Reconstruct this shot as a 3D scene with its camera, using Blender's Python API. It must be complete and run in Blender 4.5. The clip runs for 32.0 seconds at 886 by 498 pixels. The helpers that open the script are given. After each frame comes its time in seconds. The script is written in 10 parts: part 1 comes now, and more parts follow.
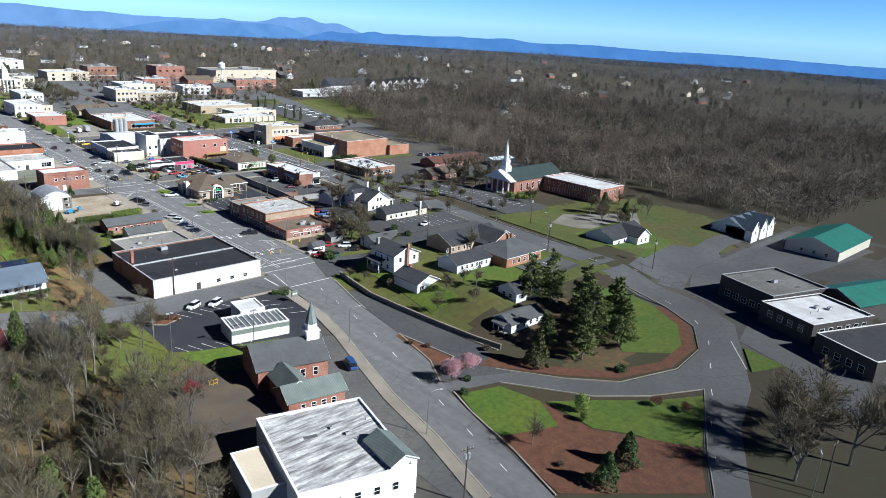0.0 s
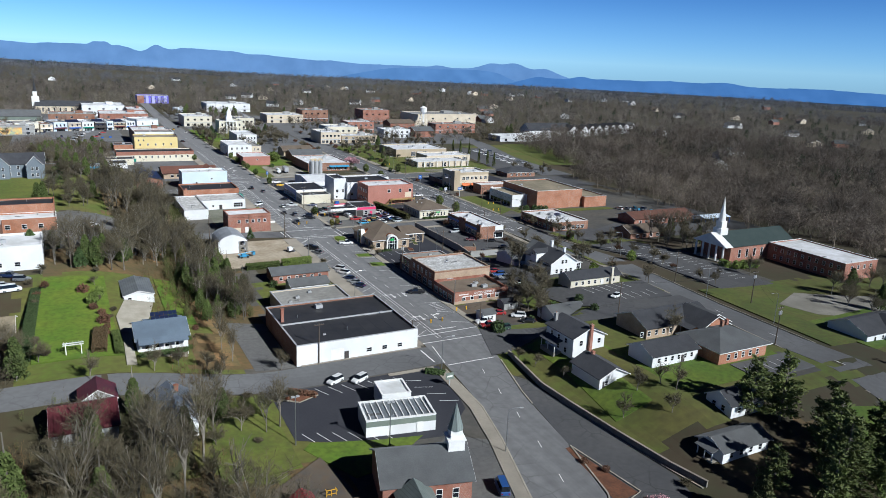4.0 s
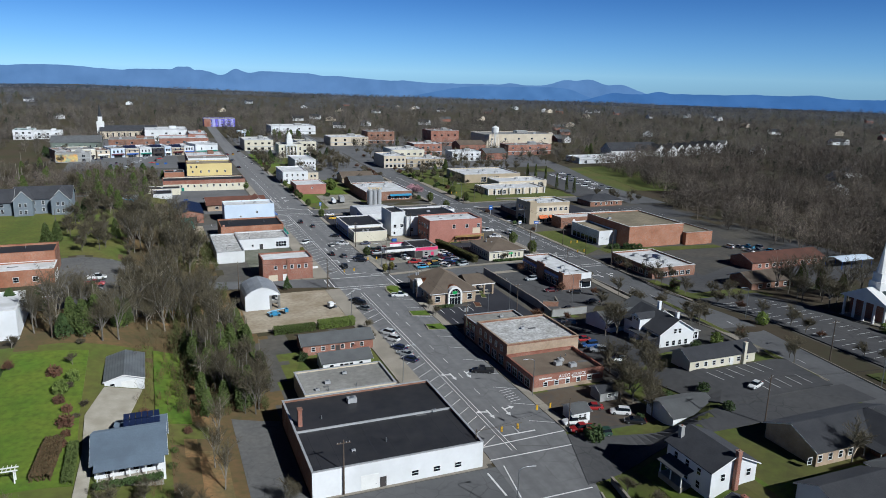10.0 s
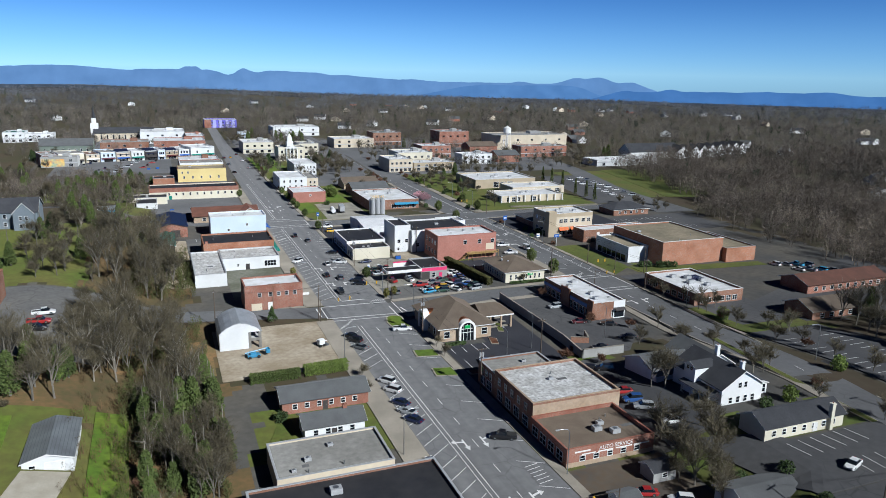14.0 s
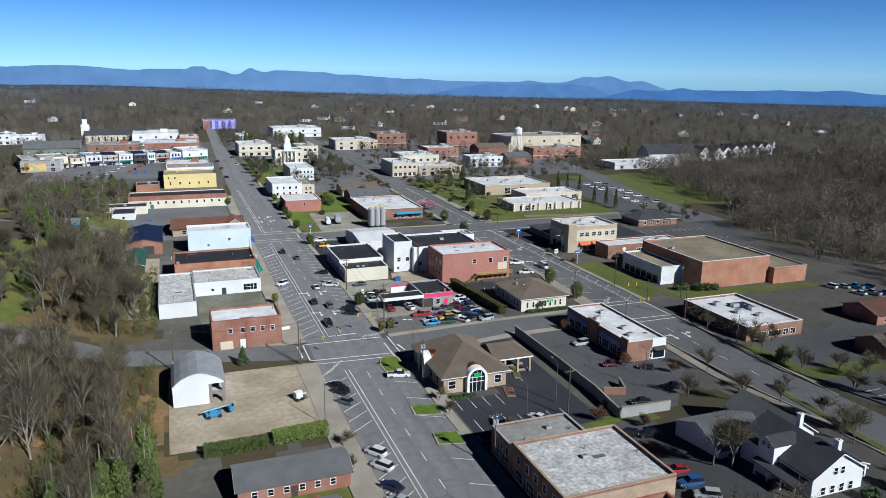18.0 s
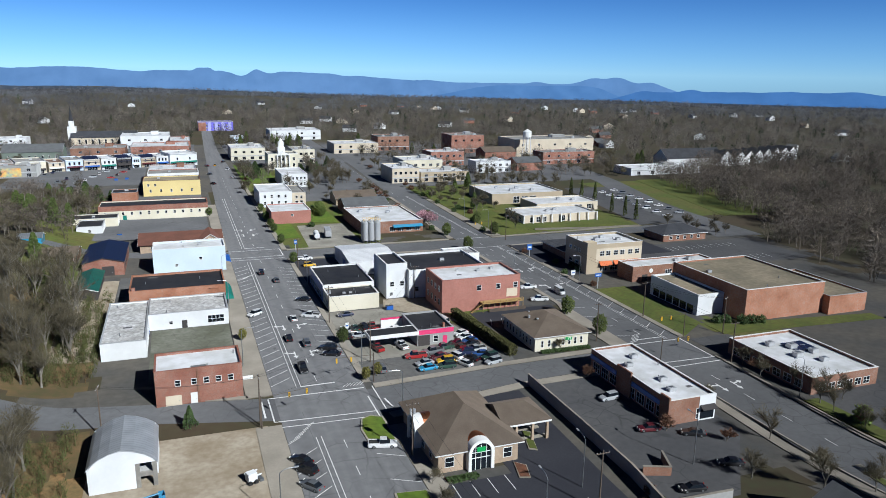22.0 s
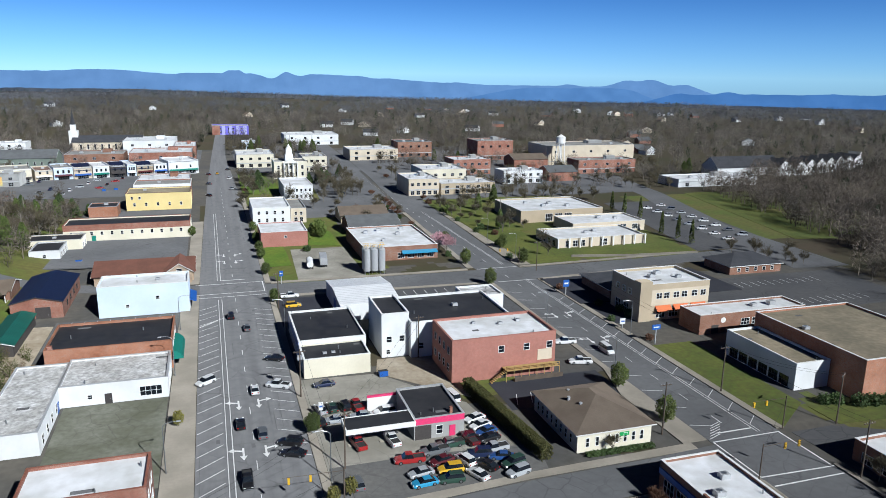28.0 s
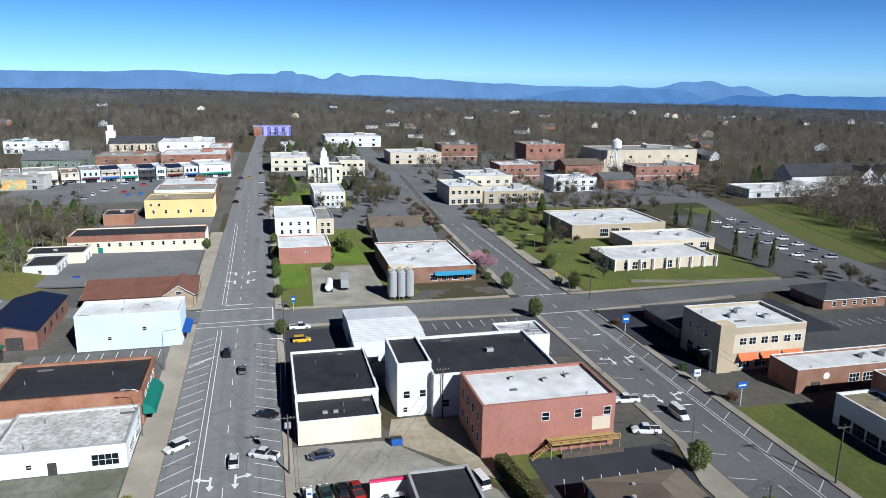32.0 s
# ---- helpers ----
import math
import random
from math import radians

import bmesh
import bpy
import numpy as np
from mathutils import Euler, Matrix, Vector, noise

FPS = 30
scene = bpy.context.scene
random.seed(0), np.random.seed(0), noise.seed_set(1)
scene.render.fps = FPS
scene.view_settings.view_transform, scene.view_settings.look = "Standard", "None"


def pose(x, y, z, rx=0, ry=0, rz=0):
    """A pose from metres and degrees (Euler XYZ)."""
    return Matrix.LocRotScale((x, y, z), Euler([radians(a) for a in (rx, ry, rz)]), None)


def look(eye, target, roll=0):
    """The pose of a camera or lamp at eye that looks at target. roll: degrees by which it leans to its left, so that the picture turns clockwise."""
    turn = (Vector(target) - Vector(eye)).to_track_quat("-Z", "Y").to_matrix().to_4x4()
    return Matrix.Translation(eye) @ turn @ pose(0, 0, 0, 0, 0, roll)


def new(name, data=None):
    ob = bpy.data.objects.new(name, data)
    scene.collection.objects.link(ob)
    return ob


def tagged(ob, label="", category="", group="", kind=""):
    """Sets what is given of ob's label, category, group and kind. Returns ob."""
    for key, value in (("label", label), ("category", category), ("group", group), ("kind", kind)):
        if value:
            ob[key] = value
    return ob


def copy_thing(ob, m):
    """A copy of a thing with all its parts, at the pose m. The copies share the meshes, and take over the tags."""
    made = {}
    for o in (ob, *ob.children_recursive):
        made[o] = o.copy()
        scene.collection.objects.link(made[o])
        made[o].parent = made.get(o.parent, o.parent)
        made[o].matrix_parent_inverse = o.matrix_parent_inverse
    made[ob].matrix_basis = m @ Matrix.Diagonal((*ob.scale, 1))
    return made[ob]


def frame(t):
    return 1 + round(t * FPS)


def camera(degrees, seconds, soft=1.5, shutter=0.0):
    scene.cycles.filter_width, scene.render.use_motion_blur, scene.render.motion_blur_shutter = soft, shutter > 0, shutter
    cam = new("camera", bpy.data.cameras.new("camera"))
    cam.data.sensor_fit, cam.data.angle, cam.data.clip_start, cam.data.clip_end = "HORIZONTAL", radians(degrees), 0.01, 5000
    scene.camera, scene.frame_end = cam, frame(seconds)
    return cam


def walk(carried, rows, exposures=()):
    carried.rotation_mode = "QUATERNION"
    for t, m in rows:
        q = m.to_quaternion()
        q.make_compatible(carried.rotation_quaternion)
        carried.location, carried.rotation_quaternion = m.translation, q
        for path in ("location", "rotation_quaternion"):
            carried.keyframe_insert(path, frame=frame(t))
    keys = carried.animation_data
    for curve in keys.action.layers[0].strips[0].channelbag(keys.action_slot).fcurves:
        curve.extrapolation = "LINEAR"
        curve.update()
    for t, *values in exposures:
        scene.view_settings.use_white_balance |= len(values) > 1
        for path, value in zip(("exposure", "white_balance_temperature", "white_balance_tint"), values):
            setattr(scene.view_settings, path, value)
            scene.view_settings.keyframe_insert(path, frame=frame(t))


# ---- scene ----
cam = camera(63.1, 32.0, soft=0.5)
PATH = [
    (0, (-118.58, -167.41, 78.19), (-51.71, -99.42, 48.09), 3.45),
    (0.5, (-114.83, -164.75, 78.07), (-51.60, -93.12, 48.55), 3.28),
    (1, (-111.07, -161.80, 77.42), (-51.58, -86.58, 49.07), 3.18),
    (1.5, (-107.44, -158.68, 76.62), (-51.76, -80.09, 49.68), 3.09),
    (2, (-104.04, -155.53, 76.13), (-51.88, -74.23, 50.23), 2.94),
    (2.5, (-100.83, -152.24, 75.93), (-51.17, -69.27, 50.44), 2.80),
    (3, (-97.79, -148.65, 75.92), (-49.54, -64.86, 50.38), 2.72),
    (3.5, (-94.91, -144.87, 75.90), (-47.69, -60.54, 50.24), 2.65),
    (5.5, (-85.17, -129.21, 75.02), (-45.06, -41.24, 49.46), 2.38),
    (6, (-83.07, -125.28, 74.97), (-44.26, -36.58, 49.94), 2.21),
    (6.5, (-80.94, -121.18, 74.76), (-42.84, -32.01, 50.32), 2.11),
    (7, (-78.90, -117.07, 74.51), (-41.01, -27.67, 50.61), 2.05),
    (7.5, (-76.88, -113.01, 74.29), (-39.14, -23.46, 50.70), 1.92),
    (8, (-74.92, -108.91, 74.18), (-37.36, -19.27, 50.62), 1.78),
    (8.5, (-73.03, -104.76, 74.16), (-35.65, -15.07, 50.50), 1.69),
    (9, (-71.12, -100.55, 74.07), (-33.92, -10.81, 50.35), 1.57),
    (9.5, (-69.31, -96.46, 73.96), (-32.27, -6.66, 50.21), 1.46),
    (10, (-67.55, -92.36, 73.88), (-30.67, -2.50, 50.11), 1.37),
    (10.5, (-65.76, -88.11, 73.73), (-29.03, 1.81, 49.95), 1.32),
    (11, (-64.02, -83.79, 73.50), (-27.42, 6.19, 49.74), 1.32),
    (11.5, (-62.27, -79.33, 73.22), (-25.80, 10.71, 49.50), 1.32),
    (12, (-60.48, -74.90, 73.02), (-24.17, 15.20, 49.30), 1.27),
    (12.5, (-58.71, -70.57, 72.82), (-22.56, 19.59, 49.08), 1.24),
    (13, (-57.10, -66.48, 72.71), (-21.09, 23.73, 48.93), 1.21),
    (13.5, (-55.74, -62.70, 72.87), (-19.87, 27.55, 49.01), 1.15),
    (14, (-54.30, -58.80, 73.05), (-18.58, 31.48, 49.09), 1.09),
    (14.5, (-52.56, -54.66, 73.08), (-17.03, 35.66, 49.03), 1.01),
    (16.5, (-46.18, -38.37, 72.35), (-11.03, 52.11, 48.32), 0.96),
    (17, (-44.24, -33.91, 72.19), (-9.25, 56.63, 48.12), 0.98),
    (17.5, (-42.15, -29.47, 71.90), (-7.35, 61.13, 47.82), 0.94),
    (18, (-40.10, -25.03, 71.47), (-5.48, 65.65, 47.41), 0.89),
    (18.5, (-38.16, -20.68, 71.08), (-3.71, 70.07, 47.05), 0.85),
    (19, (-36.29, -16.46, 70.82), (-1.99, 74.35, 46.78), 0.83),
    (19.5, (-34.47, -12.29, 70.67), (-0.29, 78.55, 46.61), 0.81),
    (20, (-32.67, -8.24, 70.59), (1.41, 82.64, 46.50), 0.81),
    (20.5, (-30.85, -4.20, 70.39), (3.13, 86.72, 46.32), 0.82),
    (21, (-29.02, -0.06, 70.06), (4.90, 90.90, 46.06), 0.85),
    (21.5, (-27.21, 4.04, 69.75), (6.65, 95.04, 45.82), 0.89),
    (22, (-25.44, 7.96, 69.55), (8.33, 99.01, 45.69), 0.91),
    (22.5, (-23.64, 11.81, 69.44), (10.01, 102.91, 45.62), 0.90),
    (23, (-21.82, 15.56, 69.34), (11.67, 106.74, 45.57), 0.89),
    (23.5, (-20.04, 19.16, 69.28), (13.26, 110.41, 45.55), 0.92),
    (24, (-18.27, 22.88, 69.22), (14.83, 114.21, 45.49), 0.93),
    (24.5, (-16.43, 26.90, 69.05), (16.41, 118.33, 45.34), 0.89),
    (25, (-14.56, 31.09, 68.84), (17.94, 122.65, 45.14), 0.85),
    (25.5, (-12.76, 35.29, 68.61), (19.34, 126.99, 44.91), 0.82),
    (27.5, (-5.26, 52.08, 67.49), (25.18, 144.38, 43.96), 0.83),
    (28, (-3.46, 56.03, 67.41), (26.48, 148.48, 43.84), 0.83),
    (28.5, (-1.50, 60.06, 67.25), (27.81, 152.71, 43.66), 0.78),
    (29, (0.38, 64.10, 67.07), (28.91, 156.99, 43.47), 0.75),
    (29.5, (2.06, 68.05, 66.99), (29.73, 161.20, 43.37), 0.75),
    (30, (3.69, 71.94, 66.96), (30.49, 165.33, 43.30), 0.72),
    (30.5, (5.35, 75.91, 66.85), (31.28, 169.54, 43.19), 0.68),
    (31, (6.93, 79.92, 66.67), (32.02, 173.79, 43.02), 0.68),
    (31.5, (8.50, 83.91, 66.37), (32.75, 178.01, 42.77), 0.73),
    (32, (10.13, 87.96, 66.00), (33.57, 182.29, 42.46), 0.84),
]
walk(cam, [(t, look(eye, target, roll)) for t, eye, target, roll in PATH], exposures=[(0, 0.66, 5500, 10), (2, 0.47, 5500, 10), (3, 0.34, 5500, 10), (6, 0.1, 5500, 10), (8, 0.03, 5500, 10), (10, -0.09, 5500, 10), (12, -0.06, 5500, 10), (14, 0.12, 5500, 10), (19, 0.12, 5500, 10), (25, 0.14, 5500, 10), (28, 0.2, 5500, 10), (32, 0.3, 5500, 10)])

# ---- world, sun, exposure ----
SUN_DIR = Vector((0.40, -0.92, 0.66)).normalized()
world = bpy.data.worlds.new("world")
scene.world = world
world.use_nodes = True
wn = world.node_tree
sky = wn.nodes.new("ShaderNodeTexSky")
sky.sky_type = "NISHITA"
sky.sun_disc = False
sky.sun_elevation = math.asin(SUN_DIR.z)
sky.sun_rotation = math.atan2(SUN_DIR.x, SUN_DIR.y)
sky.altitude = 2500
sky.air_density = 0.75
sky.dust_density = 0.0
sky.ozone_density = 2.0
cool = wn.nodes.new("ShaderNodeMix")
cool.data_type, cool.blend_type = "RGBA", "MULTIPLY"
cool.inputs[0].default_value = 1.0
cool.inputs[7].default_value = (0.46, 0.90, 1.45, 1.0)
wn.links.new(sky.outputs[0], cool.inputs[6])
# a clear winter sky deepens steadily from the pale horizon to the zenith
upw = wn.nodes.new("ShaderNodeTexCoord")
sepw = wn.nodes.new("ShaderNodeSeparateXYZ")
wn.links.new(upw.outputs["Generated"], sepw.inputs[0])
deep = wn.nodes.new("ShaderNodeValToRGB")
stops = deep.color_ramp.elements
stops[0].position, stops[0].color = 0.0, (1.0, 0.74, 0.60, 1.0)
stops[1].position, stops[1].color = 0.55, (0.012, 0.03, 0.07, 1.0)
for at_, col_ in ((0.05, (0.88, 0.67, 0.55, 1.0)), (0.11, (0.60, 0.52, 0.48, 1.0)), (0.17, (0.24, 0.25, 0.28, 1.0)), (0.28, (0.05, 0.075, 0.11, 1.0))):
    stops.new(at_).color = col_
wn.links.new(sepw.outputs[2], deep.inputs[0])
zenith = wn.nodes.new("ShaderNodeMix")
zenith.data_type, zenith.blend_type = "RGBA", "MULTIPLY"
zenith.inputs[0].default_value = 1.0
wn.links.new(cool.outputs[2], zenith.inputs[6])
wn.links.new(deep.outputs[0], zenith.inputs[7])
wn.links.new(zenith.outputs[2], wn.nodes["Background"].inputs[0])
wn.nodes["Background"].inputs[1].default_value = 0.1
sun = new("sun", bpy.data.lights.new("sun", "SUN"))
sun.data.energy = 5.0
sun.data.angle = radians(0.5)
sun.data.color = (1.0, 0.945, 0.82)
sun.matrix_world = look(SUN_DIR * 200, (0, 0, 0))


# ---- ground height ----
def ss(a, b, v):
    u = min(max((v - a) / (b - a), 0.0), 1.0)
    return u * u * (3 - 2 * u)


def terr(x, y):
    left = ss(-50, -92, x) * (6 + 5 * ss(40, 140, y)) * ss(-60, 15, y) * (1 - ss(270, 420, y))
    shift = 26 * ss(5, 26, y)
    right = ss(6 + shift, 27 + shift, x) * 5 * ss(-62, -38, y) * (1 - ss(52, 108, y)) * (1 - 0.5 * ss(70, 140, x))
    far = math.hypot(x, y - 200)
    if far < 550:
        return left + right
    drop = min((far - 550) / 3900, 1.0) * 0.5
    fall = 100 + 112 * ss(-10, 25, math.degrees(math.atan2(x, y - 200)))
    roll = 14 * ss(700, 1700, far) * noise.noise((x * 0.0022, y * 0.0032, 0.7))
    return left + right + roll - fall * drop * drop * (3 - 2 * drop)


# ---- materials ----
def nodes_of(name):
    m = bpy.data.materials.new(name)
    m.use_nodes = True
    nt = m.node_tree
    return m, nt, nt.nodes, nt.links, nt.nodes["Principled BSDF"]


def rgb(c):
    return (c[0], c[1], c[2], 1.0)


def noise_fac(nt, vec, scale, detail=4.0, lo=0.35, hi=0.65):
    n = nt.nodes.new("ShaderNodeTexNoise")
    n.inputs["Scale"].default_value = scale
    n.inputs["Detail"].default_value = detail
    nt.links.new(vec, n.inputs["Vector"])
    r = nt.nodes.new("ShaderNodeMapRange")
    r.inputs["From Min"].default_value = lo
    r.inputs["From Max"].default_value = hi
    nt.links.new(n.outputs["Fac"], r.inputs["Value"])
    return r.outputs[0]


def mixc(nt, fac, a, b, mode="MIX"):
    m = nt.nodes.new("ShaderNodeMix")
    m.data_type = "RGBA"
    m.blend_type = mode
    for sock, v in ((m.inputs[0], fac), (m.inputs[6], a), (m.inputs[7], b)):
        if isinstance(v, (int, float)):
            sock.default_value = v
        elif isinstance(v, tuple):
            sock.default_value = rgb(v)
        else:
            nt.links.new(v, sock)
    return m.outputs[2]


def bump_to(nt, bsdf, height, strength=0.3, dist=0.05):
    b = nt.nodes.new("ShaderNodeBump")
    b.inputs["Strength"].default_value = strength
    b.inputs["Distance"].default_value = dist
    nt.links.new(height, b.inputs["Height"])
    nt.links.new(b.outputs[0], bsdf.inputs["Normal"])


def surface(name, c1, c2, big=0.15, fine=3.0, rough=0.85, metal=0.0, bump=0.25, c3=None, grain=0.35, each=0.0, streak=None, cracks=0.0):
    """A worn surface: stains of c2 on c1 at one scale, grain at another; each: how far single objects differ."""
    m, nt, nd, lk, b = nodes_of(name)
    pos = nd.new("ShaderNodeNewGeometry").outputs["Position"]
    broad = pos
    if streak:
        vm = nd.new("ShaderNodeVectorMath")
        vm.operation = "MULTIPLY"
        vm.inputs[1].default_value = streak
        lk.new(pos, vm.inputs[0])
        broad = vm.outputs[0]
    f1 = noise_fac(nt, broad, big)
    f2 = noise_fac(nt, pos, fine, 6.0, 0.3, 0.7)
    col = mixc(nt, f1, c1, c2)
    dark = tuple(v * 0.62 for v in c1)
    g = nd.new("ShaderNodeMath")
    g.operation = "MULTIPLY"
    g.inputs[1].default_value = grain
    lk.new(f2, g.inputs[0])
    col = mixc(nt, g.outputs[0], col, c3 or dark)
    if cracks:
        warp = nd.new("ShaderNodeTexNoise")
        warp.inputs["Scale"].default_value = 0.5
        warp.inputs["Detail"].default_value = 3.0
        lk.new(pos, warp.inputs["Vector"])
        bent = mixc(nt, 0.8, pos, warp.outputs["Color"], "ADD")
        cell = nd.new("ShaderNodeTexVoronoi")
        cell.feature = "DISTANCE_TO_EDGE"
        cell.inputs["Scale"].default_value = cracks
        lk.new(bent, cell.inputs["Vector"])
        thin_ = nd.new("ShaderNodeMapRange")
        for sock_, v_ in (("From Min", 0.0), ("From Max", 0.035), ("To Min", 0.6), ("To Max", 0.0)):
            thin_.inputs[sock_].default_value = v_
        lk.new(cell.outputs["Distance"], thin_.inputs["Value"])
        gate = nd.new("ShaderNodeMath")
        gate.operation = "MULTIPLY"
        lk.new(thin_.outputs[0], gate.inputs[0])
        lk.new(noise_fac(nt, pos, 0.06, 3.0, 0.42, 0.6), gate.inputs[1])
        col = mixc(nt, gate.outputs[0], col, tuple(v * 0.35 for v in c1))
    if each:
        oi = nd.new("ShaderNodeObjectInfo")
        hs = nd.new("ShaderNodeHueSaturation")
        mr = nd.new("ShaderNodeMapRange")
        mr.inputs["To Min"].default_value = 1 - each
        mr.inputs["To Max"].default_value = 1 + each
        lk.new(oi.outputs["Random"], mr.inputs["Value"])
        lk.new(mr.outputs[0], hs.inputs["Value"])
        lk.new(col, hs.inputs["Color"])
        col = hs.outputs[0]
    lk.new(col, b.inputs["Base Color"])
    b.inputs["Roughness"].default_value = rough
    b.inputs["Diffuse Roughness"].default_value = 1.0 if rough > 0.84 else 0.3
    b.inputs["Metallic"].default_value = metal
    if bump:
        bump_to(nt, b, f2, bump)
    return m


def brick(name, c1, c2, mortar, stain=None):
    m, nt, nd, lk, b = nodes_of(name)
    pos = nd.new("ShaderNodeNewGeometry").outputs["Position"]
    sep = nd.new("ShaderNodeSeparateXYZ")
    lk.new(pos, sep.inputs[0])
    add = nd.new("ShaderNodeMath")
    lk.new(sep.outputs[0], add.inputs[0])
    lk.new(sep.outputs[1], add.inputs[1])
    com = nd.new("ShaderNodeCombineXYZ")
    lk.new(add.outputs[0], com.inputs[0])
    lk.new(sep.outputs[2], com.inputs[1])
    t = nd.new("ShaderNodeTexBrick")
    t.inputs["Scale"].default_value = 1.0
    t.inputs["Brick Width"].default_value = 0.24
    t.inputs["Row Height"].default_value = 0.055
    t.inputs["Mortar Size"].default_value = 0.01
    t.inputs["Color1"].default_value = rgb(c1)
    t.inputs["Color2"].default_value = rgb(c2)
    t.inputs["Mortar"].default_value = rgb(mortar)
    lk.new(com.outputs[0], t.inputs["Vector"])
    f = noise_fac(nt, pos, 0.22, 5.0, 0.35, 0.75)
    f3 = noise_fac(nt, pos, 1.7, 5.0, 0.4, 0.75)
    col = mixc(nt, f, t.outputs["Color"], stain or tuple(v * 0.6 for v in c1))
    k = nd.new("ShaderNodeMath")
    k.operation = "MULTIPLY"
    k.inputs[1].default_value = 0.3
    lk.new(f3, k.inputs[0])
    col = mixc(nt, k.outputs[0], col, tuple(min(1, v * 1.35) for v in c1))
    lk.new(col, b.inputs["Base Color"])
    b.inputs["Roughness"].default_value = 0.9
    bump_to(nt, b, t.outputs["Fac"], 0.35, -0.01)
    return m


def ribbed(name, c1, c2, axis=0, pitch=0.4, rough=0.45, metal=0.3):
    """Standing-seam or corrugated sheet with seams across one axis."""
    m, nt, nd, lk, b = nodes_of(name)
    pos = nd.new("ShaderNodeNewGeometry").outputs["Position"]
    sep = nd.new("ShaderNodeSeparateXYZ")
    lk.new(pos, sep.inputs[0])
    mo = nd.new("ShaderNodeMath")
    mo.operation = "PINGPONG"
    mo.inputs[1].default_value = pitch / 2
    lk.new(sep.outputs[axis], mo.inputs[0])
    gt = nd.new("ShaderNodeMath")
    gt.operation = "LESS_THAN"
    gt.inputs[1].default_value = pitch * 0.09
    lk.new(mo.outputs[0], gt.inputs[0])
    f = noise_fac(nt, pos, 0.3, 6.0)
    col = mixc(nt, f, c1, c2)
    k = nd.new("ShaderNodeMath")
    k.operation = "MULTIPLY"
    k.inputs[1].default_value = 0.5
    lk.new(gt.outputs[0], k.inputs[0])
    col = mixc(nt, k.outputs[0], col, tuple(v * 0.45 for v in c1))
    lk.new(col, b.inputs["Base Color"])
    b.inputs["Roughness"].default_value = rough
    b.inputs["Metallic"].default_value = metal
    bump_to(nt, b, gt.outputs[0], 0.6, 0.04)
    return m


def paint(name, c, rough=0.3, coat=0.5, metal=0.0):
    m, nt, nd, lk, b = nodes_of(name)
    tc = nd.new("ShaderNodeTexCoord").outputs["Object"]
    f = noise_fac(nt, tc, 2.5, 4.0)
    lk.new(mixc(nt, f, c, tuple(v * 0.85 + 0.008 for v in c)), b.inputs["Base Color"])
    b.inputs["Roughness"].default_value = rough
    b.inputs["Metallic"].default_value = metal
    b.inputs["Coat Weight"].default_value = coat
    b.inputs["Coat Roughness"].default_value = 0.1
    return m


def plant(name, c1, c2, scale=0.6, rough=0.8, gap=0.38):
    """Leaves or twigs whose pieces differ one from the next."""
    m, nt, nd, lk, b = nodes_of(name)
    geo = nd.new("ShaderNodeNewGeometry")
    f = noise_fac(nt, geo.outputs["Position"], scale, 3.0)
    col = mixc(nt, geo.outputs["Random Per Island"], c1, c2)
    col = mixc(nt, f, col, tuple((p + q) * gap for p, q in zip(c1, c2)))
    oi = nd.new("ShaderNodeObjectInfo")
    hs = nd.new("ShaderNodeHueSaturation")
    mr = nd.new("ShaderNodeMapRange")
    mr.inputs["To Min"].default_value = 0.75
    mr.inputs["To Max"].default_value = 1.25
    lk.new(oi.outputs["Random"], mr.inputs["Value"])
    lk.new(mr.outputs[0], hs.inputs["Value"])
    lk.new(col, hs.inputs["Color"])
    lk.new(hs.outputs[0], b.inputs["Base Color"])
    b.inputs["Roughness"].default_value = rough
    return m


M = {}
M["asphalt"] = surface("asphalt_worn", (0.125, 0.126, 0.131), (0.092, 0.093, 0.097), 0.045, 0.7, 0.9, bump=0.1, grain=0.35, c3=(0.058, 0.058, 0.061), cracks=0.22)
# darker asphalt: the dim lower right of the view is put into its colour
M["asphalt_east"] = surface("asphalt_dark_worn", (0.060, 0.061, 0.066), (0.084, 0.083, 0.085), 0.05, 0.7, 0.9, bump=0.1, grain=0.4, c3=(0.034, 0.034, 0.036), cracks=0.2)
M["asphalt_lanes"] = surface("asphalt_with_wheel_tracks", (0.168, 0.168, 0.172), (0.128, 0.128, 0.132), 0.42, 0.5, 0.9, bump=0.1, grain=0.4, c3=(0.07, 0.07, 0.073), streak=(1, 0.035, 1), cracks=0.16)
M["asphalt_patch"] = surface("asphalt_repair", (0.09, 0.09, 0.094), (0.13, 0.13, 0.132), 0.3, 2.0, 0.9, bump=0.08, grain=0.3)
M["asphalt_dark"] = surface("asphalt_fresh", (0.022, 0.023, 0.031), (0.032, 0.033, 0.041), 0.08, 2.0, 0.85, bump=0.1)
M["asphalt_mid"] = surface("asphalt_lot", (0.088, 0.088, 0.090), (0.128, 0.124, 0.117), 0.07, 0.9, 0.9, bump=0.1, grain=0.4, c3=(0.042, 0.04, 0.038), cracks=0.24)
M["concrete"] = surface("concrete_pavement", (0.28, 0.252, 0.21), (0.20, 0.18, 0.148), 0.12, 2.0, 0.9, grain=0.3)
M["concrete_old"] = surface("concrete_stained", (0.27, 0.255, 0.222), (0.16, 0.15, 0.122), 0.11, 0.8, 0.92, grain=0.5, cracks=0.25)
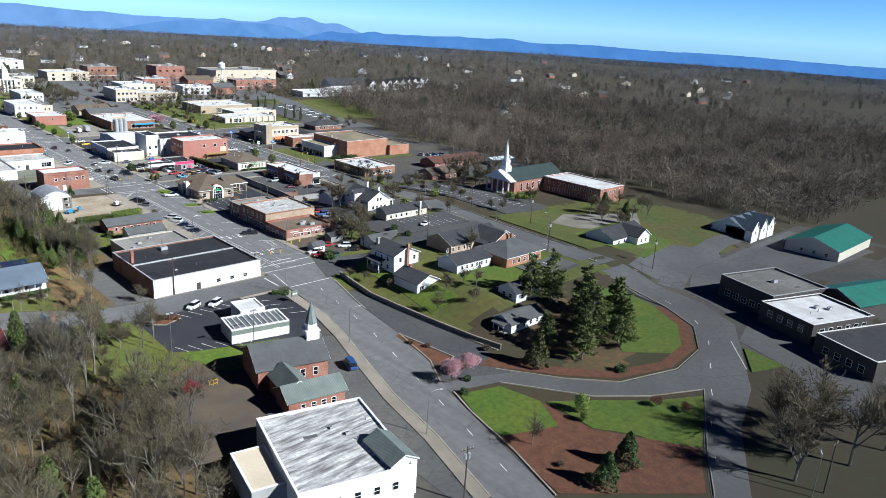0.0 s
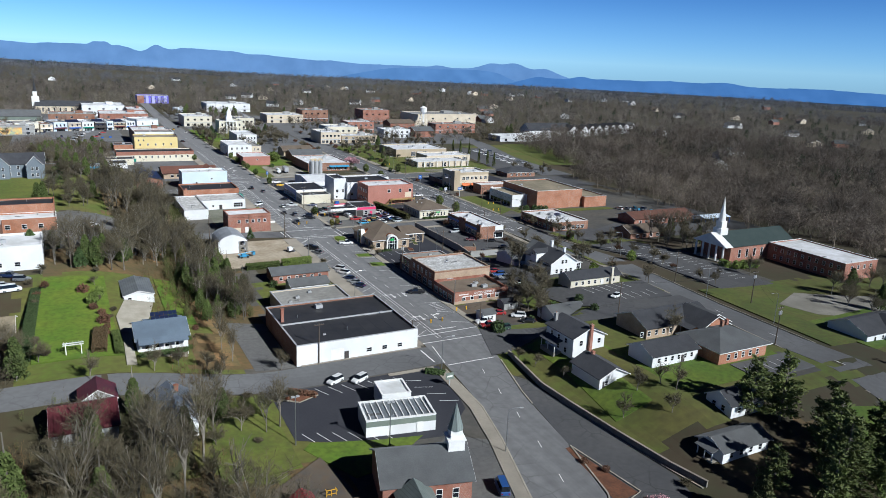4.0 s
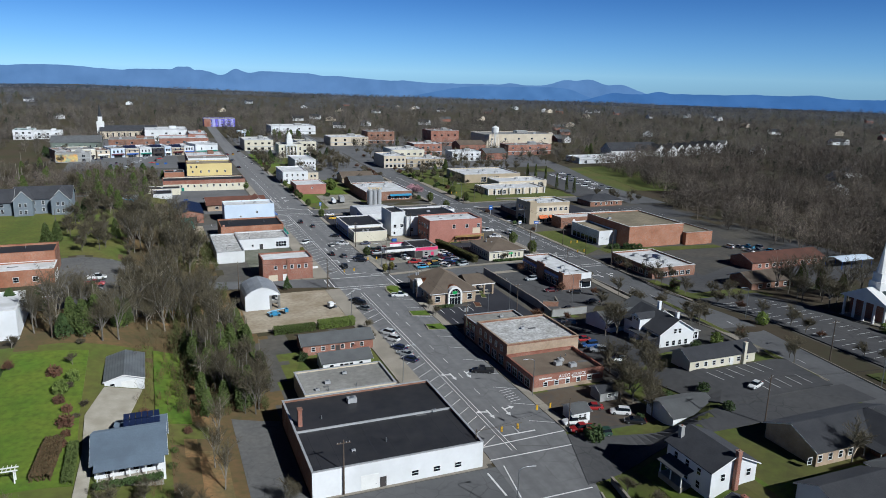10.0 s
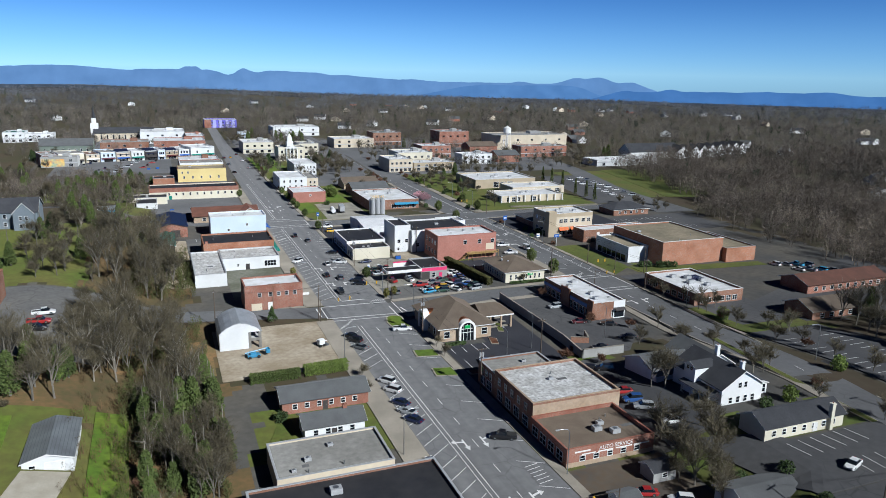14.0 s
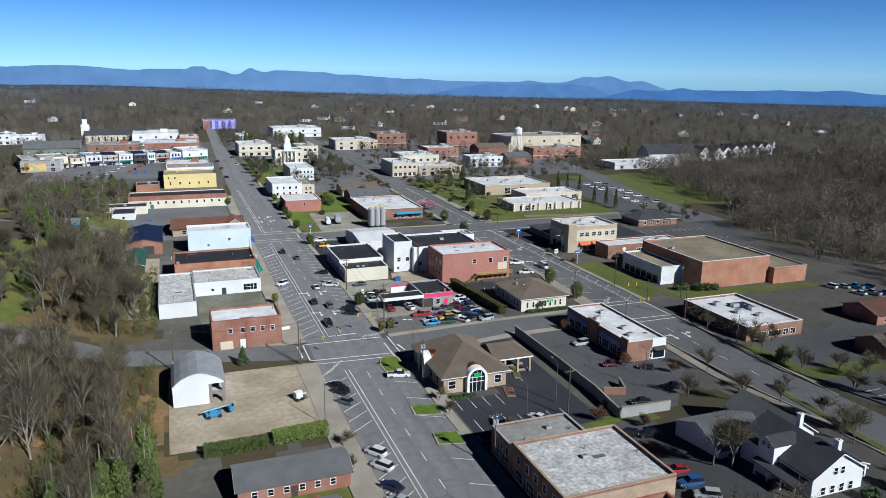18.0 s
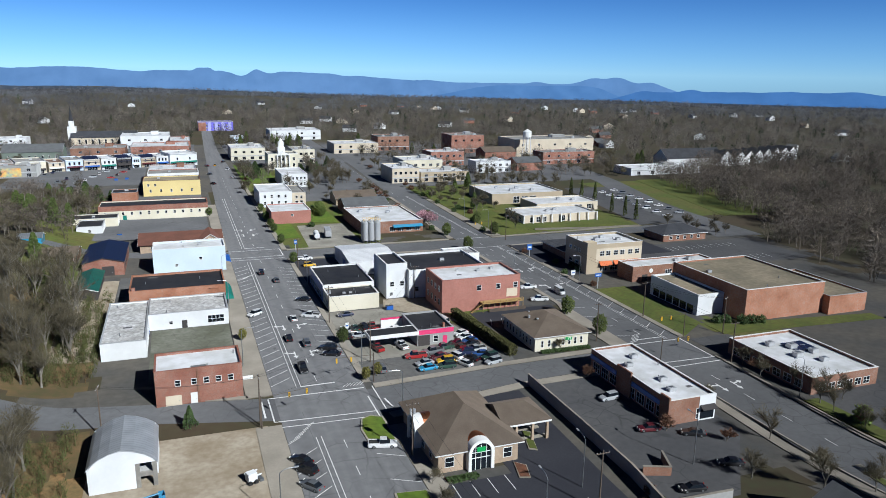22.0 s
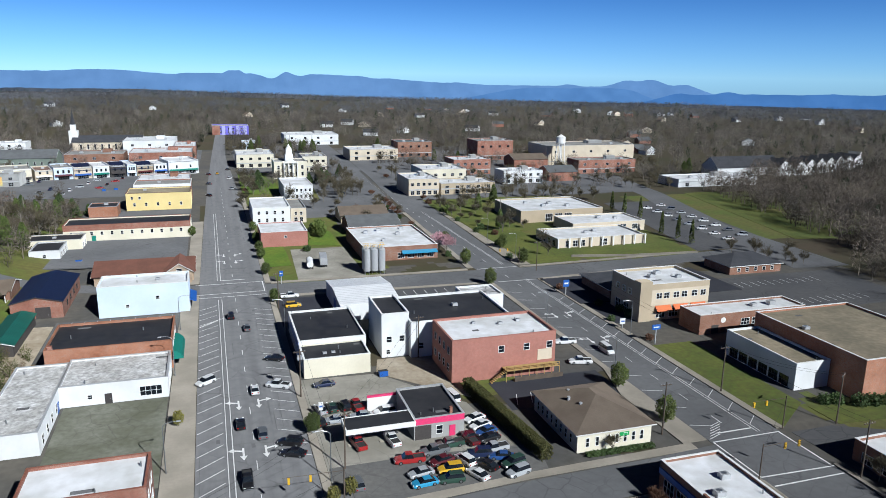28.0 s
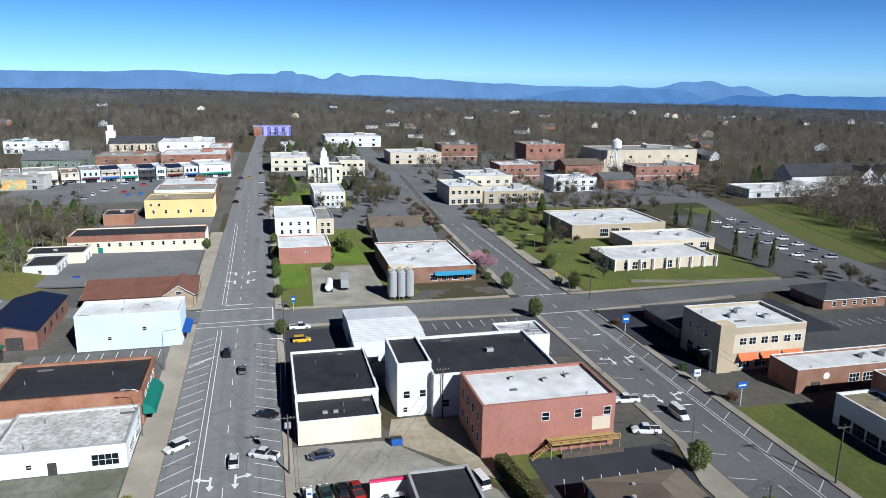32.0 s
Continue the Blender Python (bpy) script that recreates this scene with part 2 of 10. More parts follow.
M["concrete_mossy"] = surface("concrete_mossy", (0.165, 0.165, 0.138), (0.095, 0.097, 0.07), 0.12, 0.8, 0.93, grain=0.5, c3=(0.05, 0.054, 0.03), cracks=0.22)
M["kerb"] = surface("kerb_concrete", (0.33, 0.305, 0.255), (0.24, 0.218, 0.172), 0.3, 4.0, 0.9)
M["line"] = surface("road_paint", (0.80, 0.80, 0.79), (0.6, 0.6, 0.59), 0.8, 6.0, 0.7, bump=0)
M["line_y"] = surface("yellow_road_paint", (0.6, 0.42, 0.06), (0.4, 0.3, 0.08), 0.8, 6.0, 0.7, bump=0)
M["grass"] = surface("spring_grass", (0.074, 0.138, 0.0085), (0.115, 0.155, 0.013), 0.10, 0.8, 0.95, c3=(0.03, 0.045, 0.007), grain=0.6)
M["grass_dry"] = surface("dull_winter_turf", (0.105, 0.122, 0.017), (0.062, 0.092, 0.011), 0.09, 0.8, 0.95, c3=(0.05, 0.042, 0.015), grain=0.6)
M["asphalt_stain"] = surface("oily_patched_asphalt", (0.055, 0.052, 0.05), (0.10, 0.082, 0.06), 0.11, 0.7, 0.9, bump=0.12, grain=0.5, c3=(0.09, 0.055, 0.028))
M["mulch"] = surface("pine_mulch", (0.17, 0.068, 0.034), (0.10, 0.042, 0.022), 0.5, 3.0, 0.95, grain=0.6, c3=(0.05, 0.024, 0.014))
M["dirt"] = surface("bare_yard_dirt", (0.34, 0.30, 0.235), (0.225, 0.185, 0.13), 0.12, 0.8, 0.95, c3=(0.14, 0.10, 0.06), grain=0.5)
M["clay"] = surface("orange_clay_bank", (0.235, 0.13, 0.055), (0.13, 0.10, 0.042), 0.15, 1.2, 0.95, grain=0.5, c3=(0.06, 0.05, 0.02))
M["brick_red"] = brick("red_brick", (0.33, 0.125, 0.08), (0.26, 0.095, 0.062), (0.36, 0.28, 0.23))
M["brick_pink"] = brick("faded_painted_brick", (0.40, 0.17, 0.13), (0.34, 0.14, 0.105), (0.38, 0.2, 0.16), (0.30, 0.13, 0.10))
M["brick_brown"] = brick("brown_brick", (0.27, 0.12, 0.07), (0.22, 0.095, 0.055), (0.3, 0.24, 0.2))
M["brick_orange"] = brick("orange_brick", (0.41, 0.17, 0.09), (0.34, 0.135, 0.072), (0.38, 0.28, 0.22))
M["brick_tan"] = brick("tan_brick", (0.46, 0.34, 0.23), (0.40, 0.29, 0.2), (0.42, 0.36, 0.3))
M["white"] = surface("white_painted_wall", (0.78, 0.79, 0.80), (0.66, 0.67, 0.67), 0.12, 1.5, 0.75, bump=0.08, grain=0.12)
M["white_blue"] = surface("pale_blue_white_paint", (0.66, 0.75, 0.86), (0.58, 0.67, 0.78), 0.1, 1.5, 0.7, bump=0.06, grain=0.1)
M["cream"] = surface("cream_stucco", (0.75, 0.71, 0.59), (0.67, 0.63, 0.51), 0.12, 2.0, 0.85, bump=0.1, grain=0.15)
M["yellow"] = surface("yellow_stucco", (0.78, 0.66, 0.32), (0.70, 0.58, 0.27), 0.12, 2.0, 0.85, bump=0.1, grain=0.15)
M["tan"] = surface("tan_stucco", (0.55, 0.46, 0.33), (0.48, 0.4, 0.28), 0.15, 2.0, 0.85, bump=0.1, grain=0.15)
M["beige"] = surface("beige_siding", (0.66, 0.58, 0.45), (0.58, 0.5, 0.38), 0.2, 2.0, 0.8, grain=0.15)
M["grey_wall"] = surface("grey_block_wall", (0.42, 0.42, 0.41), (0.34, 0.34, 0.33), 0.2, 2.0, 0.85)
M["grey_green"] = surface("green_grey_siding", (0.20, 0.24, 0.20), (0.16, 0.2, 0.17), 0.2, 2.0, 0.8)
M["slate_siding"] = surface("slate_blue_siding", (0.20, 0.24, 0.27), (0.16, 0.19, 0.22), 0.2, 2.0, 0.8)
M["dark_wall"] = surface("dark_painted_brick", (0.05, 0.045, 0.045), (0.07, 0.06, 0.055), 0.2, 2.0, 0.8)
M["roof_black"] = surface("black_membrane_roof", (0.013, 0.014, 0.018), (0.028, 0.028, 0.033), 0.10, 0.5, 0.65, bump=0.1, grain=0.45, c3=(0.05, 0.049, 0.048))
M["roof_white"] = surface("white_membrane_roof", (0.80, 0.81, 0.84), (0.58, 0.59, 0.59), 0.16, 0.45, 0.6, bump=0.05, grain=0.35, c3=(0.36, 0.34, 0.31))
M["roof_dirty"] = surface("stained_white_roof", (0.78, 0.78, 0.79), (0.17, 0.165, 0.165), 1.1, 1.6, 0.75, bump=0.08, grain=0.45, c3=(0.14, 0.135, 0.13), streak=(0.16, 1, 1))
M["roof_flaked"] = surface("flaking_white_roof", (0.76, 0.76, 0.76), (0.5, 0.49, 0.47), 0.35, 1.3, 0.75, bump=0.08, grain=0.75, c3=(0.16, 0.155, 0.15))
M["roof_grey"] = surface("grey_gravel_roof", (0.28, 0.275, 0.26), (0.175, 0.17, 0.158), 0.1, 1.0, 0.9, grain=0.45, c3=(0.075, 0.073, 0.068))
M["roof_tan"] = surface("tan_gravel_roof", (0.27, 0.225, 0.155), (0.17, 0.145, 0.10), 0.1, 0.8, 0.95, grain=0.45, c3=(0.08, 0.075, 0.05))
M["shingle_grey"] = surface("grey_shingle", (0.125, 0.13, 0.134), (0.095, 0.098, 0.102), 0.3, 4.0, 0.9, grain=0.4)
M["shingle_dark"] = surface("dark_shingle", (0.042, 0.044, 0.052), (0.06, 0.062, 0.07), 0.3, 4.0, 0.9, grain=0.4)
M["shingle_brown"] = surface("brown_shingle", (0.155, 0.122, 0.092), (0.12, 0.092, 0.069), 0.3, 4.0, 0.92, grain=0.4)
M["shingle_red"] = surface("rust_brown_shingle", (0.15, 0.065, 0.045), (0.11, 0.05, 0.035), 0.3, 4.0, 0.9, grain=0.4)
M["shingle_blue"] = surface("slate_blue_shingle", (0.13, 0.17, 0.22), (0.10, 0.13, 0.17), 0.3, 4.0, 0.85, grain=0.4)
M["metal_white"] = ribbed("white_metal_roof", (0.86, 0.87, 0.89), (0.78, 0.79, 0.81), 1, 1.2, 0.5, 0.0)
M["metal_grey"] = ribbed("grey_metal_roof", (0.33, 0.36, 0.38), (0.25, 0.27, 0.285), 0, 0.6, 0.4, 0.4)
M["metal_green"] = ribbed("green_metal_roof", (0.03, 0.17, 0.13), (0.025, 0.13, 0.1), 0, 0.5, 0.5, 0.1)
M["metal_blue"] = ribbed("navy_metal_roof", (0.018, 0.026, 0.07), (0.016, 0.022, 0.055), 0, 0.5, 0.45, 0.1)
M["metal_maroon"] = ribbed("maroon_metal_roof", (0.14, 0.032, 0.04), (0.09, 0.024, 0.03), 0, 0.5, 0.5, 0.1)
M["metal_crimson"] = ribbed("crimson_metal_roof", (0.32, 0.03, 0.05), (0.24, 0.025, 0.04), 0, 0.5, 0.5, 0.1)
M["metal_copper_green"] = ribbed("verdigris_metal_roof", (0.215, 0.25, 0.235), (0.16, 0.19, 0.18), 0, 0.5, 0.5, 0.15)
M["metal_pale"] = ribbed("pale_arched_metal", (0.50, 0.52, 0.54), (0.38, 0.40, 0.42), 1, 0.8, 0.45, 0.25)
M["copper"] = surface("copper_sheet", (0.55, 0.22, 0.10), (0.40, 0.16, 0.08), 0.8, 6.0, 0.35, 0.9, bump=0.1)
M["trim"] = surface("white_trim_paint", (0.80, 0.80, 0.78), (0.72, 0.72, 0.7), 0.5, 4.0, 0.6, bump=0, grain=0.1)
M["coping"] = surface("metal_coping", (0.55, 0.56, 0.57), (0.45, 0.46, 0.47), 0.5, 4.0, 0.45, 0.3, bump=0)
M["steel"] = surface("galvanised_steel", (0.45, 0.47, 0.49), (0.36, 0.38, 0.4), 0.6, 4.0, 0.35, 0.8, bump=0.05)
M["silo_steel"] = surface("dull_silo_steel", (0.52, 0.53, 0.54), (0.42, 0.43, 0.44), 0.4, 3.0, 0.5, 0.25, bump=0.03, streak=(1, 1, 0.15))
M["wood_pole"] = surface("weathered_pole", (0.13, 0.10, 0.075), (0.09, 0.07, 0.055), 0.6, 8.0, 0.9)
M["wood"] = surface("yellow_lumber", (0.45, 0.30, 0.11), (0.36, 0.24, 0.09), 0.6, 8.0, 0.8)
M["stone"] = surface("field_stone", (0.30, 0.28, 0.25), (0.2, 0.19, 0.17), 0.9, 4.0, 0.9, grain=0.5)
M["rubber"] = surface("black_rubber", (0.02, 0.02, 0.02), (0.03, 0.03, 0.03), 2.0, 8.0, 0.85, bump=0)
M["bark"] = surface("grey_bark", (0.22, 0.198, 0.165), (0.13, 0.116, 0.092), 0.8, 5.0, 0.95, grain=0.4, each=0.35)
M["twig"] = plant("bare_twigs", (0.155, 0.128, 0.076), (0.068, 0.06, 0.034), 0.3)
M["roof_darkgreen"] = surface("dark_green_shingle", (0.03, 0.052, 0.05), (0.042, 0.065, 0.06), 0.3, 4.0, 0.85, grain=0.4)
M["twig_red"] = plant("budding_twigs", (0.19, 0.085, 0.05), (0.12, 0.07, 0.04), 0.35)
M["brush"] = plant("dead_brush", (0.17, 0.10, 0.045), (0.08, 0.068, 0.028), 0.2)
M["brush_olive"] = plant("olive_brush", (0.11, 0.115, 0.03), (0.05, 0.062, 0.018), 0.2)
M["bloom"] = plant("pink_blossom", (0.62, 0.36, 0.40), (0.50, 0.28, 0.31), 0.5)
M["leaf_olive"] = plant("olive_hedge_leaves", (0.13, 0.115, 0.03), (0.075, 0.085, 0.022), 0.6)
M["leaf_dark"] = plant("evergreen_leaves", (0.042, 0.078, 0.02), (0.08, 0.12, 0.034), 0.6)
M["leaf_mid"] = plant("shrub_leaves", (0.06, 0.095, 0.018), (0.115, 0.145, 0.034), 0.6)
M["leaf_bright"] = plant("spring_leaves", (0.20, 0.26, 0.05), (0.14, 0.20, 0.04), 0.6)
M["leaf_yellow"] = plant("yellow_green_leaves", (0.26, 0.24, 0.05), (0.18, 0.17, 0.04), 0.6)
M["needle"] = plant("pine_needles", (0.075, 0.108, 0.022), (0.15, 0.175, 0.046), 0.35, gap=0.3)
for key, c in (("red", (0.35, 0.02, 0.02)), ("pinkred", (0.72, 0.05, 0.17)), ("black", (0.012, 0.012, 0.014)), ("white_car", (0.78, 0.78, 0.78)), ("silver", (0.42, 0.44, 0.46)), ("grey_car", (0.14, 0.15, 0.16)), ("blue", (0.03, 0.09, 0.28)), ("sky_blue", (0.05, 0.32, 0.55)), ("yellow_car", (0.75, 0.45, 0.02)), ("maroon", (0.10, 0.012, 0.018)), ("green_car", (0.03, 0.07, 0.05)), ("dkblue", (0.012, 0.022, 0.07)), ("orange", (0.62, 0.16, 0.05)), ("awn_green", (0.01, 0.20, 0.15)), ("sign_blue", (0.03, 0.12, 0.45)), ("sign_green", (0.02, 0.35, 0.08)), ("lift_blue", (0.06, 0.26, 0.45)), ("purple", (0.16, 0.14, 0.62)), ("lilac", (0.42, 0.42, 0.75))):
    M[key] = paint("paint_" + key, c, 0.35 if key not in ("awn_green", "orange", "purple", "lilac") else 0.75, 0.6 if "car" in key or key in ("red", "black", "silver", "blue", "sky_blue", "maroon", "dkblue") else 0.0)
m_, nt_, nd_, lk_, b_ = nodes_of("window_glass")
b_.inputs["Base Color"].default_value = (0.012, 0.016, 0.022, 1)
b_.inputs["Roughness"].default_value = 0.055
b_.inputs["Specular IOR Level"].default_value = 0.6
M["glass"] = m_
m_, nt_, nd_, lk_, b_ = nodes_of("lamp_lens")
b_.inputs["Base Color"].default_value = (0.75, 0.75, 0.72, 1)
b_.inputs["Roughness"].default_value = 0.15
M["lens"] = m_
m_, nt_, nd_, lk_, b_ = nodes_of("red_lens")
b_.inputs["Base Color"].default_value = (0.4, 0.01, 0.01, 1)
b_.inputs["Roughness"].default_value = 0.2
M["redlens"] = m_


# ---- mesh helpers ----
def mesh_of(bm, name, material):
    bmesh.ops.recalc_face_normals(bm, faces=bm.faces)
    me = bpy.data.meshes.new(name)
    bm.to_mesh(me)
    bm.free()
    me.materials.append(material)
    return me


def part(name, bm, material, parent, label="", at=None, spin=0.0):
    me = bm if isinstance(bm, bpy.types.Mesh) else mesh_of(bm, name, material)
    ob = new(name, me)
    ob.parent = parent
    if at is not None or spin:
        ob.matrix_basis = pose(*(at or (0, 0, 0)), 0, 0, spin)
    if label:
        tagged(ob, label)
    return ob


def thing(name, label, category, x, y, z=None, turn=0.0, group="", kind=""):
    e = new(name)
    e.empty_display_size = 0.3
    e.matrix_basis = pose(x, y, terr(x, y) if z is None else z, 0, 0, turn)
    return tagged(e, label, category, group, kind)


def box(bm, x0, y0, z0, x1, y1, z1):
    v = [bm.verts.new(p) for p in ((x0, y0, z0), (x1, y0, z0), (x1, y1, z0), (x0, y1, z0), (x0, y0, z1), (x1, y0, z1), (x1, y1, z1), (x0, y1, z1))]
    for f in ((0, 3, 2, 1), (4, 5, 6, 7), (0, 1, 5, 4), (1, 2, 6, 5), (2, 3, 7, 6), (3, 0, 4, 7)):
        bm.faces.new([v[i] for i in f])
    return bm


def boxes(*rows):
    bm = bmesh.new()
    for r in rows:
        box(bm, *r)
    return bm


def ring(x0, y0, x1, y1, z0, z1, t):
    """A closed wall of thickness t round a rectangle."""
    bm = bmesh.new()
    o = ((x0, y0), (x1, y0), (x1, y1), (x0, y1))
    i = ((x0 + t, y0 + t), (x1 - t, y0 + t), (x1 - t, y1 - t), (x0 + t, y1 - t))
    ol, oh, il, ih = ([bm.verts.new((*p, z)) for p in loop] for loop, z in ((o, z0), (o, z1), (i, z0), (i, z1)))
    for k in range(4):
        j = (k + 1) % 4
        for f in ((ol[k], ol[j], oh[j], oh[k]), (il[j], il[k], ih[k], ih[j]), (oh[k], oh[j], ih[j], ih[k]), (ol[j], ol[k], il[k], il[j])):
            bm.faces.new(f)
    return bm


def lattice(xs, zs, solid, y0, y1):
    """A flat frame out of the cells of a grid, drawn out from y0 to y1, in one piece."""
    bm = bmesh.new()
    vs = {}
    cells = {(i, k) for i in range(len(xs) - 1) for k in range(len(zs) - 1) if solid(i, k)}

    def at(i, k, y):
        if (i, k, y) not in vs:
            vs[i, k, y] = bm.verts.new((xs[i], y, zs[k]))
        return vs[i, k, y]

    for i, k in cells:
        for y in (y0, y1):
            bm.faces.new((at(i, k, y), at(i + 1, k, y), at(i + 1, k + 1, y), at(i, k + 1, y)))
        for (di, dk), (a, b) in (((0, -1), ((i, k), (i + 1, k))), ((0, 1), ((i, k + 1), (i + 1, k + 1))), ((-1, 0), ((i, k), (i, k + 1))), ((1, 0), ((i + 1, k), (i + 1, k + 1)))):
            if (i + di, k + dk) not in cells:
                bm.faces.new((at(*a, y0), at(*b, y0), at(*b, y1), at(*a, y1)))
    bmesh.ops.recalc_face_normals(bm, faces=bm.faces)
    return bm


def chain(pts, r, n=4):
    """A thin rod through the points, in one piece."""
    bm = bmesh.new()
    last = None
    for k, p in enumerate(pts):
        p = Vector(p)
        d = (Vector(pts[min(k + 1, len(pts) - 1)]) - Vector(pts[max(k - 1, 0)])).normalized()
        s = (d.cross((0, 0, 1)) if abs(d.z) < 0.95 else d.cross((1, 0, 0))).normalized()
        u = d.cross(s)
        now = [bm.verts.new(p + (s * math.cos(a) + u * math.sin(a)) * r) for a in (2 * math.pi * i / n for i in range(n))]
        if last:
            for i in range(n):
                bm.faces.new((last[i], last[(i + 1) % n], now[(i + 1) % n], now[i]))
        else:
            bm.faces.new(now[::-1])
        last = now
    bm.faces.new(last)
    return bm


def prism(bm, pts, d0, d1, axis="y"):
    """A profile of (u, z) points drawn out along y (u is x) or along x (u is y)."""
    put = (lambda u, z, d: (u, d, z)) if axis == "y" else (lambda u, z, d: (d, u, z))
    a = [bm.verts.new(put(u, z, d0)) for u, z in pts]
    b = [bm.verts.new(put(u, z, d1)) for u, z in pts]
    bm.faces.new(a)
    bm.faces.new(b[::-1])
    for i in range(len(pts)):
        j = (i + 1) % len(pts)
        bm.faces.new((a[i], a[j], b[j], b[i]))
    return bm


def tube(bm, p, q, r0, r1, n=8, caps=True):
    p, q = Vector(p), Vector(q)
    d = (q - p).normalized()
    s = d.cross((0, 0, 1)) if abs(d.z) < 0.95 else d.cross((1, 0, 0))
    s.normalize()
    u = d.cross(s)
    rings = []
    for c, r in ((p, r0), (q, r1)):
        rings.append([bm.verts.new(c + (s * math.cos(k) + u * math.sin(k)) * r) for k in (2 * math.pi * i / n for i in range(n))])
    for i in range(n):
        j = (i + 1) % n
        bm.faces.new((rings[0][i], rings[0][j], rings[1][j], rings[1][i]))
    if caps:
        bm.faces.new(rings[0][::-1])
        bm.faces.new(rings[1])
    return bm


def flat_poly(bm, pts, z=0.0, drape=False, thick=0.0):
    v = [bm.verts.new((x, y, (terr(x, y) if drape else 0) + z)) for x, y in pts]
    f = bm.faces.new(v)
    if f.normal.z < 0:
        f.normal_flip()
    if thick:
        r = bmesh.ops.extrude_face_region(bm, geom=[f])
        bmesh.ops.translate(bm, verts=[g for g in r["geom"] if isinstance(g, bmesh.types.BMVert)], vec=(0, 0, -thick))
    return bm

import mathutils

# ---- ground sheet ----
def axis_lines(lo, a, b, hi, step):
    far = [100, 180, 280, 420, 600, 850, 1200, 1700, 2300, 3000, 3700, 4400, 4950]
    return sorted({a - f for f in far if a - f > lo - 900} | set(np.arange(a, b + 0.1, step).tolist()) | {b + f for f in far if b + f < hi + 900})


gx, gy = axis_lines(-4950, -160, 220, 4950, 2.5), axis_lines(-4950, -180, 440, 4950, 2.5)
verts = [(x, y, terr(x, y)) for y in gy for x in gx]
nx = len(gx)
faces = [(j * nx + i, j * nx + i + 1, (j + 1) * nx + i + 1, (j + 1) * nx + i) for j in range(len(gy) - 1) for i in range(nx - 1)]
me = bpy.data.meshes.new("ground")
me.from_pydata(verts, [], faces)
M["ground"] = surface("leaf_litter_and_turf", (0.055, 0.042, 0.024), (0.036, 0.042, 0.015), 0.03, 0.35, 0.95, c3=(0.042, 0.025, 0.013), grain=0.6)
me.materials.append(M["ground"])
M["turf"] = surface("rough_spring_turf", (0.075, 0.11, 0.013), (0.11, 0.105, 0.024), 0.06, 0.5, 0.95, c3=(0.055, 0.046, 0.016), grain=0.6)
M["litter"] = surface("dead_leaf_litter", (0.14, 0.082, 0.036), (0.075, 0.053, 0.026), 0.09, 0.7, 0.95, c3=(0.045, 0.052, 0.015), grain=0.6)
me.materials.append(M["turf"])
me.materials.append(M["litter"])
M["yard"] = surface("worn_town_yard", (0.062, 0.062, 0.061), (0.10, 0.09, 0.074), 0.06, 0.5, 0.93, c3=(0.032, 0.03, 0.026), grain=0.5)
me.materials.append(M["yard"])
M["bank_clay"] = M["clay"]
me.materials.append(M["bank_clay"])
YARD = ((-46, -10, 20, 104), (-60, -10, 156, 300), (10, 84, 46, 160), (10, 84, 158, 300), (100, 216, 94, 290), (-62, -10, 300, 470), (50, 104, 340, 430), (100, 132, 16, 94), (-140, 120, 470, 780), (100, 262, 430, 680), (-100, -72, 114, 170), (20, 60, 8, 46), (-57, -12, -100, 22), (44, 80, 12, 36), (60, 215, -150, -54))
TURF = ((4, 76, -46, 46), (100, 182, -52, 22), (100, 130, 88, 100), (-106, -56, 20, 92), (-134, -76, 170, 262), (-76, -56, 240, 345), (-76, -50, -27, 8), (13, 52, 288, 402), (104, 182, 288, 432), (14, 62, 400, 560), (-40, -12, 66, 90), (-130, -66, 340, 480), (36, 50, 84, 94), (50, 80, -46, -20), (114, 132, 150, 170), (240, 290, 300, 420), (44, 60, 190, 216))
LITTER = ((-68, -44, 22, 152), (-112, -66, -78, -24), (-100, -64, 92, 116), (-80, -48, 172, 242), (16, 50, -84, -54), (-62, -56, 22, 60), (-74, -52, -62, -22))
wander = mathutils.noise.noise
kinds_ = []
for p in me.polygons:
    cx, cy = p.center.x, p.center.y
    jx, jy = 5 * wander((cx * 0.12, cy * 0.12, 0)), 5 * wander((cx * 0.12, cy * 0.12, 9))
    k = 0
    if any(a < cx + jx < b and c < cy + jy < d for a, b, c, d in TURF):
        k = 1
    if any(a < cx + jx < b and c < cy + jy < d for a, b, c, d in LITTER) and wander((cx * 0.07, cy * 0.07, 4)) > (-0.3 if k else -0.6):
        k = 2
    if any(a < cx < b and c < cy < d for a, b, c, d in ((46, 79, 16, 35), (36, 50, 46, 90), (12, 35, 26, 46), (50, 70, -39, -28), (101, 128, 20, 92))):
        k = 3
    if k == 0 and any(a < cx + 0.5 * jx < b and c < cy + 0.5 * jy < d for a, b, c, d in YARD) and wander((cx * 0.05, cy * 0.05, 2)) > -0.35:
        k = 3
    if -64 < cx + 0.4 * jx < -57.5 and 24 < cy < 92 and wander((cx * 0.2, cy * 0.1, 6)) > -0.25 or -66 < cx + jx < -44 and 112 < cy + jy < 148 and wander((cx * 0.09, cy * 0.09, 8)) > 0.0:
        k = 4
    kinds_.append(k)
me.polygons.foreach_set("material_index", kinds_)
ground = tagged(new("ground", me), "brown leaf litter and dull spring turf reaching the horizon", "ground", kind="structure")


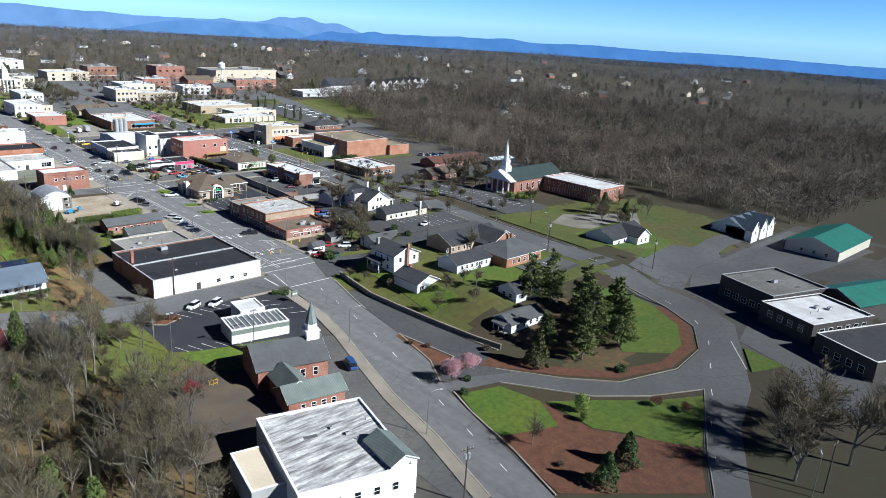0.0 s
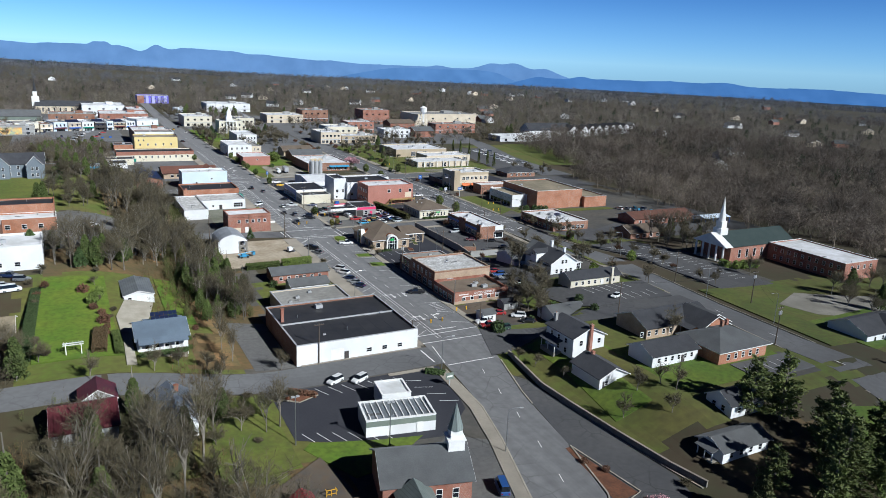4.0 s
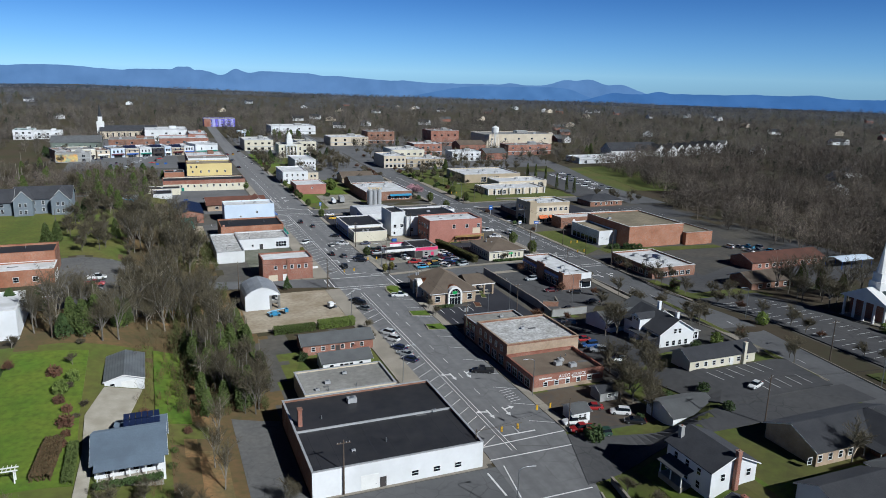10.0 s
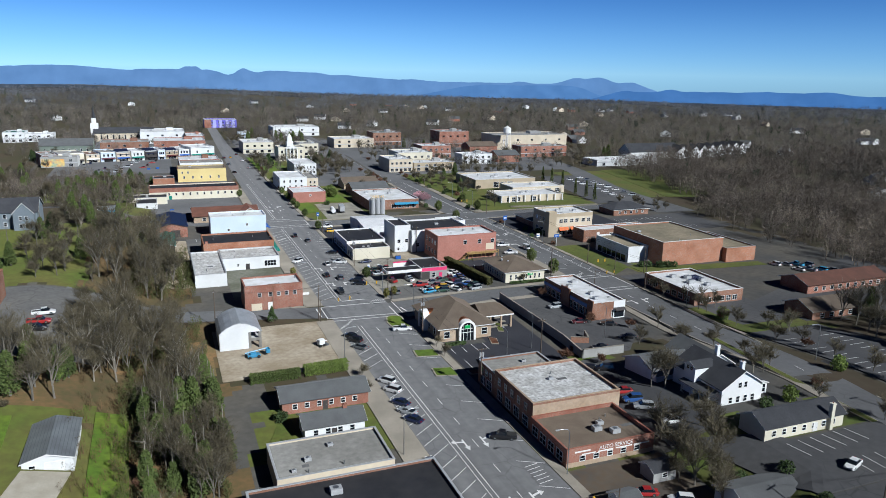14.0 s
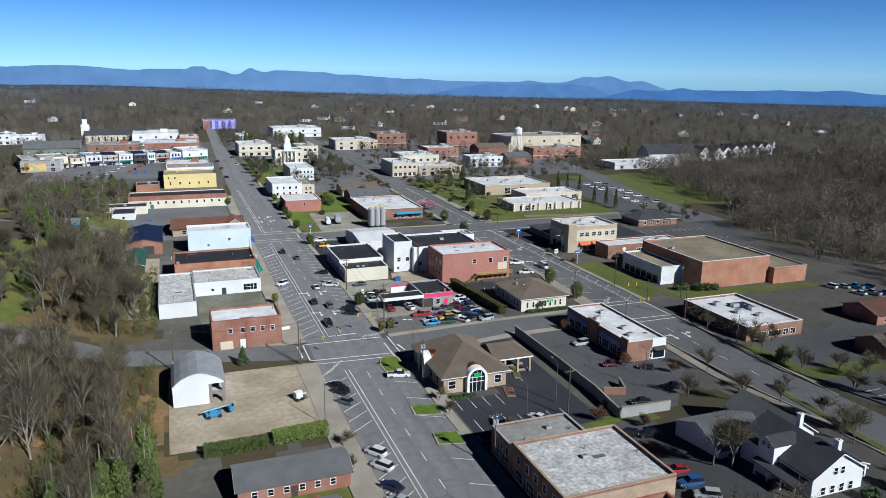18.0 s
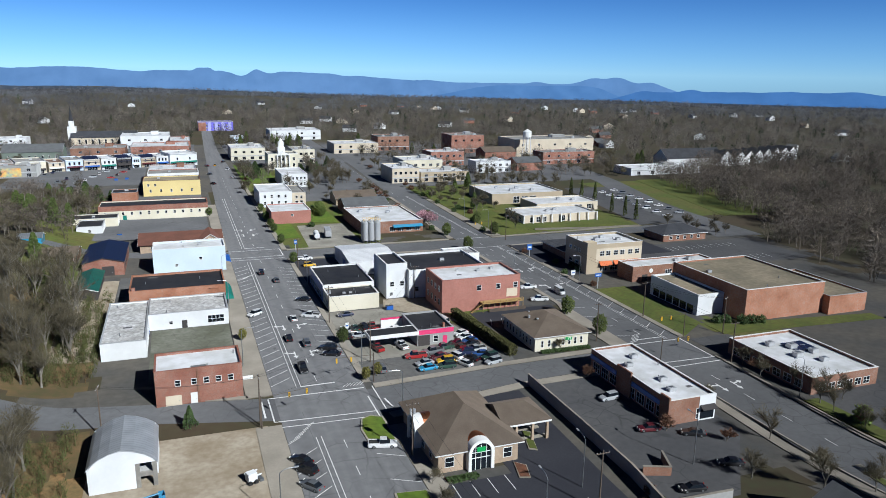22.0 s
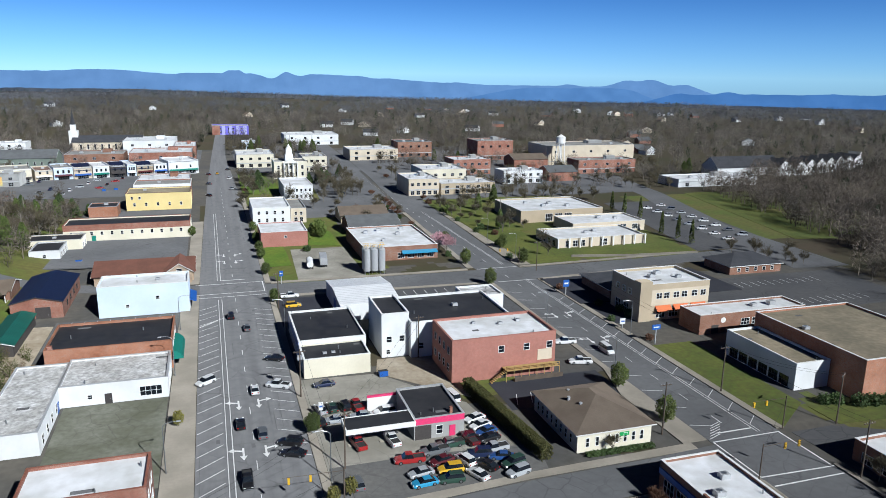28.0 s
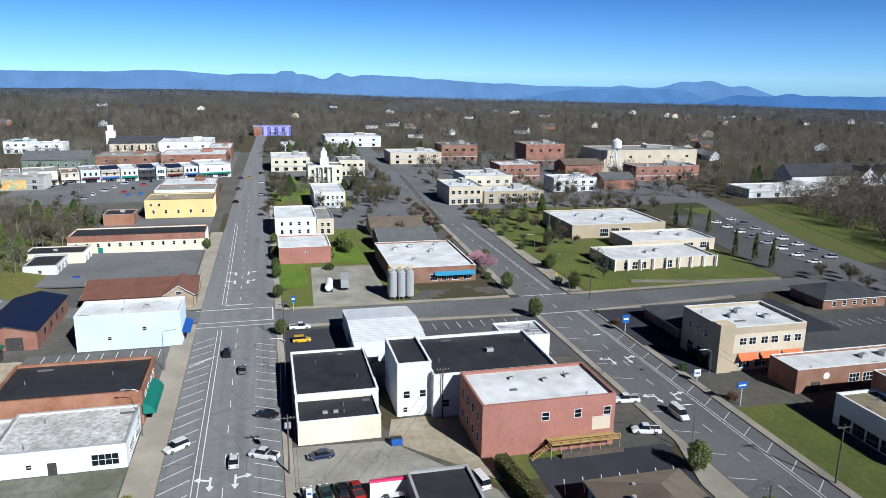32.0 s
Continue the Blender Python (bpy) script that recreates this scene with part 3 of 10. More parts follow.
def drape(name, cells, z, material, label, category, kind="structure"):
    """A sheet laid on the ground out of quads or polygons given as lists of (x, y)."""
    bm = bmesh.new()
    for c in cells:
        flat_poly(bm, c, z, True)
    bmesh.ops.remove_doubles(bm, verts=bm.verts, dist=0.01)
    xs, ys = [v.co.x for v in bm.verts], [v.co.y for v in bm.verts]
    heights = [terr(a, b) for a in np.linspace(min(xs), max(xs), 9) for b in np.linspace(min(ys), max(ys), 9)]
    if len(cells) == 1 and max(heights) - min(heights) > 0.05 and max(ys) < 300:
        for axis, vals in ((0, xs), (1, ys)):
            for c in np.arange(math.floor(min(vals)) + 2.5, max(vals), 2.5):
                nrm = (1, 0, 0) if axis == 0 else (0, 1, 0)
                bmesh.ops.bisect_plane(bm, geom=bm.verts[:] + bm.edges[:] + bm.faces[:], plane_co=(c, 0, 0) if axis == 0 else (0, c, 0), plane_no=nrm)
        for v in bm.verts:
            v.co.z = terr(v.co.x, v.co.y) + z
    top = list(bm.faces)
    r = bmesh.ops.extrude_face_region(bm, geom=top)
    bmesh.ops.translate(bm, verts=[g for g in r["geom"] if isinstance(g, bmesh.types.BMVert)], vec=(0, 0, -0.35))
    return tagged(new(name, mesh_of(bm, name, material)), label, category, kind=kind)


def patch(x0, x1, y0, y1, step=6.0):
    nx_, ny_ = max(1, round((x1 - x0) / step)), max(1, round((y1 - y0) / step))
    xs, ys = np.linspace(x0, x1, nx_ + 1), np.linspace(y0, y1, ny_ + 1)
    return [[(xs[i], ys[j]), (xs[i + 1], ys[j]), (xs[i + 1], ys[j + 1]), (xs[i], ys[j + 1])] for j in range(ny_) for i in range(nx_)]


def strip(left, right, n=5):
    """Quads between two lines of equally many points."""
    out = []
    for (a, b), (c, d) in zip(zip(left, left[1:]), zip(right, right[1:])):
        for i in range(n):
            f, g = i / n, (i + 1) / n
            mix = lambda p, q, k: (p[0] + (q[0] - p[0]) * k, p[1] + (q[1] - p[1]) * k)
            l0, l1, r0, r1 = mix(a, b, f), mix(a, b, g), mix(c, d, f), mix(c, d, g)
            h0, h1 = mix(l0, r0, 0.5), mix(l1, r1, 0.5)
            out += [[l0, h0, h1, l1], [h0, r0, r1, h1]]
    return out


ROADS = {}
ROADS["main"] = drape("road", strip(
    [(-80, -220), (-50, -140), (-36, -99), (-30, -79), (-26.4, -62), (-22.5, -49), (-16.5, -30), (-13, -16), (-10.3, 6), (-9.2, 24), (-9.2, 300), (-8, 400), (-6, 520), (-3, 660), (4, 930)],
    [(-70, -225), (-42, -145), (-27.3, -106), (-18.7, -77), (-15.8, -67), (-9.5, -54), (-5.0, -37), (-1.5, -17), (5, 6), (11, 28), (11, 300), (11, 400), (10, 520), (8, 660), (14, 930)]), 0.08,
    M["asphalt_lanes"], "worn grey asphalt main street with painted parking bays", "road")
ROADS["south"] = drape("road", patch(-150, -9, 8.5, 19.5) , 0.06, M["asphalt"], "grey asphalt side street running up the hill", "road")
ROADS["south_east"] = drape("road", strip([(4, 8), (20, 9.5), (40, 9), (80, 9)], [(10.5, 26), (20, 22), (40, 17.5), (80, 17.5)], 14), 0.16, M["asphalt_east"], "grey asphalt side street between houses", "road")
ROADS["mid_west"] = drape("road", strip([(-150, 168), (-65, 157), (-33, 151.5), (-9, 145)], [(-150, 180), (-65, 168), (-33, 160.5), (-9, 156)]), 0.06, M["asphalt"], "cracked grey asphalt side street", "road")
ROADS["mid_east"] = drape("road", strip([(10.9, 142), (46, 147), (70, 148), (84, 146)], [(10.9, 154), (46, 156.5), (70, 157), (84, 158)]), 0.06, M["asphalt"], "grey asphalt cross street", "road")
ROADS["third"] = drape("road", strip([(-150, 312), (-60, 298), (-9, 282)], [(-150, 320), (-60, 306), (-9, 292)]), 0.06, M["asphalt"], "grey asphalt cross street", "road")
ROADS["third_east"] = drape("road", strip([(10.9, 276), (84, 272)], [(10.9, 288), (84, 287)]), 0.06, M["asphalt"], "grey asphalt cross street beside gravel lot", "road")
ROADS["third_far"] = drape("road", strip([(100, 272), (150, 276), (205, 282)], [(100, 286), (150, 287), (205, 292)]), 0.06, M["asphalt"], "grey asphalt cross street", "road")
ROADS["right"] = drape("road", strip(
    [(-24, -142), (-4.9, -124), (7.9, -116), (32, -103), (52, -92), (65, -83.6), (72, -70.7), (74.5, -52), (73, -24), (75, 7), (78, 40), (83, 90), (84, 150), (84, 300), (88, 400), (97, 536), (104, 700)],
    [(-16, -147), (0.7, -128.8), (22, -117), (41.4, -110.5), (61, -99), (76.8, -89.7), (85, -75), (88, -52), (85, -24), (86, 7), (90, 40), (98, 90), (100, 150), (100, 300), (104, 400), (112, 536), (119, 700)]), 0.07,
    M["asphalt"], "wide grey asphalt street running parallel to the main street", "road")
ROADS["loop"] = drape("road", strip([(-15.0, -64), (0.6, -67), (9.8, -80), (19.2, -89.4), (36.5, -94.3), (52, -92)], [(-15.8, -68), (-4.0, -71.4), (8.0, -88.8), (18.6, -96.8), (32, -103), (44, -99)]), 0.05, M["asphalt"], "curved asphalt slip road round the grassy island", "road")
ROADS["branch"] = drape("road", strip([(66, -96), (63, -112), (50, -120), (45, -150)], [(80, -92), (78, -120), (66, -135), (58, -155)]), 0.05, M["asphalt"], "asphalt slip road", "road")
ROADS["east_far"] = drape("road", strip([(198, 260), (206, 330), (236, 420), (262, 560)], [(222, 258), (226, 330), (252, 420), (278, 560)]), 0.05, M["asphalt"], "wide grey asphalt highway beyond the parking lot", "road")
ROADS["hill_street"] = drape("road", strip([(88, -58), (110, -50), (150, -44), (190, -46)], [(90, -66), (112, -58), (152, -52), (190, -54)]), 0.05, M["asphalt"], "narrow asphalt street past the white houses", "road")

# the lane's shade is put into its colour by the darker asphalt
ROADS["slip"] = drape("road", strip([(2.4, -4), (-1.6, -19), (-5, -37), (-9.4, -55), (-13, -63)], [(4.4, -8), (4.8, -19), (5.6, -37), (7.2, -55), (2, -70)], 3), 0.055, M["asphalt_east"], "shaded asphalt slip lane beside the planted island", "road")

LOT_COUNT = [0]


def lot(poly, mat, label):
    k = LOT_COUNT[0]
    LOT_COUNT[0] += 1
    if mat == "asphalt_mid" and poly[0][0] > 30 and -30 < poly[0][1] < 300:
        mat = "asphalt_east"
    if mat == "asphalt_mid" and (poly[0][1] > 310 or poly[0][1] < -35 and poly[0][0] > 0):
        mat = "asphalt"
    lift = 0.25 if poly[0][0] < -70 or poly[0][0] in (45, 37, 50, 101) else 0
    drape("parking_lot", [poly], 0.045 + 0.004 * (k % 3) + lift, M[mat], label, "car park")


lot([(-55, 7.8), (-55.5, -14), (-47, -18), (-39, -22), (-26, -24), (-17, -15), (-13.6, -2), (-12, 7.8)], "asphalt_dark", "fresh black asphalt car park with white bay lines")
lot([(-53, -44), (-34, -48), (-31, -27), (-26, -24), (-17.5, -30), (-23.5, -49), (-27.3, -62), (-31, -79), (-37, -99), (-42, -99), (-41, -66), (-50, -64)], "asphalt_mid", "grey asphalt apron beside the chapel")
lot([(-74, -60), (-55, -60), (-50, -40), (-53, -22), (-72, -36)], "asphalt_stain", "patched old asphalt yard strewn with dead leaves")
lot([(-55, 21), (-45.2, 20), (-45.2, 52), (-55, 56)], "asphalt_mid", "cracked sloping asphalt drive beside the warehouse")
lot([(-35, 172), (-15, 172), (-15, 208), (-35, 208)], "concrete_mossy", "mossy stained concrete forecourt")
lot([(-46, 243), (-14, 243), (-14, 265), (-46, 265)], "asphalt_mid", "grey asphalt car park between brick shops")
lot([(-60, 322), (-14, 322), (-14, 367), (-60, 367)], "asphalt_mid", "wide grey asphalt car park")
lot([(-125, 478), (-46, 478), (-46, 575), (-125, 585)], "asphalt_mid", "large downtown asphalt car park")
lot([(31, 93), (42, 93), (43.5, 143), (27, 143), (27, 112), (14, 112), (14, 96)], "asphalt_dark", "black asphalt bank car park")
lot([(48, 92), (60, 92), (78, 112), (78, 146), (48, 147)], "asphalt_mid", "grey asphalt car park behind a brick screen wall")
lot([(12.8, 158), (49, 159), (45, 188), (30, 208), (12.8, 209)], "concrete_old", "stained concrete forecourt of the old garage")
lot([(13, 156.2), (50, 158.4), (52, 168), (30, 170), (13, 170)], "asphalt_mid", "asphalt used-car lot")
lot([(53, 182), (80, 182), (80, 196), (53, 196)], "asphalt_dark", "black asphalt car park with white bay lines")
lot([(47, 240), (82, 240), (82, 271), (47, 271)], "asphalt_mid", "grey asphalt car park")
lot([(13, 243), (28, 243), (28, 271), (13, 271)], "asphalt_dark", "dark asphalt car park")
lot([(22, 290), (45, 290), (45, 334), (24, 334)], "concrete_old", "dusty gravel yard with parked trailers")
lot([(45, 17.8), (77, 17.8), (79, 34), (56, 34), (40, 46)], "asphalt_mid", "grey asphalt car park below white houses")
lot([(37, 46), (49, 46), (49, 90), (37, 90)], "asphalt_mid", "grey asphalt yard behind the brick shop")
lot([(12.6, 27), (34, 25), (34, 46), (12.8, 46)], "asphalt_stain", "oil-stained asphalt yard of the garage")
lot([(50, -38), (70, -38), (70, -29), (50, -29)], "asphalt_mid", "grey asphalt drive beside the brick house")
lot([(101, 20), (128, 20), (128, 92), (101, 92)], "asphalt_mid", "grey asphalt church car park")
lot([(128, 96), (215, 96), (215, 155), (128, 118)], "asphalt_mid", "grey asphalt motel car park")
lot([(102, 224), (109, 224), (109, 262), (102, 262)], "asphalt_dark", "dark asphalt car park")
lot([(101, 242), (160, 242), (160, 270), (101, 270)], "asphalt_dark", "dark asphalt car park")
lot([(136, 219), (210, 219), (210, 255), (136, 255)], "asphalt_mid", "wide grey asphalt car park")
lot([(180, 292), (222, 292), (240, 400), (200, 400)], "asphalt_mid", "wide car park with rows of pale cars")
lot([(-100, 115), (-72, 115), (-72, 168), (-100, 168)], "asphalt_mid", "grey asphalt lot on the hill")
lot([(90, -68), (100, -76), (155, -86), (200, -90), (200, -56), (112, -58)], "asphalt_mid", "grey asphalt car park beside low shops")
lot([(32, 396), (86, 396), (96, 560), (58, 560), (52, 446), (32, 446)], "asphalt_mid", "grey asphalt yards between town blocks")
lot([(106, 432), (240, 432), (255, 556), (110, 560)], "asphalt_mid", "grey asphalt yards between civic buildings")
lot([(-150, 586), (-12, 586), (-10, 720), (-150, 720)], "asphalt_mid", "grey asphalt yards behind the shop row")
lot([(14, 560), (98, 560), (104, 750), (14, 750)], "asphalt_mid", "grey asphalt yards between town blocks")
lot([(112, 560), (250, 560), (250, 680), (118, 680)], "asphalt_mid", "grey asphalt yards beside the school")
lot([(-60, 384), (-14, 384), (-14, 433), (-60, 433)], "asphalt_mid", "grey asphalt yard behind the long store")
lot([(102, 158), (106, 100), (128, 100), (128, 150), (112, 158)], "asphalt_mid", "asphalt round the motor store")

lot([(60, -113), (66, -97), (80, -92), (90, -70), (102, -78), (88, -112), (74, -134), (58, -152), (45, -142)], "asphalt_mid", "dark asphalt apron before the low shops")

lot([(89, -46), (122, -38.5), (142, -52), (133, -58), (91, -56)], "asphalt_mid", "pale grey asphalt lot beside the cottages")
lot([(108, 2), (126, 10), (158, -6), (138, -21), (126, -16), (112, -9)], "concrete_old", "pale concrete lot behind the white cottage")


GREEN_COUNT = [0]


def green(name, cells, mat, label):
    k = GREEN_COUNT[0]
    GREEN_COUNT[0] += 1
    drape(name, cells, 0.10 + 0.004 * (k % 4) + (0.2 if abs(cells[0][0][0]) > 55 and cells[0][0][1] < 150 else 0), M[mat], label, "lawn" if name == "lawn" else "ground")


green("lawn", strip([(-102, 30), (-102, 60), (-100, 88)], [(-83, 30), (-84, 58), (-84, 88)]), "grass", "mown green lawn with a pergola")
green("lawn", strip([(-70, 54), (-70, 92)], [(-63, 54), (-64, 92)]), "grass", "narrow mown lawn beside the garage")
green("driveway", strip([(-83, 24), (-82.5, 40), (-83, 56), (-80, 69)], [(-80.8, 24), (-80.6, 40), (-75, 56), (-72.5, 69)]), "kerb", "pale concrete driveway")
green("lawn", strip([(-55, -18), (-49, -31), (-43, -30)], [(-53, -16), (-40, -20), (-31, -22)]), "grass", "green lawn behind the chapel")
green("lawn", strip([(-72, -26), (-70, 7)], [(-57, -24), (-56.5, 7)]), "grass_dry", "rough grass slope")
green("flower_bed", strip([(-6.6, -38), (-7.8, -47), (-9.4, -57)], [(-5.6, -38), (-4.6, -47), (-3.6, -56)]), "mulch", "planted mulch island between the lanes")
green("lawn", strip([(10, -34), (14, -10), (14, 7)], [(29, -34), (29, -10), (29, 7)]), "grass", "sunlit lawn round white houses")
green("lawn", strip([(29, -36), (29, -10)], [(68, -36), (68, -10)]), "grass", "sunlit lawn round brick houses")
green("lawn", strip([(44, -88.5), (58, -86), (70, -69), (72.6, -54)], [(34, -80), (42, -72), (50, -62), (56, -50)]), "grass", "mown lawn of the road island")
green("flower_bed", strip([(-1, -63), (10.5, -78), (20, -87.5), (36.5, -92.6), (52, -90.6), (64.6, -82.4), (71.4, -70)], [(5, -61), (13.4, -75), (21.6, -84), (37, -89.4), (50.6, -87.4), (62.4, -79.8), (69, -68.4)]), "mulch", "red mulch edge of the road island")
green("lawn", [[(62.5, -99), (60.8, -110.5), (50.6, -106.5)]], "grass", "small green traffic island")
green("lawn", strip([(-15, -70), (-18.2, -78), (-21, -87)], [(-5, -73), (-3, -83), (-8, -92)]), "grass", "bright lawn of the park wedge")
green("lawn", strip([(-2, -84), (8, -91), (18, -99), (29.5, -105)], [(-3, -97), (2, -104), (4, -112), (9, -115)]), "grass", "shaded lawn of the park wedge")
green("flower_bed", strip([(-21.4, -88), (-26, -106), (-5, -123)], [(-3.2, -84), (-3.4, -97), (8, -115)]), "mulch", "red pine-straw mulch bed")
green("lawn", strip([(102, 160), (102, 206)], [(114, 168), (114, 206)]), "grass_dry", "mown lawn before the brick hall")
green("lawn", strip([(114, 158), (170, 154)], [(114, 166), (170, 159)]), "grass_dry", "mown lawn strip")
green("lawn", strip([(108, 290), (106, 345)], [(126, 290), (126, 345)]), "grass_dry", "mown lawn beside the low white building")
green("lawn", strip([(126, 296), (178, 290)], [(126, 309), (178, 302)]), "grass_dry", "sloping lawn below the low white building")
green("lawn", strip([(106, 345), (110, 430)], [(130, 345), (130, 430)]), "grass_dry", "park lawn beside the street")
green("lawn", strip([(13, 470), (13, 560)], [(34, 470), (34, 560)]), "grass", "green courthouse lawn")
green("lawn", strip([(13, 310), (13, 340)], [(22, 310), (22, 340)]), "grass", "strip of grass verge")
green("lawn", strip([(32, 340), (32, 365)], [(44, 336), (44, 365)]), "grass", "green lawn between shops")
green("lawn", [[(236, 300), (256, 296), (290, 420), (266, 420)]], "grass_dry", "grass bank beyond the highway")
green("yard", strip([(-44, 108), (-44, 144)], [(-12, 108), (-12, 143.5)]), "dirt", "bare packed-dirt yard")
green("yard", strip([(-58, 190), (-60, 262)], [(-46.2, 190), (-46.2, 262)]), "dirt", "bare dirt yard behind the shops")
green("lawn", strip([(-128, 170), (-128, 250)], [(-78, 172), (-78, 250)]), "grass_dry", "rough grass hillside")
green("bank", strip([(30, 208), (32, 216)], [(47, 190), (46, 216)]), "dirt", "bare earth behind the garage")
green("lawn", strip([(36, 92), (47, 92)], [(36, 84), (47, 84)]), "grass", "grass strip beside a screen wall")
green("lawn", strip([(101, 92), (101, 118)], [(106, 92), (105, 118)]), "grass_dry", "grass verge")
green("lawn", strip([(101, -45), (130, -40)], [(97, -14), (135, -10)]), "grass", "lawn round the white cottage")
green("lawn", strip([(88, -30), (91, 20)], [(101, -30), (101, 20)]), "grass_dry", "grass verge along the street")
green("lawn", strip([(-40, 68.5), (-34, 86)], [(-32, 68.5), (-32, 86)]), "grass_dry", "patch of rough grass")

PAVES = [
    [(13, 139.2), (46, 144), (46, 146.6), (12.6, 141.6)], [(46, 144), (80, 145), (80, 147.4), (46, 146.6)], [(13, 154.5), (46, 157), (46, 158.8), (13, 156.6)], [(46, 157), (80, 157.6), (80, 159.8), (46, 158.8)],
    [(-33, 161), (-14.5, 157.2), (-14.5, 158.8), (-33, 162.6)], [(79, 40), (82, 90), (84, 146), (81.5, 146), (79.5, 90), (76.5, 40)], [(13, 288.6), (81, 287.6), (81, 289.6), (13, 290.6)], [(13, 273.4), (82, 270.4), (82, 272), (13, 275.4)],
    [(100.5, 268), (150, 274), (150, 276), (100.5, 271.5)], [(100.5, 286.6), (178, 290), (178, 291.6), (100.5, 288.6)], [(-44, 19.8), (-11, 19.8), (-11, 21), (-44, 21)],

    [(-14.9, 21), (-9.6, 21), (-9.3, 28), (-9.3, 143), (-14.4, 143)], [(-14.9, 157.5), (-9.3, 157.5), (-9.3, 280), (-14.2, 280)], [(-13.4, 294), (-9.3, 294), (-8.2, 398), (-13, 398)],
    [(11.1, 27), (13.3, 27), (13.3, 110), (15, 112), (15, 136), (11.1, 136)], [(11.1, 158), (12.7, 158), (12.7, 275), (11.1, 275)], [(11.1, 290), (13, 290), (13, 470), (11.1, 470)],
    [(78.5, 160), (83.8, 160), (83.8, 271), (82.2, 271), (82.2, 196), (78.5, 182)], [(100.2, 160), (102, 160), (102, 271), (100.2, 271)], [(98.5, 92), (100.5, 92), (101, 146), (100.2, 146)],
    [(81.5, 290), (83.8, 290), (87.5, 398), (85.5, 398)], [(100.2, 290), (106, 290), (106, 398), (104.2, 398)], [(-13.6, 7.6), (-26, 7.8), (-26, 6.6), (-14, 6.2)],
]
for p in PAVES:
    drape("pavement", [p], 0.20, M["concrete"], "tan concrete pavement with a raised kerb", "pavement")

WALK = [(-37.2, -99), (-31.2, -79), (-27.6, -62), (-23.6, -49), (-17.6, -30), (-14.2, -16), (-12.4, 4)]
drape("pavement", strip([(x - 1.9, y + 0.5) for x, y in WALK], [(x + 0.85, y) for x, y in WALK], 3), 0.20, M["concrete"], "narrow tan concrete pavement along the bending street", "pavement")

# Kerb lines along the curved streets
def kerb_line(pts, label="pale concrete kerb"):
    cells = strip(pts, [(x + 0.35, y) for x, y in pts], 1)
    drape("kerb", cells, 0.24, M["kerb"], label, "kerb")


kerb_line([(-36.3, -99), (-30.3, -79), (-26.7, -62), (-22.8, -49), (-16.8, -30), (-13.3, -16), (-11.6, 5)])
kerb_line([(-27, -106), (-22.2, -92), (-18.5, -77), (-15.4, -68.4)])
kerb_line([(-14.5, -63), (-9.2, -54), (-5.2, -37.5)])
kerb_line([(-1.9, -19), (-0.6, -13), (4.6, 5)])
kerb_line([(-9.6, -58), (-3.2, -56), (-5.2, -38)])
kerb_line([(5.0, -20), (5.8, -38), (7.2, -52), (8.4, -60)])
kerb_line([(0.4, -66.6), (9.6, -79.6), (19, -89), (36.5, -93.9), (52, -91.6), (65, -83.2), (72, -70.3), (74.2, -52)])
kerb_line([(-3.8, -71.8), (8.2, -89.2), (18.8, -97.2), (32, -103.4), (8.0, -116.5), (-4.9, -124.5)])

kerb_line([(74.0, -50), (72.6, -24), (74.6, 7)])
kerb_line([(78.2, 20), (80.2, 60), (82.8, 92), (83.8, 120), (83.8, 145)])
kerb_line([(88.4, -50), (85.4, -24), (86.4, 7), (90.3, 40), (98.3, 90), (100.1, 145)])


# ---- painted lines ----
LINE_MESH = {}


def line(parent, x, y, w, l, turn, z=0.1, mat="line", name="painted_line"):
    key = (w, l, mat)
    if key not in LINE_MESH:
        LINE_MESH[key] = mesh_of(boxes((-w / 2, 0, 0, w / 2, l, 0.012)), name, M[mat])
    ob = new(name, LINE_MESH[key])
    ob.parent = parent
    ob.matrix_basis = pose(x, y, terr(x, y) + z, 0, 0, turn)
    return ob


def arrow(parent, x, y, left=True, z=0.1):
    bm = bmesh.new()
    s = -1 if left else 1
    for n_, pts in enumerate(([(-0.12, 0), (0.12, 0), (0.12, 2.6), (-0.12, 2.6)], [(-0.42, 0.6), (0, -0.5), (0.42, 0.6)], [(s * 0.1, 1.6), (s * 1.1, 2.0), (s * 1.1, 2.35), (s * 0.1, 2.0)], [(s * 1.05, 1.55), (s * 1.75, 2.2), (s * 1.05, 2.8)])):
        flat_poly(bm, [(p[0] * 1.55, p[1] * 1.45) for p in pts], 0.004 * n_)
    ob = new("turn_arrow", mesh_of(bm, "turn_arrow", M["line"]))
    ob.parent = parent
    ob.matrix_basis = pose(x, y, terr(x, y) + z + 0.004, 0, 0, 0)


road = ROADS["main"]
for y in range(30, 138, 10):
    line(road, 1.2, y, 0.14, 3.2, 0)
for y in range(162, 276, 11):
    line(road, 1.2, y, 0.14, 3.2, 0)
for y in range(300, 500, 12):
    line(road, 1.2, y, 0.16, 3.2, 0)
for y0, l in ((24, 112), (160, 115), (296, 120)):
    line(road, -2.7, y0, 0.16, l, 0)
    line(road, -3.7, y0, 0.14, l, 0)
for i in range(23):
    y = 27 + i * 4.6
    if not 98 < y < 104:
        line(road, -9.0, y, 0.14, 6.0, -52)
    if y < 128 and i % 2:
        line(road, 10.8, y, 0.13, 5.6, 62)
for i in range(24):
    y = 162 + i * 4.5
    line(road, -9.0, y, 0.14, 6.0, -52)
    if y < 262 and y > 172:
        line(road, 10.8, y, 0.13, 5.4, 62)
for y in (38.4, 60, 177.6, 198.1, 318.4, 328.7):
    arrow(road, -0.9, y, True)
    arrow(road, 3.1, y, False)
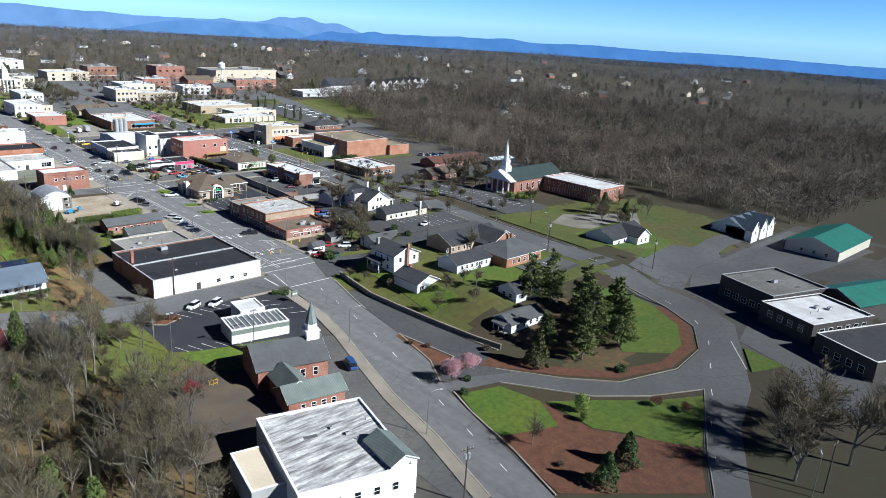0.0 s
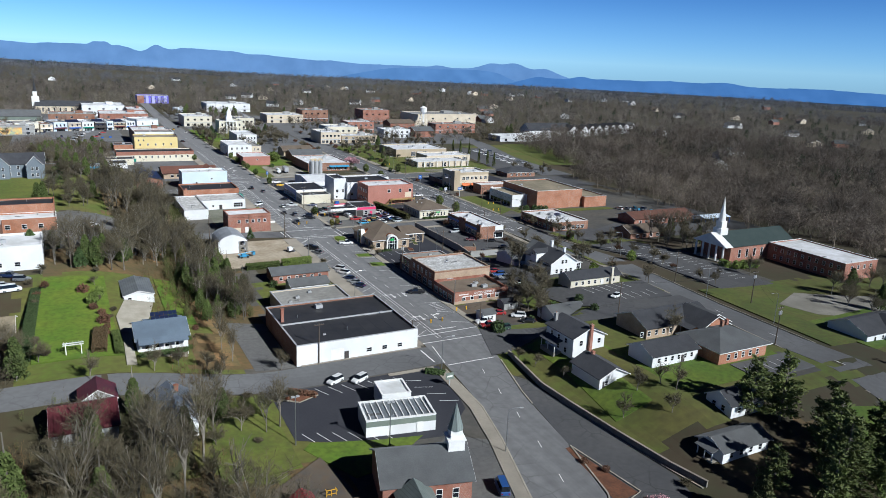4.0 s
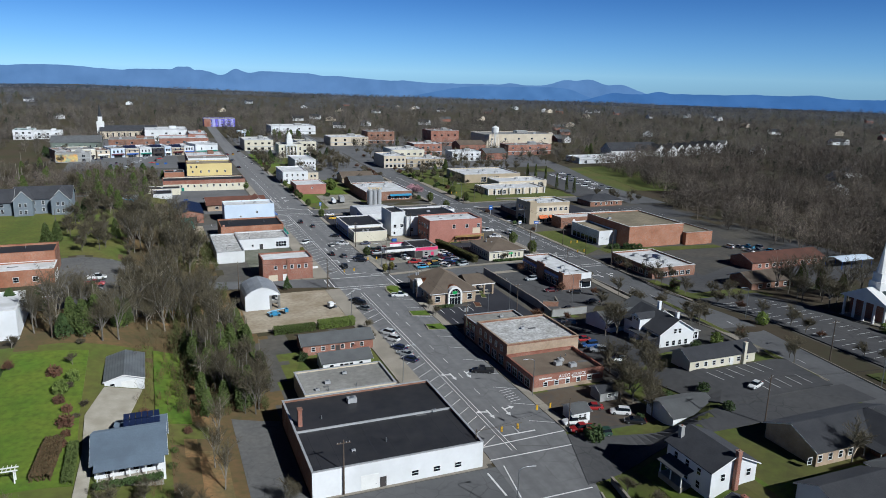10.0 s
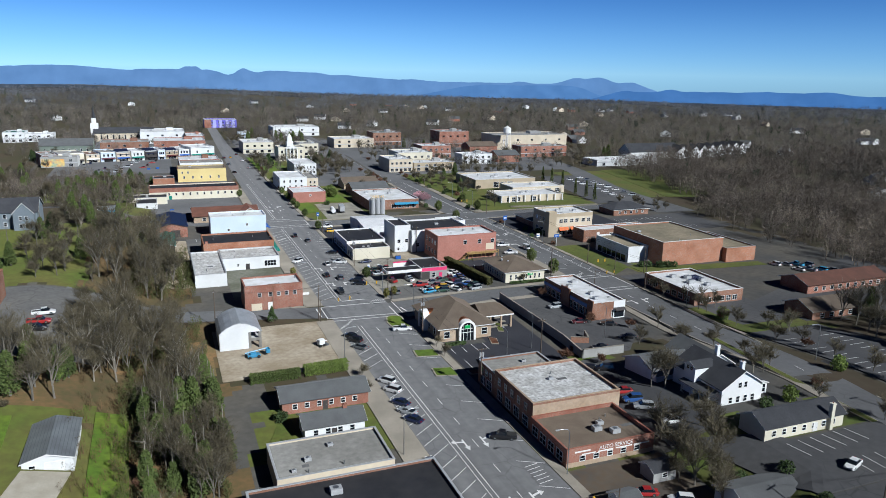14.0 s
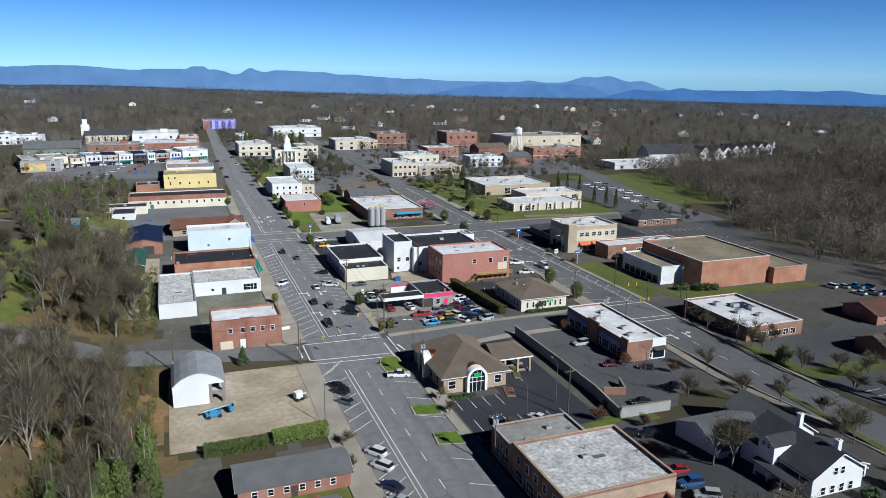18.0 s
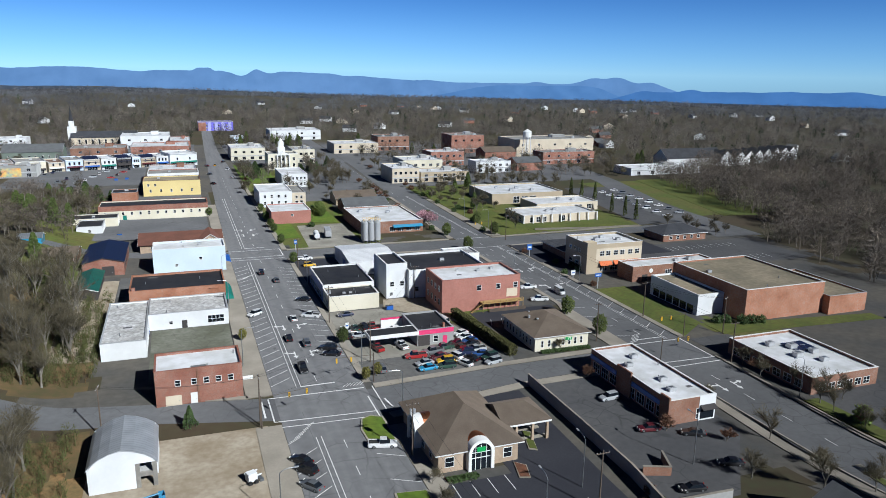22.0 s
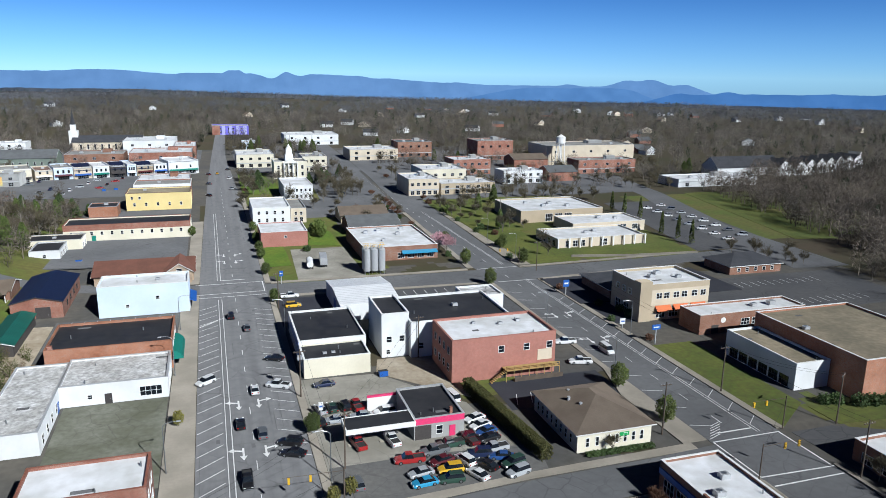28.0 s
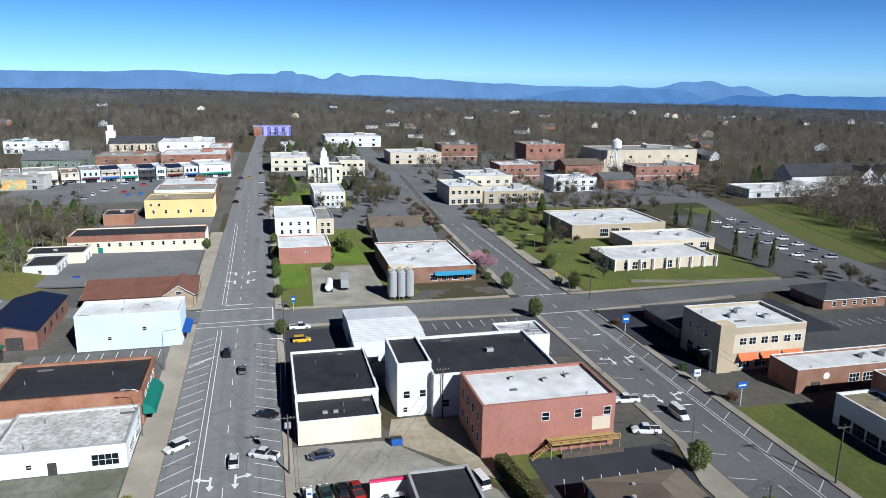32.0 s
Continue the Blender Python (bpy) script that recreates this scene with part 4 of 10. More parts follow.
for a, b, w, l, t in ((-10.5, 155.9, 0.3, 21.2, -92), (-10.5, 144.6, 0.3, 21.2, -94), (-10.5, 144.6, 0.3, 11, 0), (10.4, 138.5, 0.3, 12, 0), (-2.6, 160, 0.45, 7.6, -90), (-10.3, 142, 0.25, 20, -93),
                      (-10, 22, 0.3, 20, -90), (-10.3, 27, 0.3, 21, -88), (-2.6, 30, 0.4, 7.6, -90), (-9.8, 7.0, 0.3, 14, -90), (-9.8, 8.5, 0.25, 11, -10),
                      (-10.4, 281, 0.3, 21, -90), (-10.4, 292, 0.3, 21, -90), (-2.6, 296, 0.4, 7.6, -90), (-10.4, 277.5, 0.25, 21, -90), (10.4, 281, 0.3, 11, 0)):
    line(road, a, b, w, l, t)
for i in range(6):
    line(road, -10 + i * 1.1, 134 + i * 1.4, 0.12, 4.5 - i * 0.5, -50)
    line(road, 6.2 + i * 0.8, 156.8, 0.12, 2.2, -40)
    line(road, 6.3, 44 + i * 1.2, 0.14, 3.0, -80)
    line(road, -9.8 + i * 0.9, 250 + i * 1.0, 0.12, 4.0, -52)
for x, y, t in ((-2.7, 1.6, 162), (-4.9, -9.5, 162), (-7.2, -21, 162), (-10.1, -33.3, 162), (-13.5, -45.2, 162), (-17.1, -57.3, 162), (-20.3, -69, 162), (-23.8, -81, 162), (-27.5, -93.4, 162), (-31.5, -107, 160)):
    line(road, x, y, 0.15, 2.6, t)
r2 = ROADS["right"]
for y in range(165, 520, 11):
    line(r2, 91.2, y, 0.14, 3.2, 0, 0.09)
for y0, l in ((160, 112), (292, 106)):
    line(r2, 95.6, y0, 0.14, l, 0, 0.09)
    line(r2, 96.3, y0, 0.14, l, 0, 0.09)
for y in range(100, 140, 11):
    line(r2, 91, y, 0.14, 3.2, 0, 0.09)
for i in range(14):
    line(r2, 96.4, 163 + i * 6.5, 0.12, 4.4, -50, 0.09)
    if i < 12:
        line(r2, 84.3, 166 + i * 8.5, 0.12, 4.6, -110, 0.09)
for a, b, w, l, t in ((84.4, 158.8, 0.3, 15.5, -90), (84.4, 146, 0.3, 15.5, -92), (84.4, 146, 0.3, 12.6, 0), (99.6, 146, 0.3, 12.8, 0), (87.5, 161.6, 0.35, 8, -90), (84.6, 143, 0.3, 15, -90), (84.6, 271, 0.3, 15, -90), (84.6, 288, 0.3, 15, -90)):
    line(r2, a, b, w, l, t, 0.09)
for i in range(6):
    line(r2, 84.6 + i * 0.7, 160 + i * 0.9, 0.14, 3.4, -70, 0.09)
for y in (128, 212, 233):
    arrow(r2, 88.6, y, True, 0.09)
    arrow(r2, 92.8, y, False, 0.09)
for x, y, t in ((5, -120, -60), (18, -112.5, -58), (31, -106, -60), (44, -99, -62), (57, -92, -58), (68, -83, -45), (76, -70, -20), (80, -55, -2), (79, -40, 0), (79, -20, 0), (80, 0, 0), (82, 30, -6), (87, 60, -6)):
    line(r2, x, y, 0.15, 3.0, t, 0.09)
line(r2, 51, -105, 0.16, 17, -52, 0.09)
line(ROADS["mid_east"], 12.6, 143.5, 0.3, 12, 0, 0.075)
line(ROADS["mid_east"], 14.2, 144, 0.45, 4.6, 8, 0.075)
line(ROADS["mid_east"], 82.8, 147, 0.4, 4.8, 0, 0.075)
line(ROADS["mid_west"], -12.0, 147, 0.4, 8, 0, 0.075)
line(ROADS["south"], -12.0, 10, 0.4, 8, 0, 0.075)
# bay lines of the car parks: x, y, step x, step y, count, length, turn
for x, y, dx, dy, n, l, t in ((-52, -16, 3.0, -1.0, 6, 4.6, 20), (-46, 3, 3.2, -0.2, 8, 4.6, 25), (-20, 1.5, 1.2, -4.2, 4, 4.5, 70), (16, 97, 3.3, -0.2, 7, 5, 0), (15.5, 107, 3.3, 0, 4, 4.8, 0), (55, 184, 3.4, 0, 7, 5, -20), (49, 242, 3.4, 0, 9, 5, 0), (49, 264, 3.4, 0, 9, 5, 0),
                              (-42, 259, 3.2, 0, 9, 5, 0), (-56, 342, 3.0, 0, 14, 5, 0), (60, 20, 3.2, 0, 5, 5, 0), (54, 28, 3.2, 0.2, 6, 5, 10), (104, 28, 0, 3.2, 18, 5, -90), (118, 28, 0, 3.2, 18, 5, -90), (52, -36, 3, 0, 5, 4.5, 0), (104, 248, 3.2, 0, 10, 5, 0), (140, 224, 3.2, 0, 18, 5, 0), (140, 244, 3.2, 0, 18, 5, 0)):
    for i in range(n):
        px, py = x + dx * i, y + dy * i
        line(ground, px, py, 0.14, l, t, 0.09 if px < 40 or (y > 150) else 0.34, name="bay_line")


# kerbed planting islands and repairs in the asphalt
def island(pts, label="small kerbed grass island", mat="grass", z=0.10):
    cx, cy = sum(q[0] for q in pts) / len(pts), sum(q[1] for q in pts) / len(pts)
    e = thing("planting_island", label, "traffic island", cx, cy, terr(cx, cy), group="planting islands", kind="structure")
    bm = bmesh.new()
    flat_poly(bm, [(q[0] - cx, q[1] - cy) for q in pts], z)
    r = bmesh.ops.extrude_face_region(bm, geom=bm.faces[:])
    bmesh.ops.translate(bm, verts=[g for g in r["geom"] if isinstance(g, bmesh.types.BMVert)], vec=(0, 0, 0.16))
    part("kerb", bm, M["kerb"], e)
    bm = bmesh.new()
    flat_poly(bm, [((q[0] - cx) * 0.86, (q[1] - cy) * 0.93) for q in pts], z + 0.2)
    part("turf", bm, M[mat], e)


island([(5.4, 131.5), (11, 129.5), (11, 140), (8.6, 141.4), (6.4, 140.4), (5.2, 136)])
island([(4.8, 108), (11, 106.6), (11, 111.6), (5.2, 112.4)])
island([(5.2, 94.8), (11, 93.4), (11, 98.6), (5.8, 99.6)])
island([(14.6, 112.4), (17.0, 112.4), (17.0, 114.2), (14.6, 114.2)], "mulched planting bed before the bank", "mulch")
island([(27.5, 110.0), (29.4, 109.4), (30.6, 113.4), (28.8, 115.2)], "kerbed mulch island in the bank car park", "mulch")
island([(33.6, 118.5), (35.0, 117.6), (37.0, 124.6), (35.6, 125.4)], "kerbed grass island in the bank car park", "grass_dry")
island([(13.6, 92.8), (21.5, 92.8), (21.5, 95.0), (13.6, 95.4)], "planted bed at the edge of the bank car park", "mulch")
island([(76.6, 20), (78.4, 20), (81.6, 88), (79.8, 88)], "grass verge between car park and street", "grass_dry", 0.0)
island([(-54, 4.6), (-46, 6.4), (-45, 3.4), (-50, 1.4)], "kerbed bed with russet shrubs", "mulch")
PATCH_R = random.Random(12)
for k in range(22):
    w, l = PATCH_R.choice(((0.16, 14.0), (0.2, 8.0), (0.12, 18.0), (0.7, 1.6))), 0
    px = PATCH_R.uniform(-9, 9.5)
    py = PATCH_R.choice((PATCH_R.uniform(30, 135), PATCH_R.uniform(160, 270), PATCH_R.uniform(160, 270), PATCH_R.uniform(295, 390)))
    line(ROADS["main"], px, py, w[0], w[1], PATCH_R.choice((0, 0, 90, 2)) if abs(px) > 99 else PATCH_R.choice((0, 1, -1)), 0.083, "asphalt_patch", "repair_patch")
for k in range(12):
    line(ROADS["right"], PATCH_R.uniform(86, 98), PATCH_R.uniform(165, 380), PATCH_R.choice((0.18, 0.6, 1.4)), PATCH_R.choice((3.2, 8.0, 12.0)), PATCH_R.choice((0, 1, -1)), 0.073, "asphalt_patch", "repair_patch")

# ---- buildings ----
WIN = {}
FOOT = []
ROOF_R = random.Random(21)


def window_mesh(w, h, trim):
    key = (w, h, trim)
    if key not in WIN:
        n = int(w / 1.2) + 1 if w > 1.6 else 1
        xs = [-w / 2 - 0.1, -w / 2]
        for k in range(1, n):
            xs += [-w / 2 + w * k / n - 0.04, -w / 2 + w * k / n + 0.04]
        xs += [w / 2, w / 2 + 0.1]
        zs = [-h / 2 - 0.1, -h / 2, -0.03, 0.03, h / 2, h / 2 + 0.1]
        bm = lattice(xs, zs, lambda i, k: i % 2 == 0 or k % 2 == 0, -0.07, 0.0)
        WIN[key] = (mesh_of(bm, "window", M[trim]), mesh_of(boxes((-w / 2, -0.022, -h / 2, w / 2, -0.004, h / 2)), "pane", M["glass"]))
    return WIN[key]


def window(parent, side, u, zc, w, h, ext, trim="trim"):
    """A window on one side (S N W E) of a thing whose local outline is ext = (x0, y0, x1, y1)."""
    f, p = window_mesh(w, h, trim)
    x, y, t = {"S": (u, ext[1], 0), "N": (u, ext[3], 180), "E": (ext[2], u, 90), "W": (ext[0], u, -90)}[side]
    ob = part("window", f, None, parent, at=(x, y, zc), spin=t)
    part("pane", p, None, ob)
    return ob


def door(parent, side, u, w, h, ext, mat="trim", z=0.0):
    x, y, t = {"S": (u, ext[1], 0), "N": (u, ext[3], 180), "E": (ext[2], u, 90), "W": (ext[0], u, -90)}[side]
    ob = part("door", boxes((-w / 2, -0.05, 0, w / 2, 0, h), (-w / 2 - 0.1, -0.08, 0, -w / 2, 0, h + 0.1), (w / 2, -0.08, 0, w / 2 + 0.1, 0, h + 0.1), (-w / 2, -0.08, h, w / 2, 0, h + 0.1)), M[mat], parent, at=(x, y, z), spin=t)
    part("handle", boxes((w * 0.32, -0.1, 0.95, w * 0.38, -0.05, 1.1)), M["steel"], ob)


def unit(parent, x, y, z, s=1.0):
    ob = part("roof_unit", boxes((-0.9 * s, -0.7 * s, 0.12, 0.9 * s, 0.7 * s, 1.0 * s), (-0.8 * s, -0.6 * s, 0, -0.6 * s, 0.6 * s, 0.12), (0.6 * s, -0.6 * s, 0, 0.8 * s, 0.6 * s, 0.12)), M["coping"], parent, "grey metal air-conditioning unit", at=(x, y, z))
    part("fan_grille", tube(bmesh.new(), (0, 0, 1.0 * s), (0, 0, 1.0 * s + 0.1), 0.45 * s, 0.45 * s, 12), M["steel"], ob)


def flat_top(name, label, x0, x1, y0, y1, h, wall="brick_red", roof="roof_grey", par=0.5, cope="coping", wins=(), doors=(), units=(), turn=0.0, z=None, cat="building", trim="trim", group="", face=None):
    """A flat-roofed building with parapet. wins: (side, from, to, count, centre z, w, h) in world x or y."""
    cx, cy = (x0 + x1) / 2, (y0 + y1) / 2
    FOOT.append((x0 - 2.5, x1 + 2.5, y0 - 2.5, y1 + 2.5))
    gz = min(terr(a, b) for a in (x0, x1) for b in (y0, y1)) if z is None else z
    e = thing(name, label, cat, cx, cy, gz, turn, group)
    a, b = (x1 - x0) / 2, (y1 - y0) / 2
    t = 0.3
    ext = (-a, -b, a, b)
    bm = ring(-a, -b, a, b, -2.0, h + par, t)
    part("wall", bm, M[wall], e)
    if face:
        for s, mt, z0, z1 in face:
            r = {"S": (-a, -b - 0.03, z0, a, -b, z1), "N": (-a, b, z0, a, b + 0.03, z1), "E": (a, -b, z0, a + 0.03, b, z1), "W": (-a - 0.03, -b, z0, -a, b, z1)}[s]
            part("facing", boxes(r), M[mt], e)
    part("roof", boxes((-a + t, -b + t, h - 0.25, a - t, b - t, h)), M[roof], e)
    part("coping", ring(-a - 0.06, -b - 0.06, a + 0.06, b + 0.06, h + par, h + par + 0.1, t + 0.14), M[cope], e)
    wx = (-a - 0.03, -b - 0.03, a + 0.03, b + 0.03) if face else ext
    for s, u0, u1, n, zc, w, hh in wins:
        o = cx if s in "SN" else cy
        for k in range(n):
            u = u0 + (u1 - u0) * (k + 0.5) / n - o
            window(e, s, u, zc, w, hh, wx, trim)
    for s, u, w, hh, mt in doors:
        door(e, s, u - (cx if s in "SN" else cy), w, hh, wx, mt)
    if cy < 300 and not group and a > 4:
        for k in range(3):
            vx, vy = ROOF_R.uniform(-a + 1.2, a - 1.2), ROOF_R.uniform(-b + 1.2, b - 1.2)
            if k < 2:
                part("roof_vent", tube(bmesh.new(), (vx, vy, h), (vx, vy, h + ROOF_R.uniform(0.5, 0.9)), 0.14, 0.11, 8), M["steel"], e)
            else:
                w = ROOF_R.uniform(0.6, 1.6)
                part("roof_patch", boxes((vx - w, vy - 0.5, h, vx + w, vy + 0.5, h + 0.012)), M["asphalt_patch"], e, "dark tar patch")
    for u in units:
        unit(e, u[0] - cx, u[1] - cy, h, u[2] if len(u) > 2 else 1.0)
    return e


def gabled(name, label, x0, x1, y0, y1, h, rise, along="x", wall="white", roof="shingle_dark", over=0.5, wins=(), doors=(), chimney=(), turn=0.0, z=None, cat="house", hip=False, trim="trim", porch=None, group=""):
    cx, cy = (x0 + x1) / 2, (y0 + y1) / 2
    FOOT.append((x0 - 2.5, x1 + 2.5, y0 - 2.5, y1 + 2.5))
    gz = min(terr(a, b) for a in (x0, x1) for b in (y0, y1)) if z is None else z
    e = thing(name, label, cat, cx, cy, gz, turn, group)
    a, b = (x1 - x0) / 2, (y1 - y0) / 2
    ext = (-a, -b, a, b)
    if hip:
        part("wall", ring(-a, -b, a, b, -2.0, h, 0.25), M[wall], e)
        bm = bmesh.new()
        A, B = a + over, b + over
        r = max(A, B) - min(A, B)
        ridge = [(-r, 0), (r, 0)] if A >= B else [(0, -r), (0, r)]
        for dz in (0.0, -0.18):
            v = [bm.verts.new((px, py, h + dz)) for px, py in ((-A, -B), (A, -B), (A, B), (-A, B))]
            p, q = (bm.verts.new((px, py, h + rise + dz)) for px, py in ridge)
            if A >= B:
                fs = ((v[0], v[1], q, p), (v[1], v[2], q), (v[2], v[3], p, q), (v[3], v[0], p))
            else:
                fs = ((v[0], v[1], p), (v[1], v[2], q, p), (v[2], v[3], q), (v[3], v[0], p, q))
            for f in fs:
                bm.faces.new(f)
        part("roof", bm, M[roof], e)
        part("eave_trim", ring(-A, -B, A, B, h - 0.22, h - 0.02, 0.2), M[trim], e)
    else:
        bm = ring(-a, -b, a, b, -2.0, h, 0.25)
        if along == "x":
            for d in ((-a, -a + 0.25), (a - 0.25, a)):
                prism(bm, [(-b, h), (b, h), (0, h + rise * b / (b + over) * 0.99)], d[0], d[1], "x")
        else:
            for d in ((-b, -b + 0.25), (b - 0.25, b)):
                prism(bm, [(-a, h), (a, h), (0, h + rise * a / (a + over) * 0.99)], d[0], d[1], "y")
        part("wall", bm, M[wall], e)
        half, lng = (b + over, a + over) if along == "x" else (a + over, b + over)
        drop = 0.06
        for s in (-1, 1):
            bm = bmesh.new()
            prism(bm, [(0, h + rise), (s * half, h - drop), (s * half, h - drop - 0.16), (0, h + rise - 0.16)], -lng, lng, along)
            part("roof_slope", bm, M[roof], e)
        for d in (-lng - 0.03, lng - 0.05):
            part("barge_board", prism(bmesh.new(), [(0, h + rise - 0.02), (half, h - drop - 0.02), (half, h - drop - 0.24), (0, h + rise - 0.24), (-half, h - drop - 0.24), (-half, h - drop - 0.02)], d, d + 0.08, along), M[trim], e)
    for s, u0, u1, n, zc, w, hh in wins:
        o = cx if s in "SN" else cy
        for k in range(n):
            window(e, s, u0 + (u1 - u0) * (k + 0.5) / n - o, zc, w, hh, ext, trim)
    for s, u, w, hh, mt in doors:
        door(e, s, u - (cx if s in "SN" else cy), w, hh, ext, mt)
    for px, py, ph, mt in chimney:
        c = part("chimney", boxes((-0.4, -0.4, 0, 0.4, 0.4, ph), (-0.48, -0.48, ph, 0.48, 0.48, ph + 0.15)), M[mt], e, at=(px - cx, py - cy, 0))
        part("flue", tube(bmesh.new(), (0, 0, ph + 0.15), (0, 0, ph + 0.4), 0.15, 0.13, 8), M["brick_red"], c)
    if porch:
        side, u0, u1, d, ph, rm = porch
        s = {"S": -1, "N": 1, "W": -1, "E": 1}[side]
        if side in "SN":
            y = b * s
            lo, hi = sorted((y, y + s * d))
            part("porch_floor", boxes((u0 - cx, lo, -1.5, u1 - cx, hi, 0.35)), M["kerb"], e)
            pr = part("porch_roof", prism(bmesh.new(), [(y, ph + 0.7), (y + s * (d + 0.4), ph), (y + s * (d + 0.4), ph - 0.15), (y, ph + 0.5)], u0 - cx - 0.3, u1 - cx + 0.3, "x"), M[rm], e)
            n = max(2, int((u1 - u0) / 2.6))
            for k in range(n + 1):
                px = u0 - cx + 0.2 + (u1 - u0 - 0.4) * k / n
                part("porch_post", boxes((px - 0.09, y + s * (d - 0.2) - 0.09, 0.35, px + 0.09, y + s * (d - 0.2) + 0.09, ph - 0.1)), M["trim"], e)
        else:
            x = a * s
            lo, hi = sorted((x, x + s * d))
            part("porch_floor", boxes((lo, u0 - cy, -1.5, hi, u1 - cy, 0.35)), M["kerb"], e)
            part("porch_roof", prism(bmesh.new(), [(x, ph + 0.7), (x + s * (d + 0.4), ph), (x + s * (d + 0.4), ph - 0.15), (x, ph + 0.5)], u0 - cy - 0.3, u1 - cy + 0.3, "y"), M[rm], e)
            n = max(2, int((u1 - u0) / 2.6))
            for k in range(n + 1):
                py = u0 - cy + 0.2 + (u1 - u0 - 0.4) * k / n
                part("porch_post", boxes((x + s * (d - 0.2) - 0.09, py - 0.09, 0.35, x + s * (d - 0.2) + 0.09, py + 0.09, ph - 0.1)), M["trim"], e)
    return e


# -- west side of the main street --
wh = flat_top("warehouse", "brick warehouse with a white painted south wall and black roof", -45, -12, 20.3, 50.5, 5.0, "brick_brown", "roof_black", 0.45, "coping", wins=[("S", -28, -15, 3, 1.7, 1.3, 1.0)], doors=[("S", -32, 1.0, 2.1, "dark_wall"), ("S", -34.5, 3.2, 3.0, "trim")], units=[(-31, 46, 1.1), (-16, 36, 0.5), (-36, 26, 0.4)], face=[("S", "white", -1.0, 5.4)])
part("roof_ridge", boxes((-16.2, 0.6, 5.0, 16.2, 0.95, 5.35)), M["coping"], wh)
part("chimney", boxes((-15.3, 3.2, 4, -14.5, 4.1, 8.6), (-15.4, 3.1, 8.6, -14.4, 4.2, 8.8)), M["brick_red"], wh)
for i in range(9):
    part("roof_seam", boxes((-14.5 + i * 3.6, -14.4, 5.004, -14.42 + i * 3.6, 0.5, 5.02)), M["asphalt_dark"], wh)
flat_top("flat_shop", "low pale block shop with a grey gravel roof", -39.3, -18, 54.8, 68, 3.6, "beige", "roof_grey", 0.35, units=[(-33, 60, 0.7), (-28, 64, 0.6), (-36, 57, 0.5)], wins=[("S", -36, -22, 3, 1.6, 1.4, 1.1)])
gabled("cottage", "small white cottage with a grey shingle roof", -31, -18.6, 73.5, 80, 3.0, 1.6, "x", "white", "shingle_grey", wins=[("S", -30, -20, 4, 1.6, 0.9, 1.2)], doors=[("S", -25, 0.9, 2.0, "dark_wall")], chimney=[(-22, 77, 5.2, "brick_red")])
gabled("brick_office", "long low brick office with a grey shingle roof", -33.4, -14.2, 86.6, 95, 3.0, 1.7, "x", "brick_red", "shingle_grey", wins=[("S", -32, -16, 6, 1.6, 0.9, 1.1)], doors=[("S", -24, 0.9, 2.0, "dark_wall")])
red = flat_top("brick_shop", "two-storey red brick corner building with pale metal roof", -33, -15.3, 159, 169.6, 7.5, "brick_red", "roof_white", 0.45, "brick_red", wins=[("S", -26.5, -16.5, 4, 5.0, 1.0, 1.2), ("S", -31, -26, 1, 5.0, 1.0, 1.2), ("E", 160, 168, 3, 5.2, 1.0, 1.5), ("E", 160, 168, 2, 1.8, 2.6, 2.2)], doors=[("S", -25.4, 1.2, 2.4, "trim"), ("S", -29.5, 3.0, 2.2, "beige")])
part("pilaster", boxes((-0.5, -5.5, 0, -0.1, -5.302, 8.0)), M["brick_brown"], red)
part("shop_sign", boxes((9.0, -3.6, 3.2, 11.2, -3.45, 4.0)), M["trim"], red, "blank white projecting sign")
flat_top("white_shop", "white painted single-storey shop with a grey stained roof", -46, -35.6, 189, 222, 4.2, "white", "roof_flaked", 0.35, "coping", wins=[("E", 190, 207, 4, 1.7, 1.4, 1.8)], doors=[("E", 206.5, 1.2, 2.1, "sign_blue")])
flat_top("white_shop", "white painted shop wing with a display window", -35.6, -14.8, 208.4, 223.6, 4.2, "white", "roof_flaked", 0.35, "coping", wins=[("S", -21, -15.5, 1, 1.9, 4.2, 2.0), ("E", 210, 222, 2, 1.7, 4.0, 2.2), ("S", -31, -29, 1, 1.8, 0.8, 0.8)], doors=[("S", -26.5, 1.2, 2.1, "dark_wall")])
dkr = flat_top("brick_store", "red brick store with a black roof and green awning", -41, -14.4, 224.2, 242, 6.4, "brick_orange", "roof_black", 0.5, "brick_orange", wins=[("E", 226, 240, 4, 4.6, 1.4, 1.4)], doors=[("E", 233, 1.8, 2.4, "dark_wall")])
part("chimney", boxes((-12.6, -8.7, 5, -11.6, -7.9, 7.8)), M["brick_red"], dkr)
bm = bmesh.new()
prism(bm, [(13.3, 4.4), (14.3, 4.2), (15.2, 3.4), (15.6, 2.4), (13.3, 2.4)], -9.5, 3.0, "y")
part("awning", bm, M["awn_green"], dkr, "rounded teal-green canvas awning")
flat_top("white_block", "tall plain pale-blue painted brick block", -35.5, -11.6, 266, 278, 8.4, "white_blue", "roof_white", 0.5, "trim", wins=[("S", -22, -18, 1, 5.0, 0.9, 0.9), ("S", -30, -26, 1, 3.0, 0.8, 0.8), ("E", 267, 277, 2, 1.8, 3.6, 2.4)], units=[(-20, 272, 0.7)])
part("awning", prism(bmesh.new(), [(12, 3.6), (13.8, 2.8), (13.8, 2.6), (12, 3.2)], -5, 5, "y"), M["sign_blue"], bpy.data.objects["white_block"])
# open sides drawn as dark walls; the shade inside is in their colour
gs = gabled("green_shed", "open-sided shed with a green metal roof", -57, -51, 241, 265, 3.2, 1.0, "y", "dark_wall", "metal_green", cat="shed")
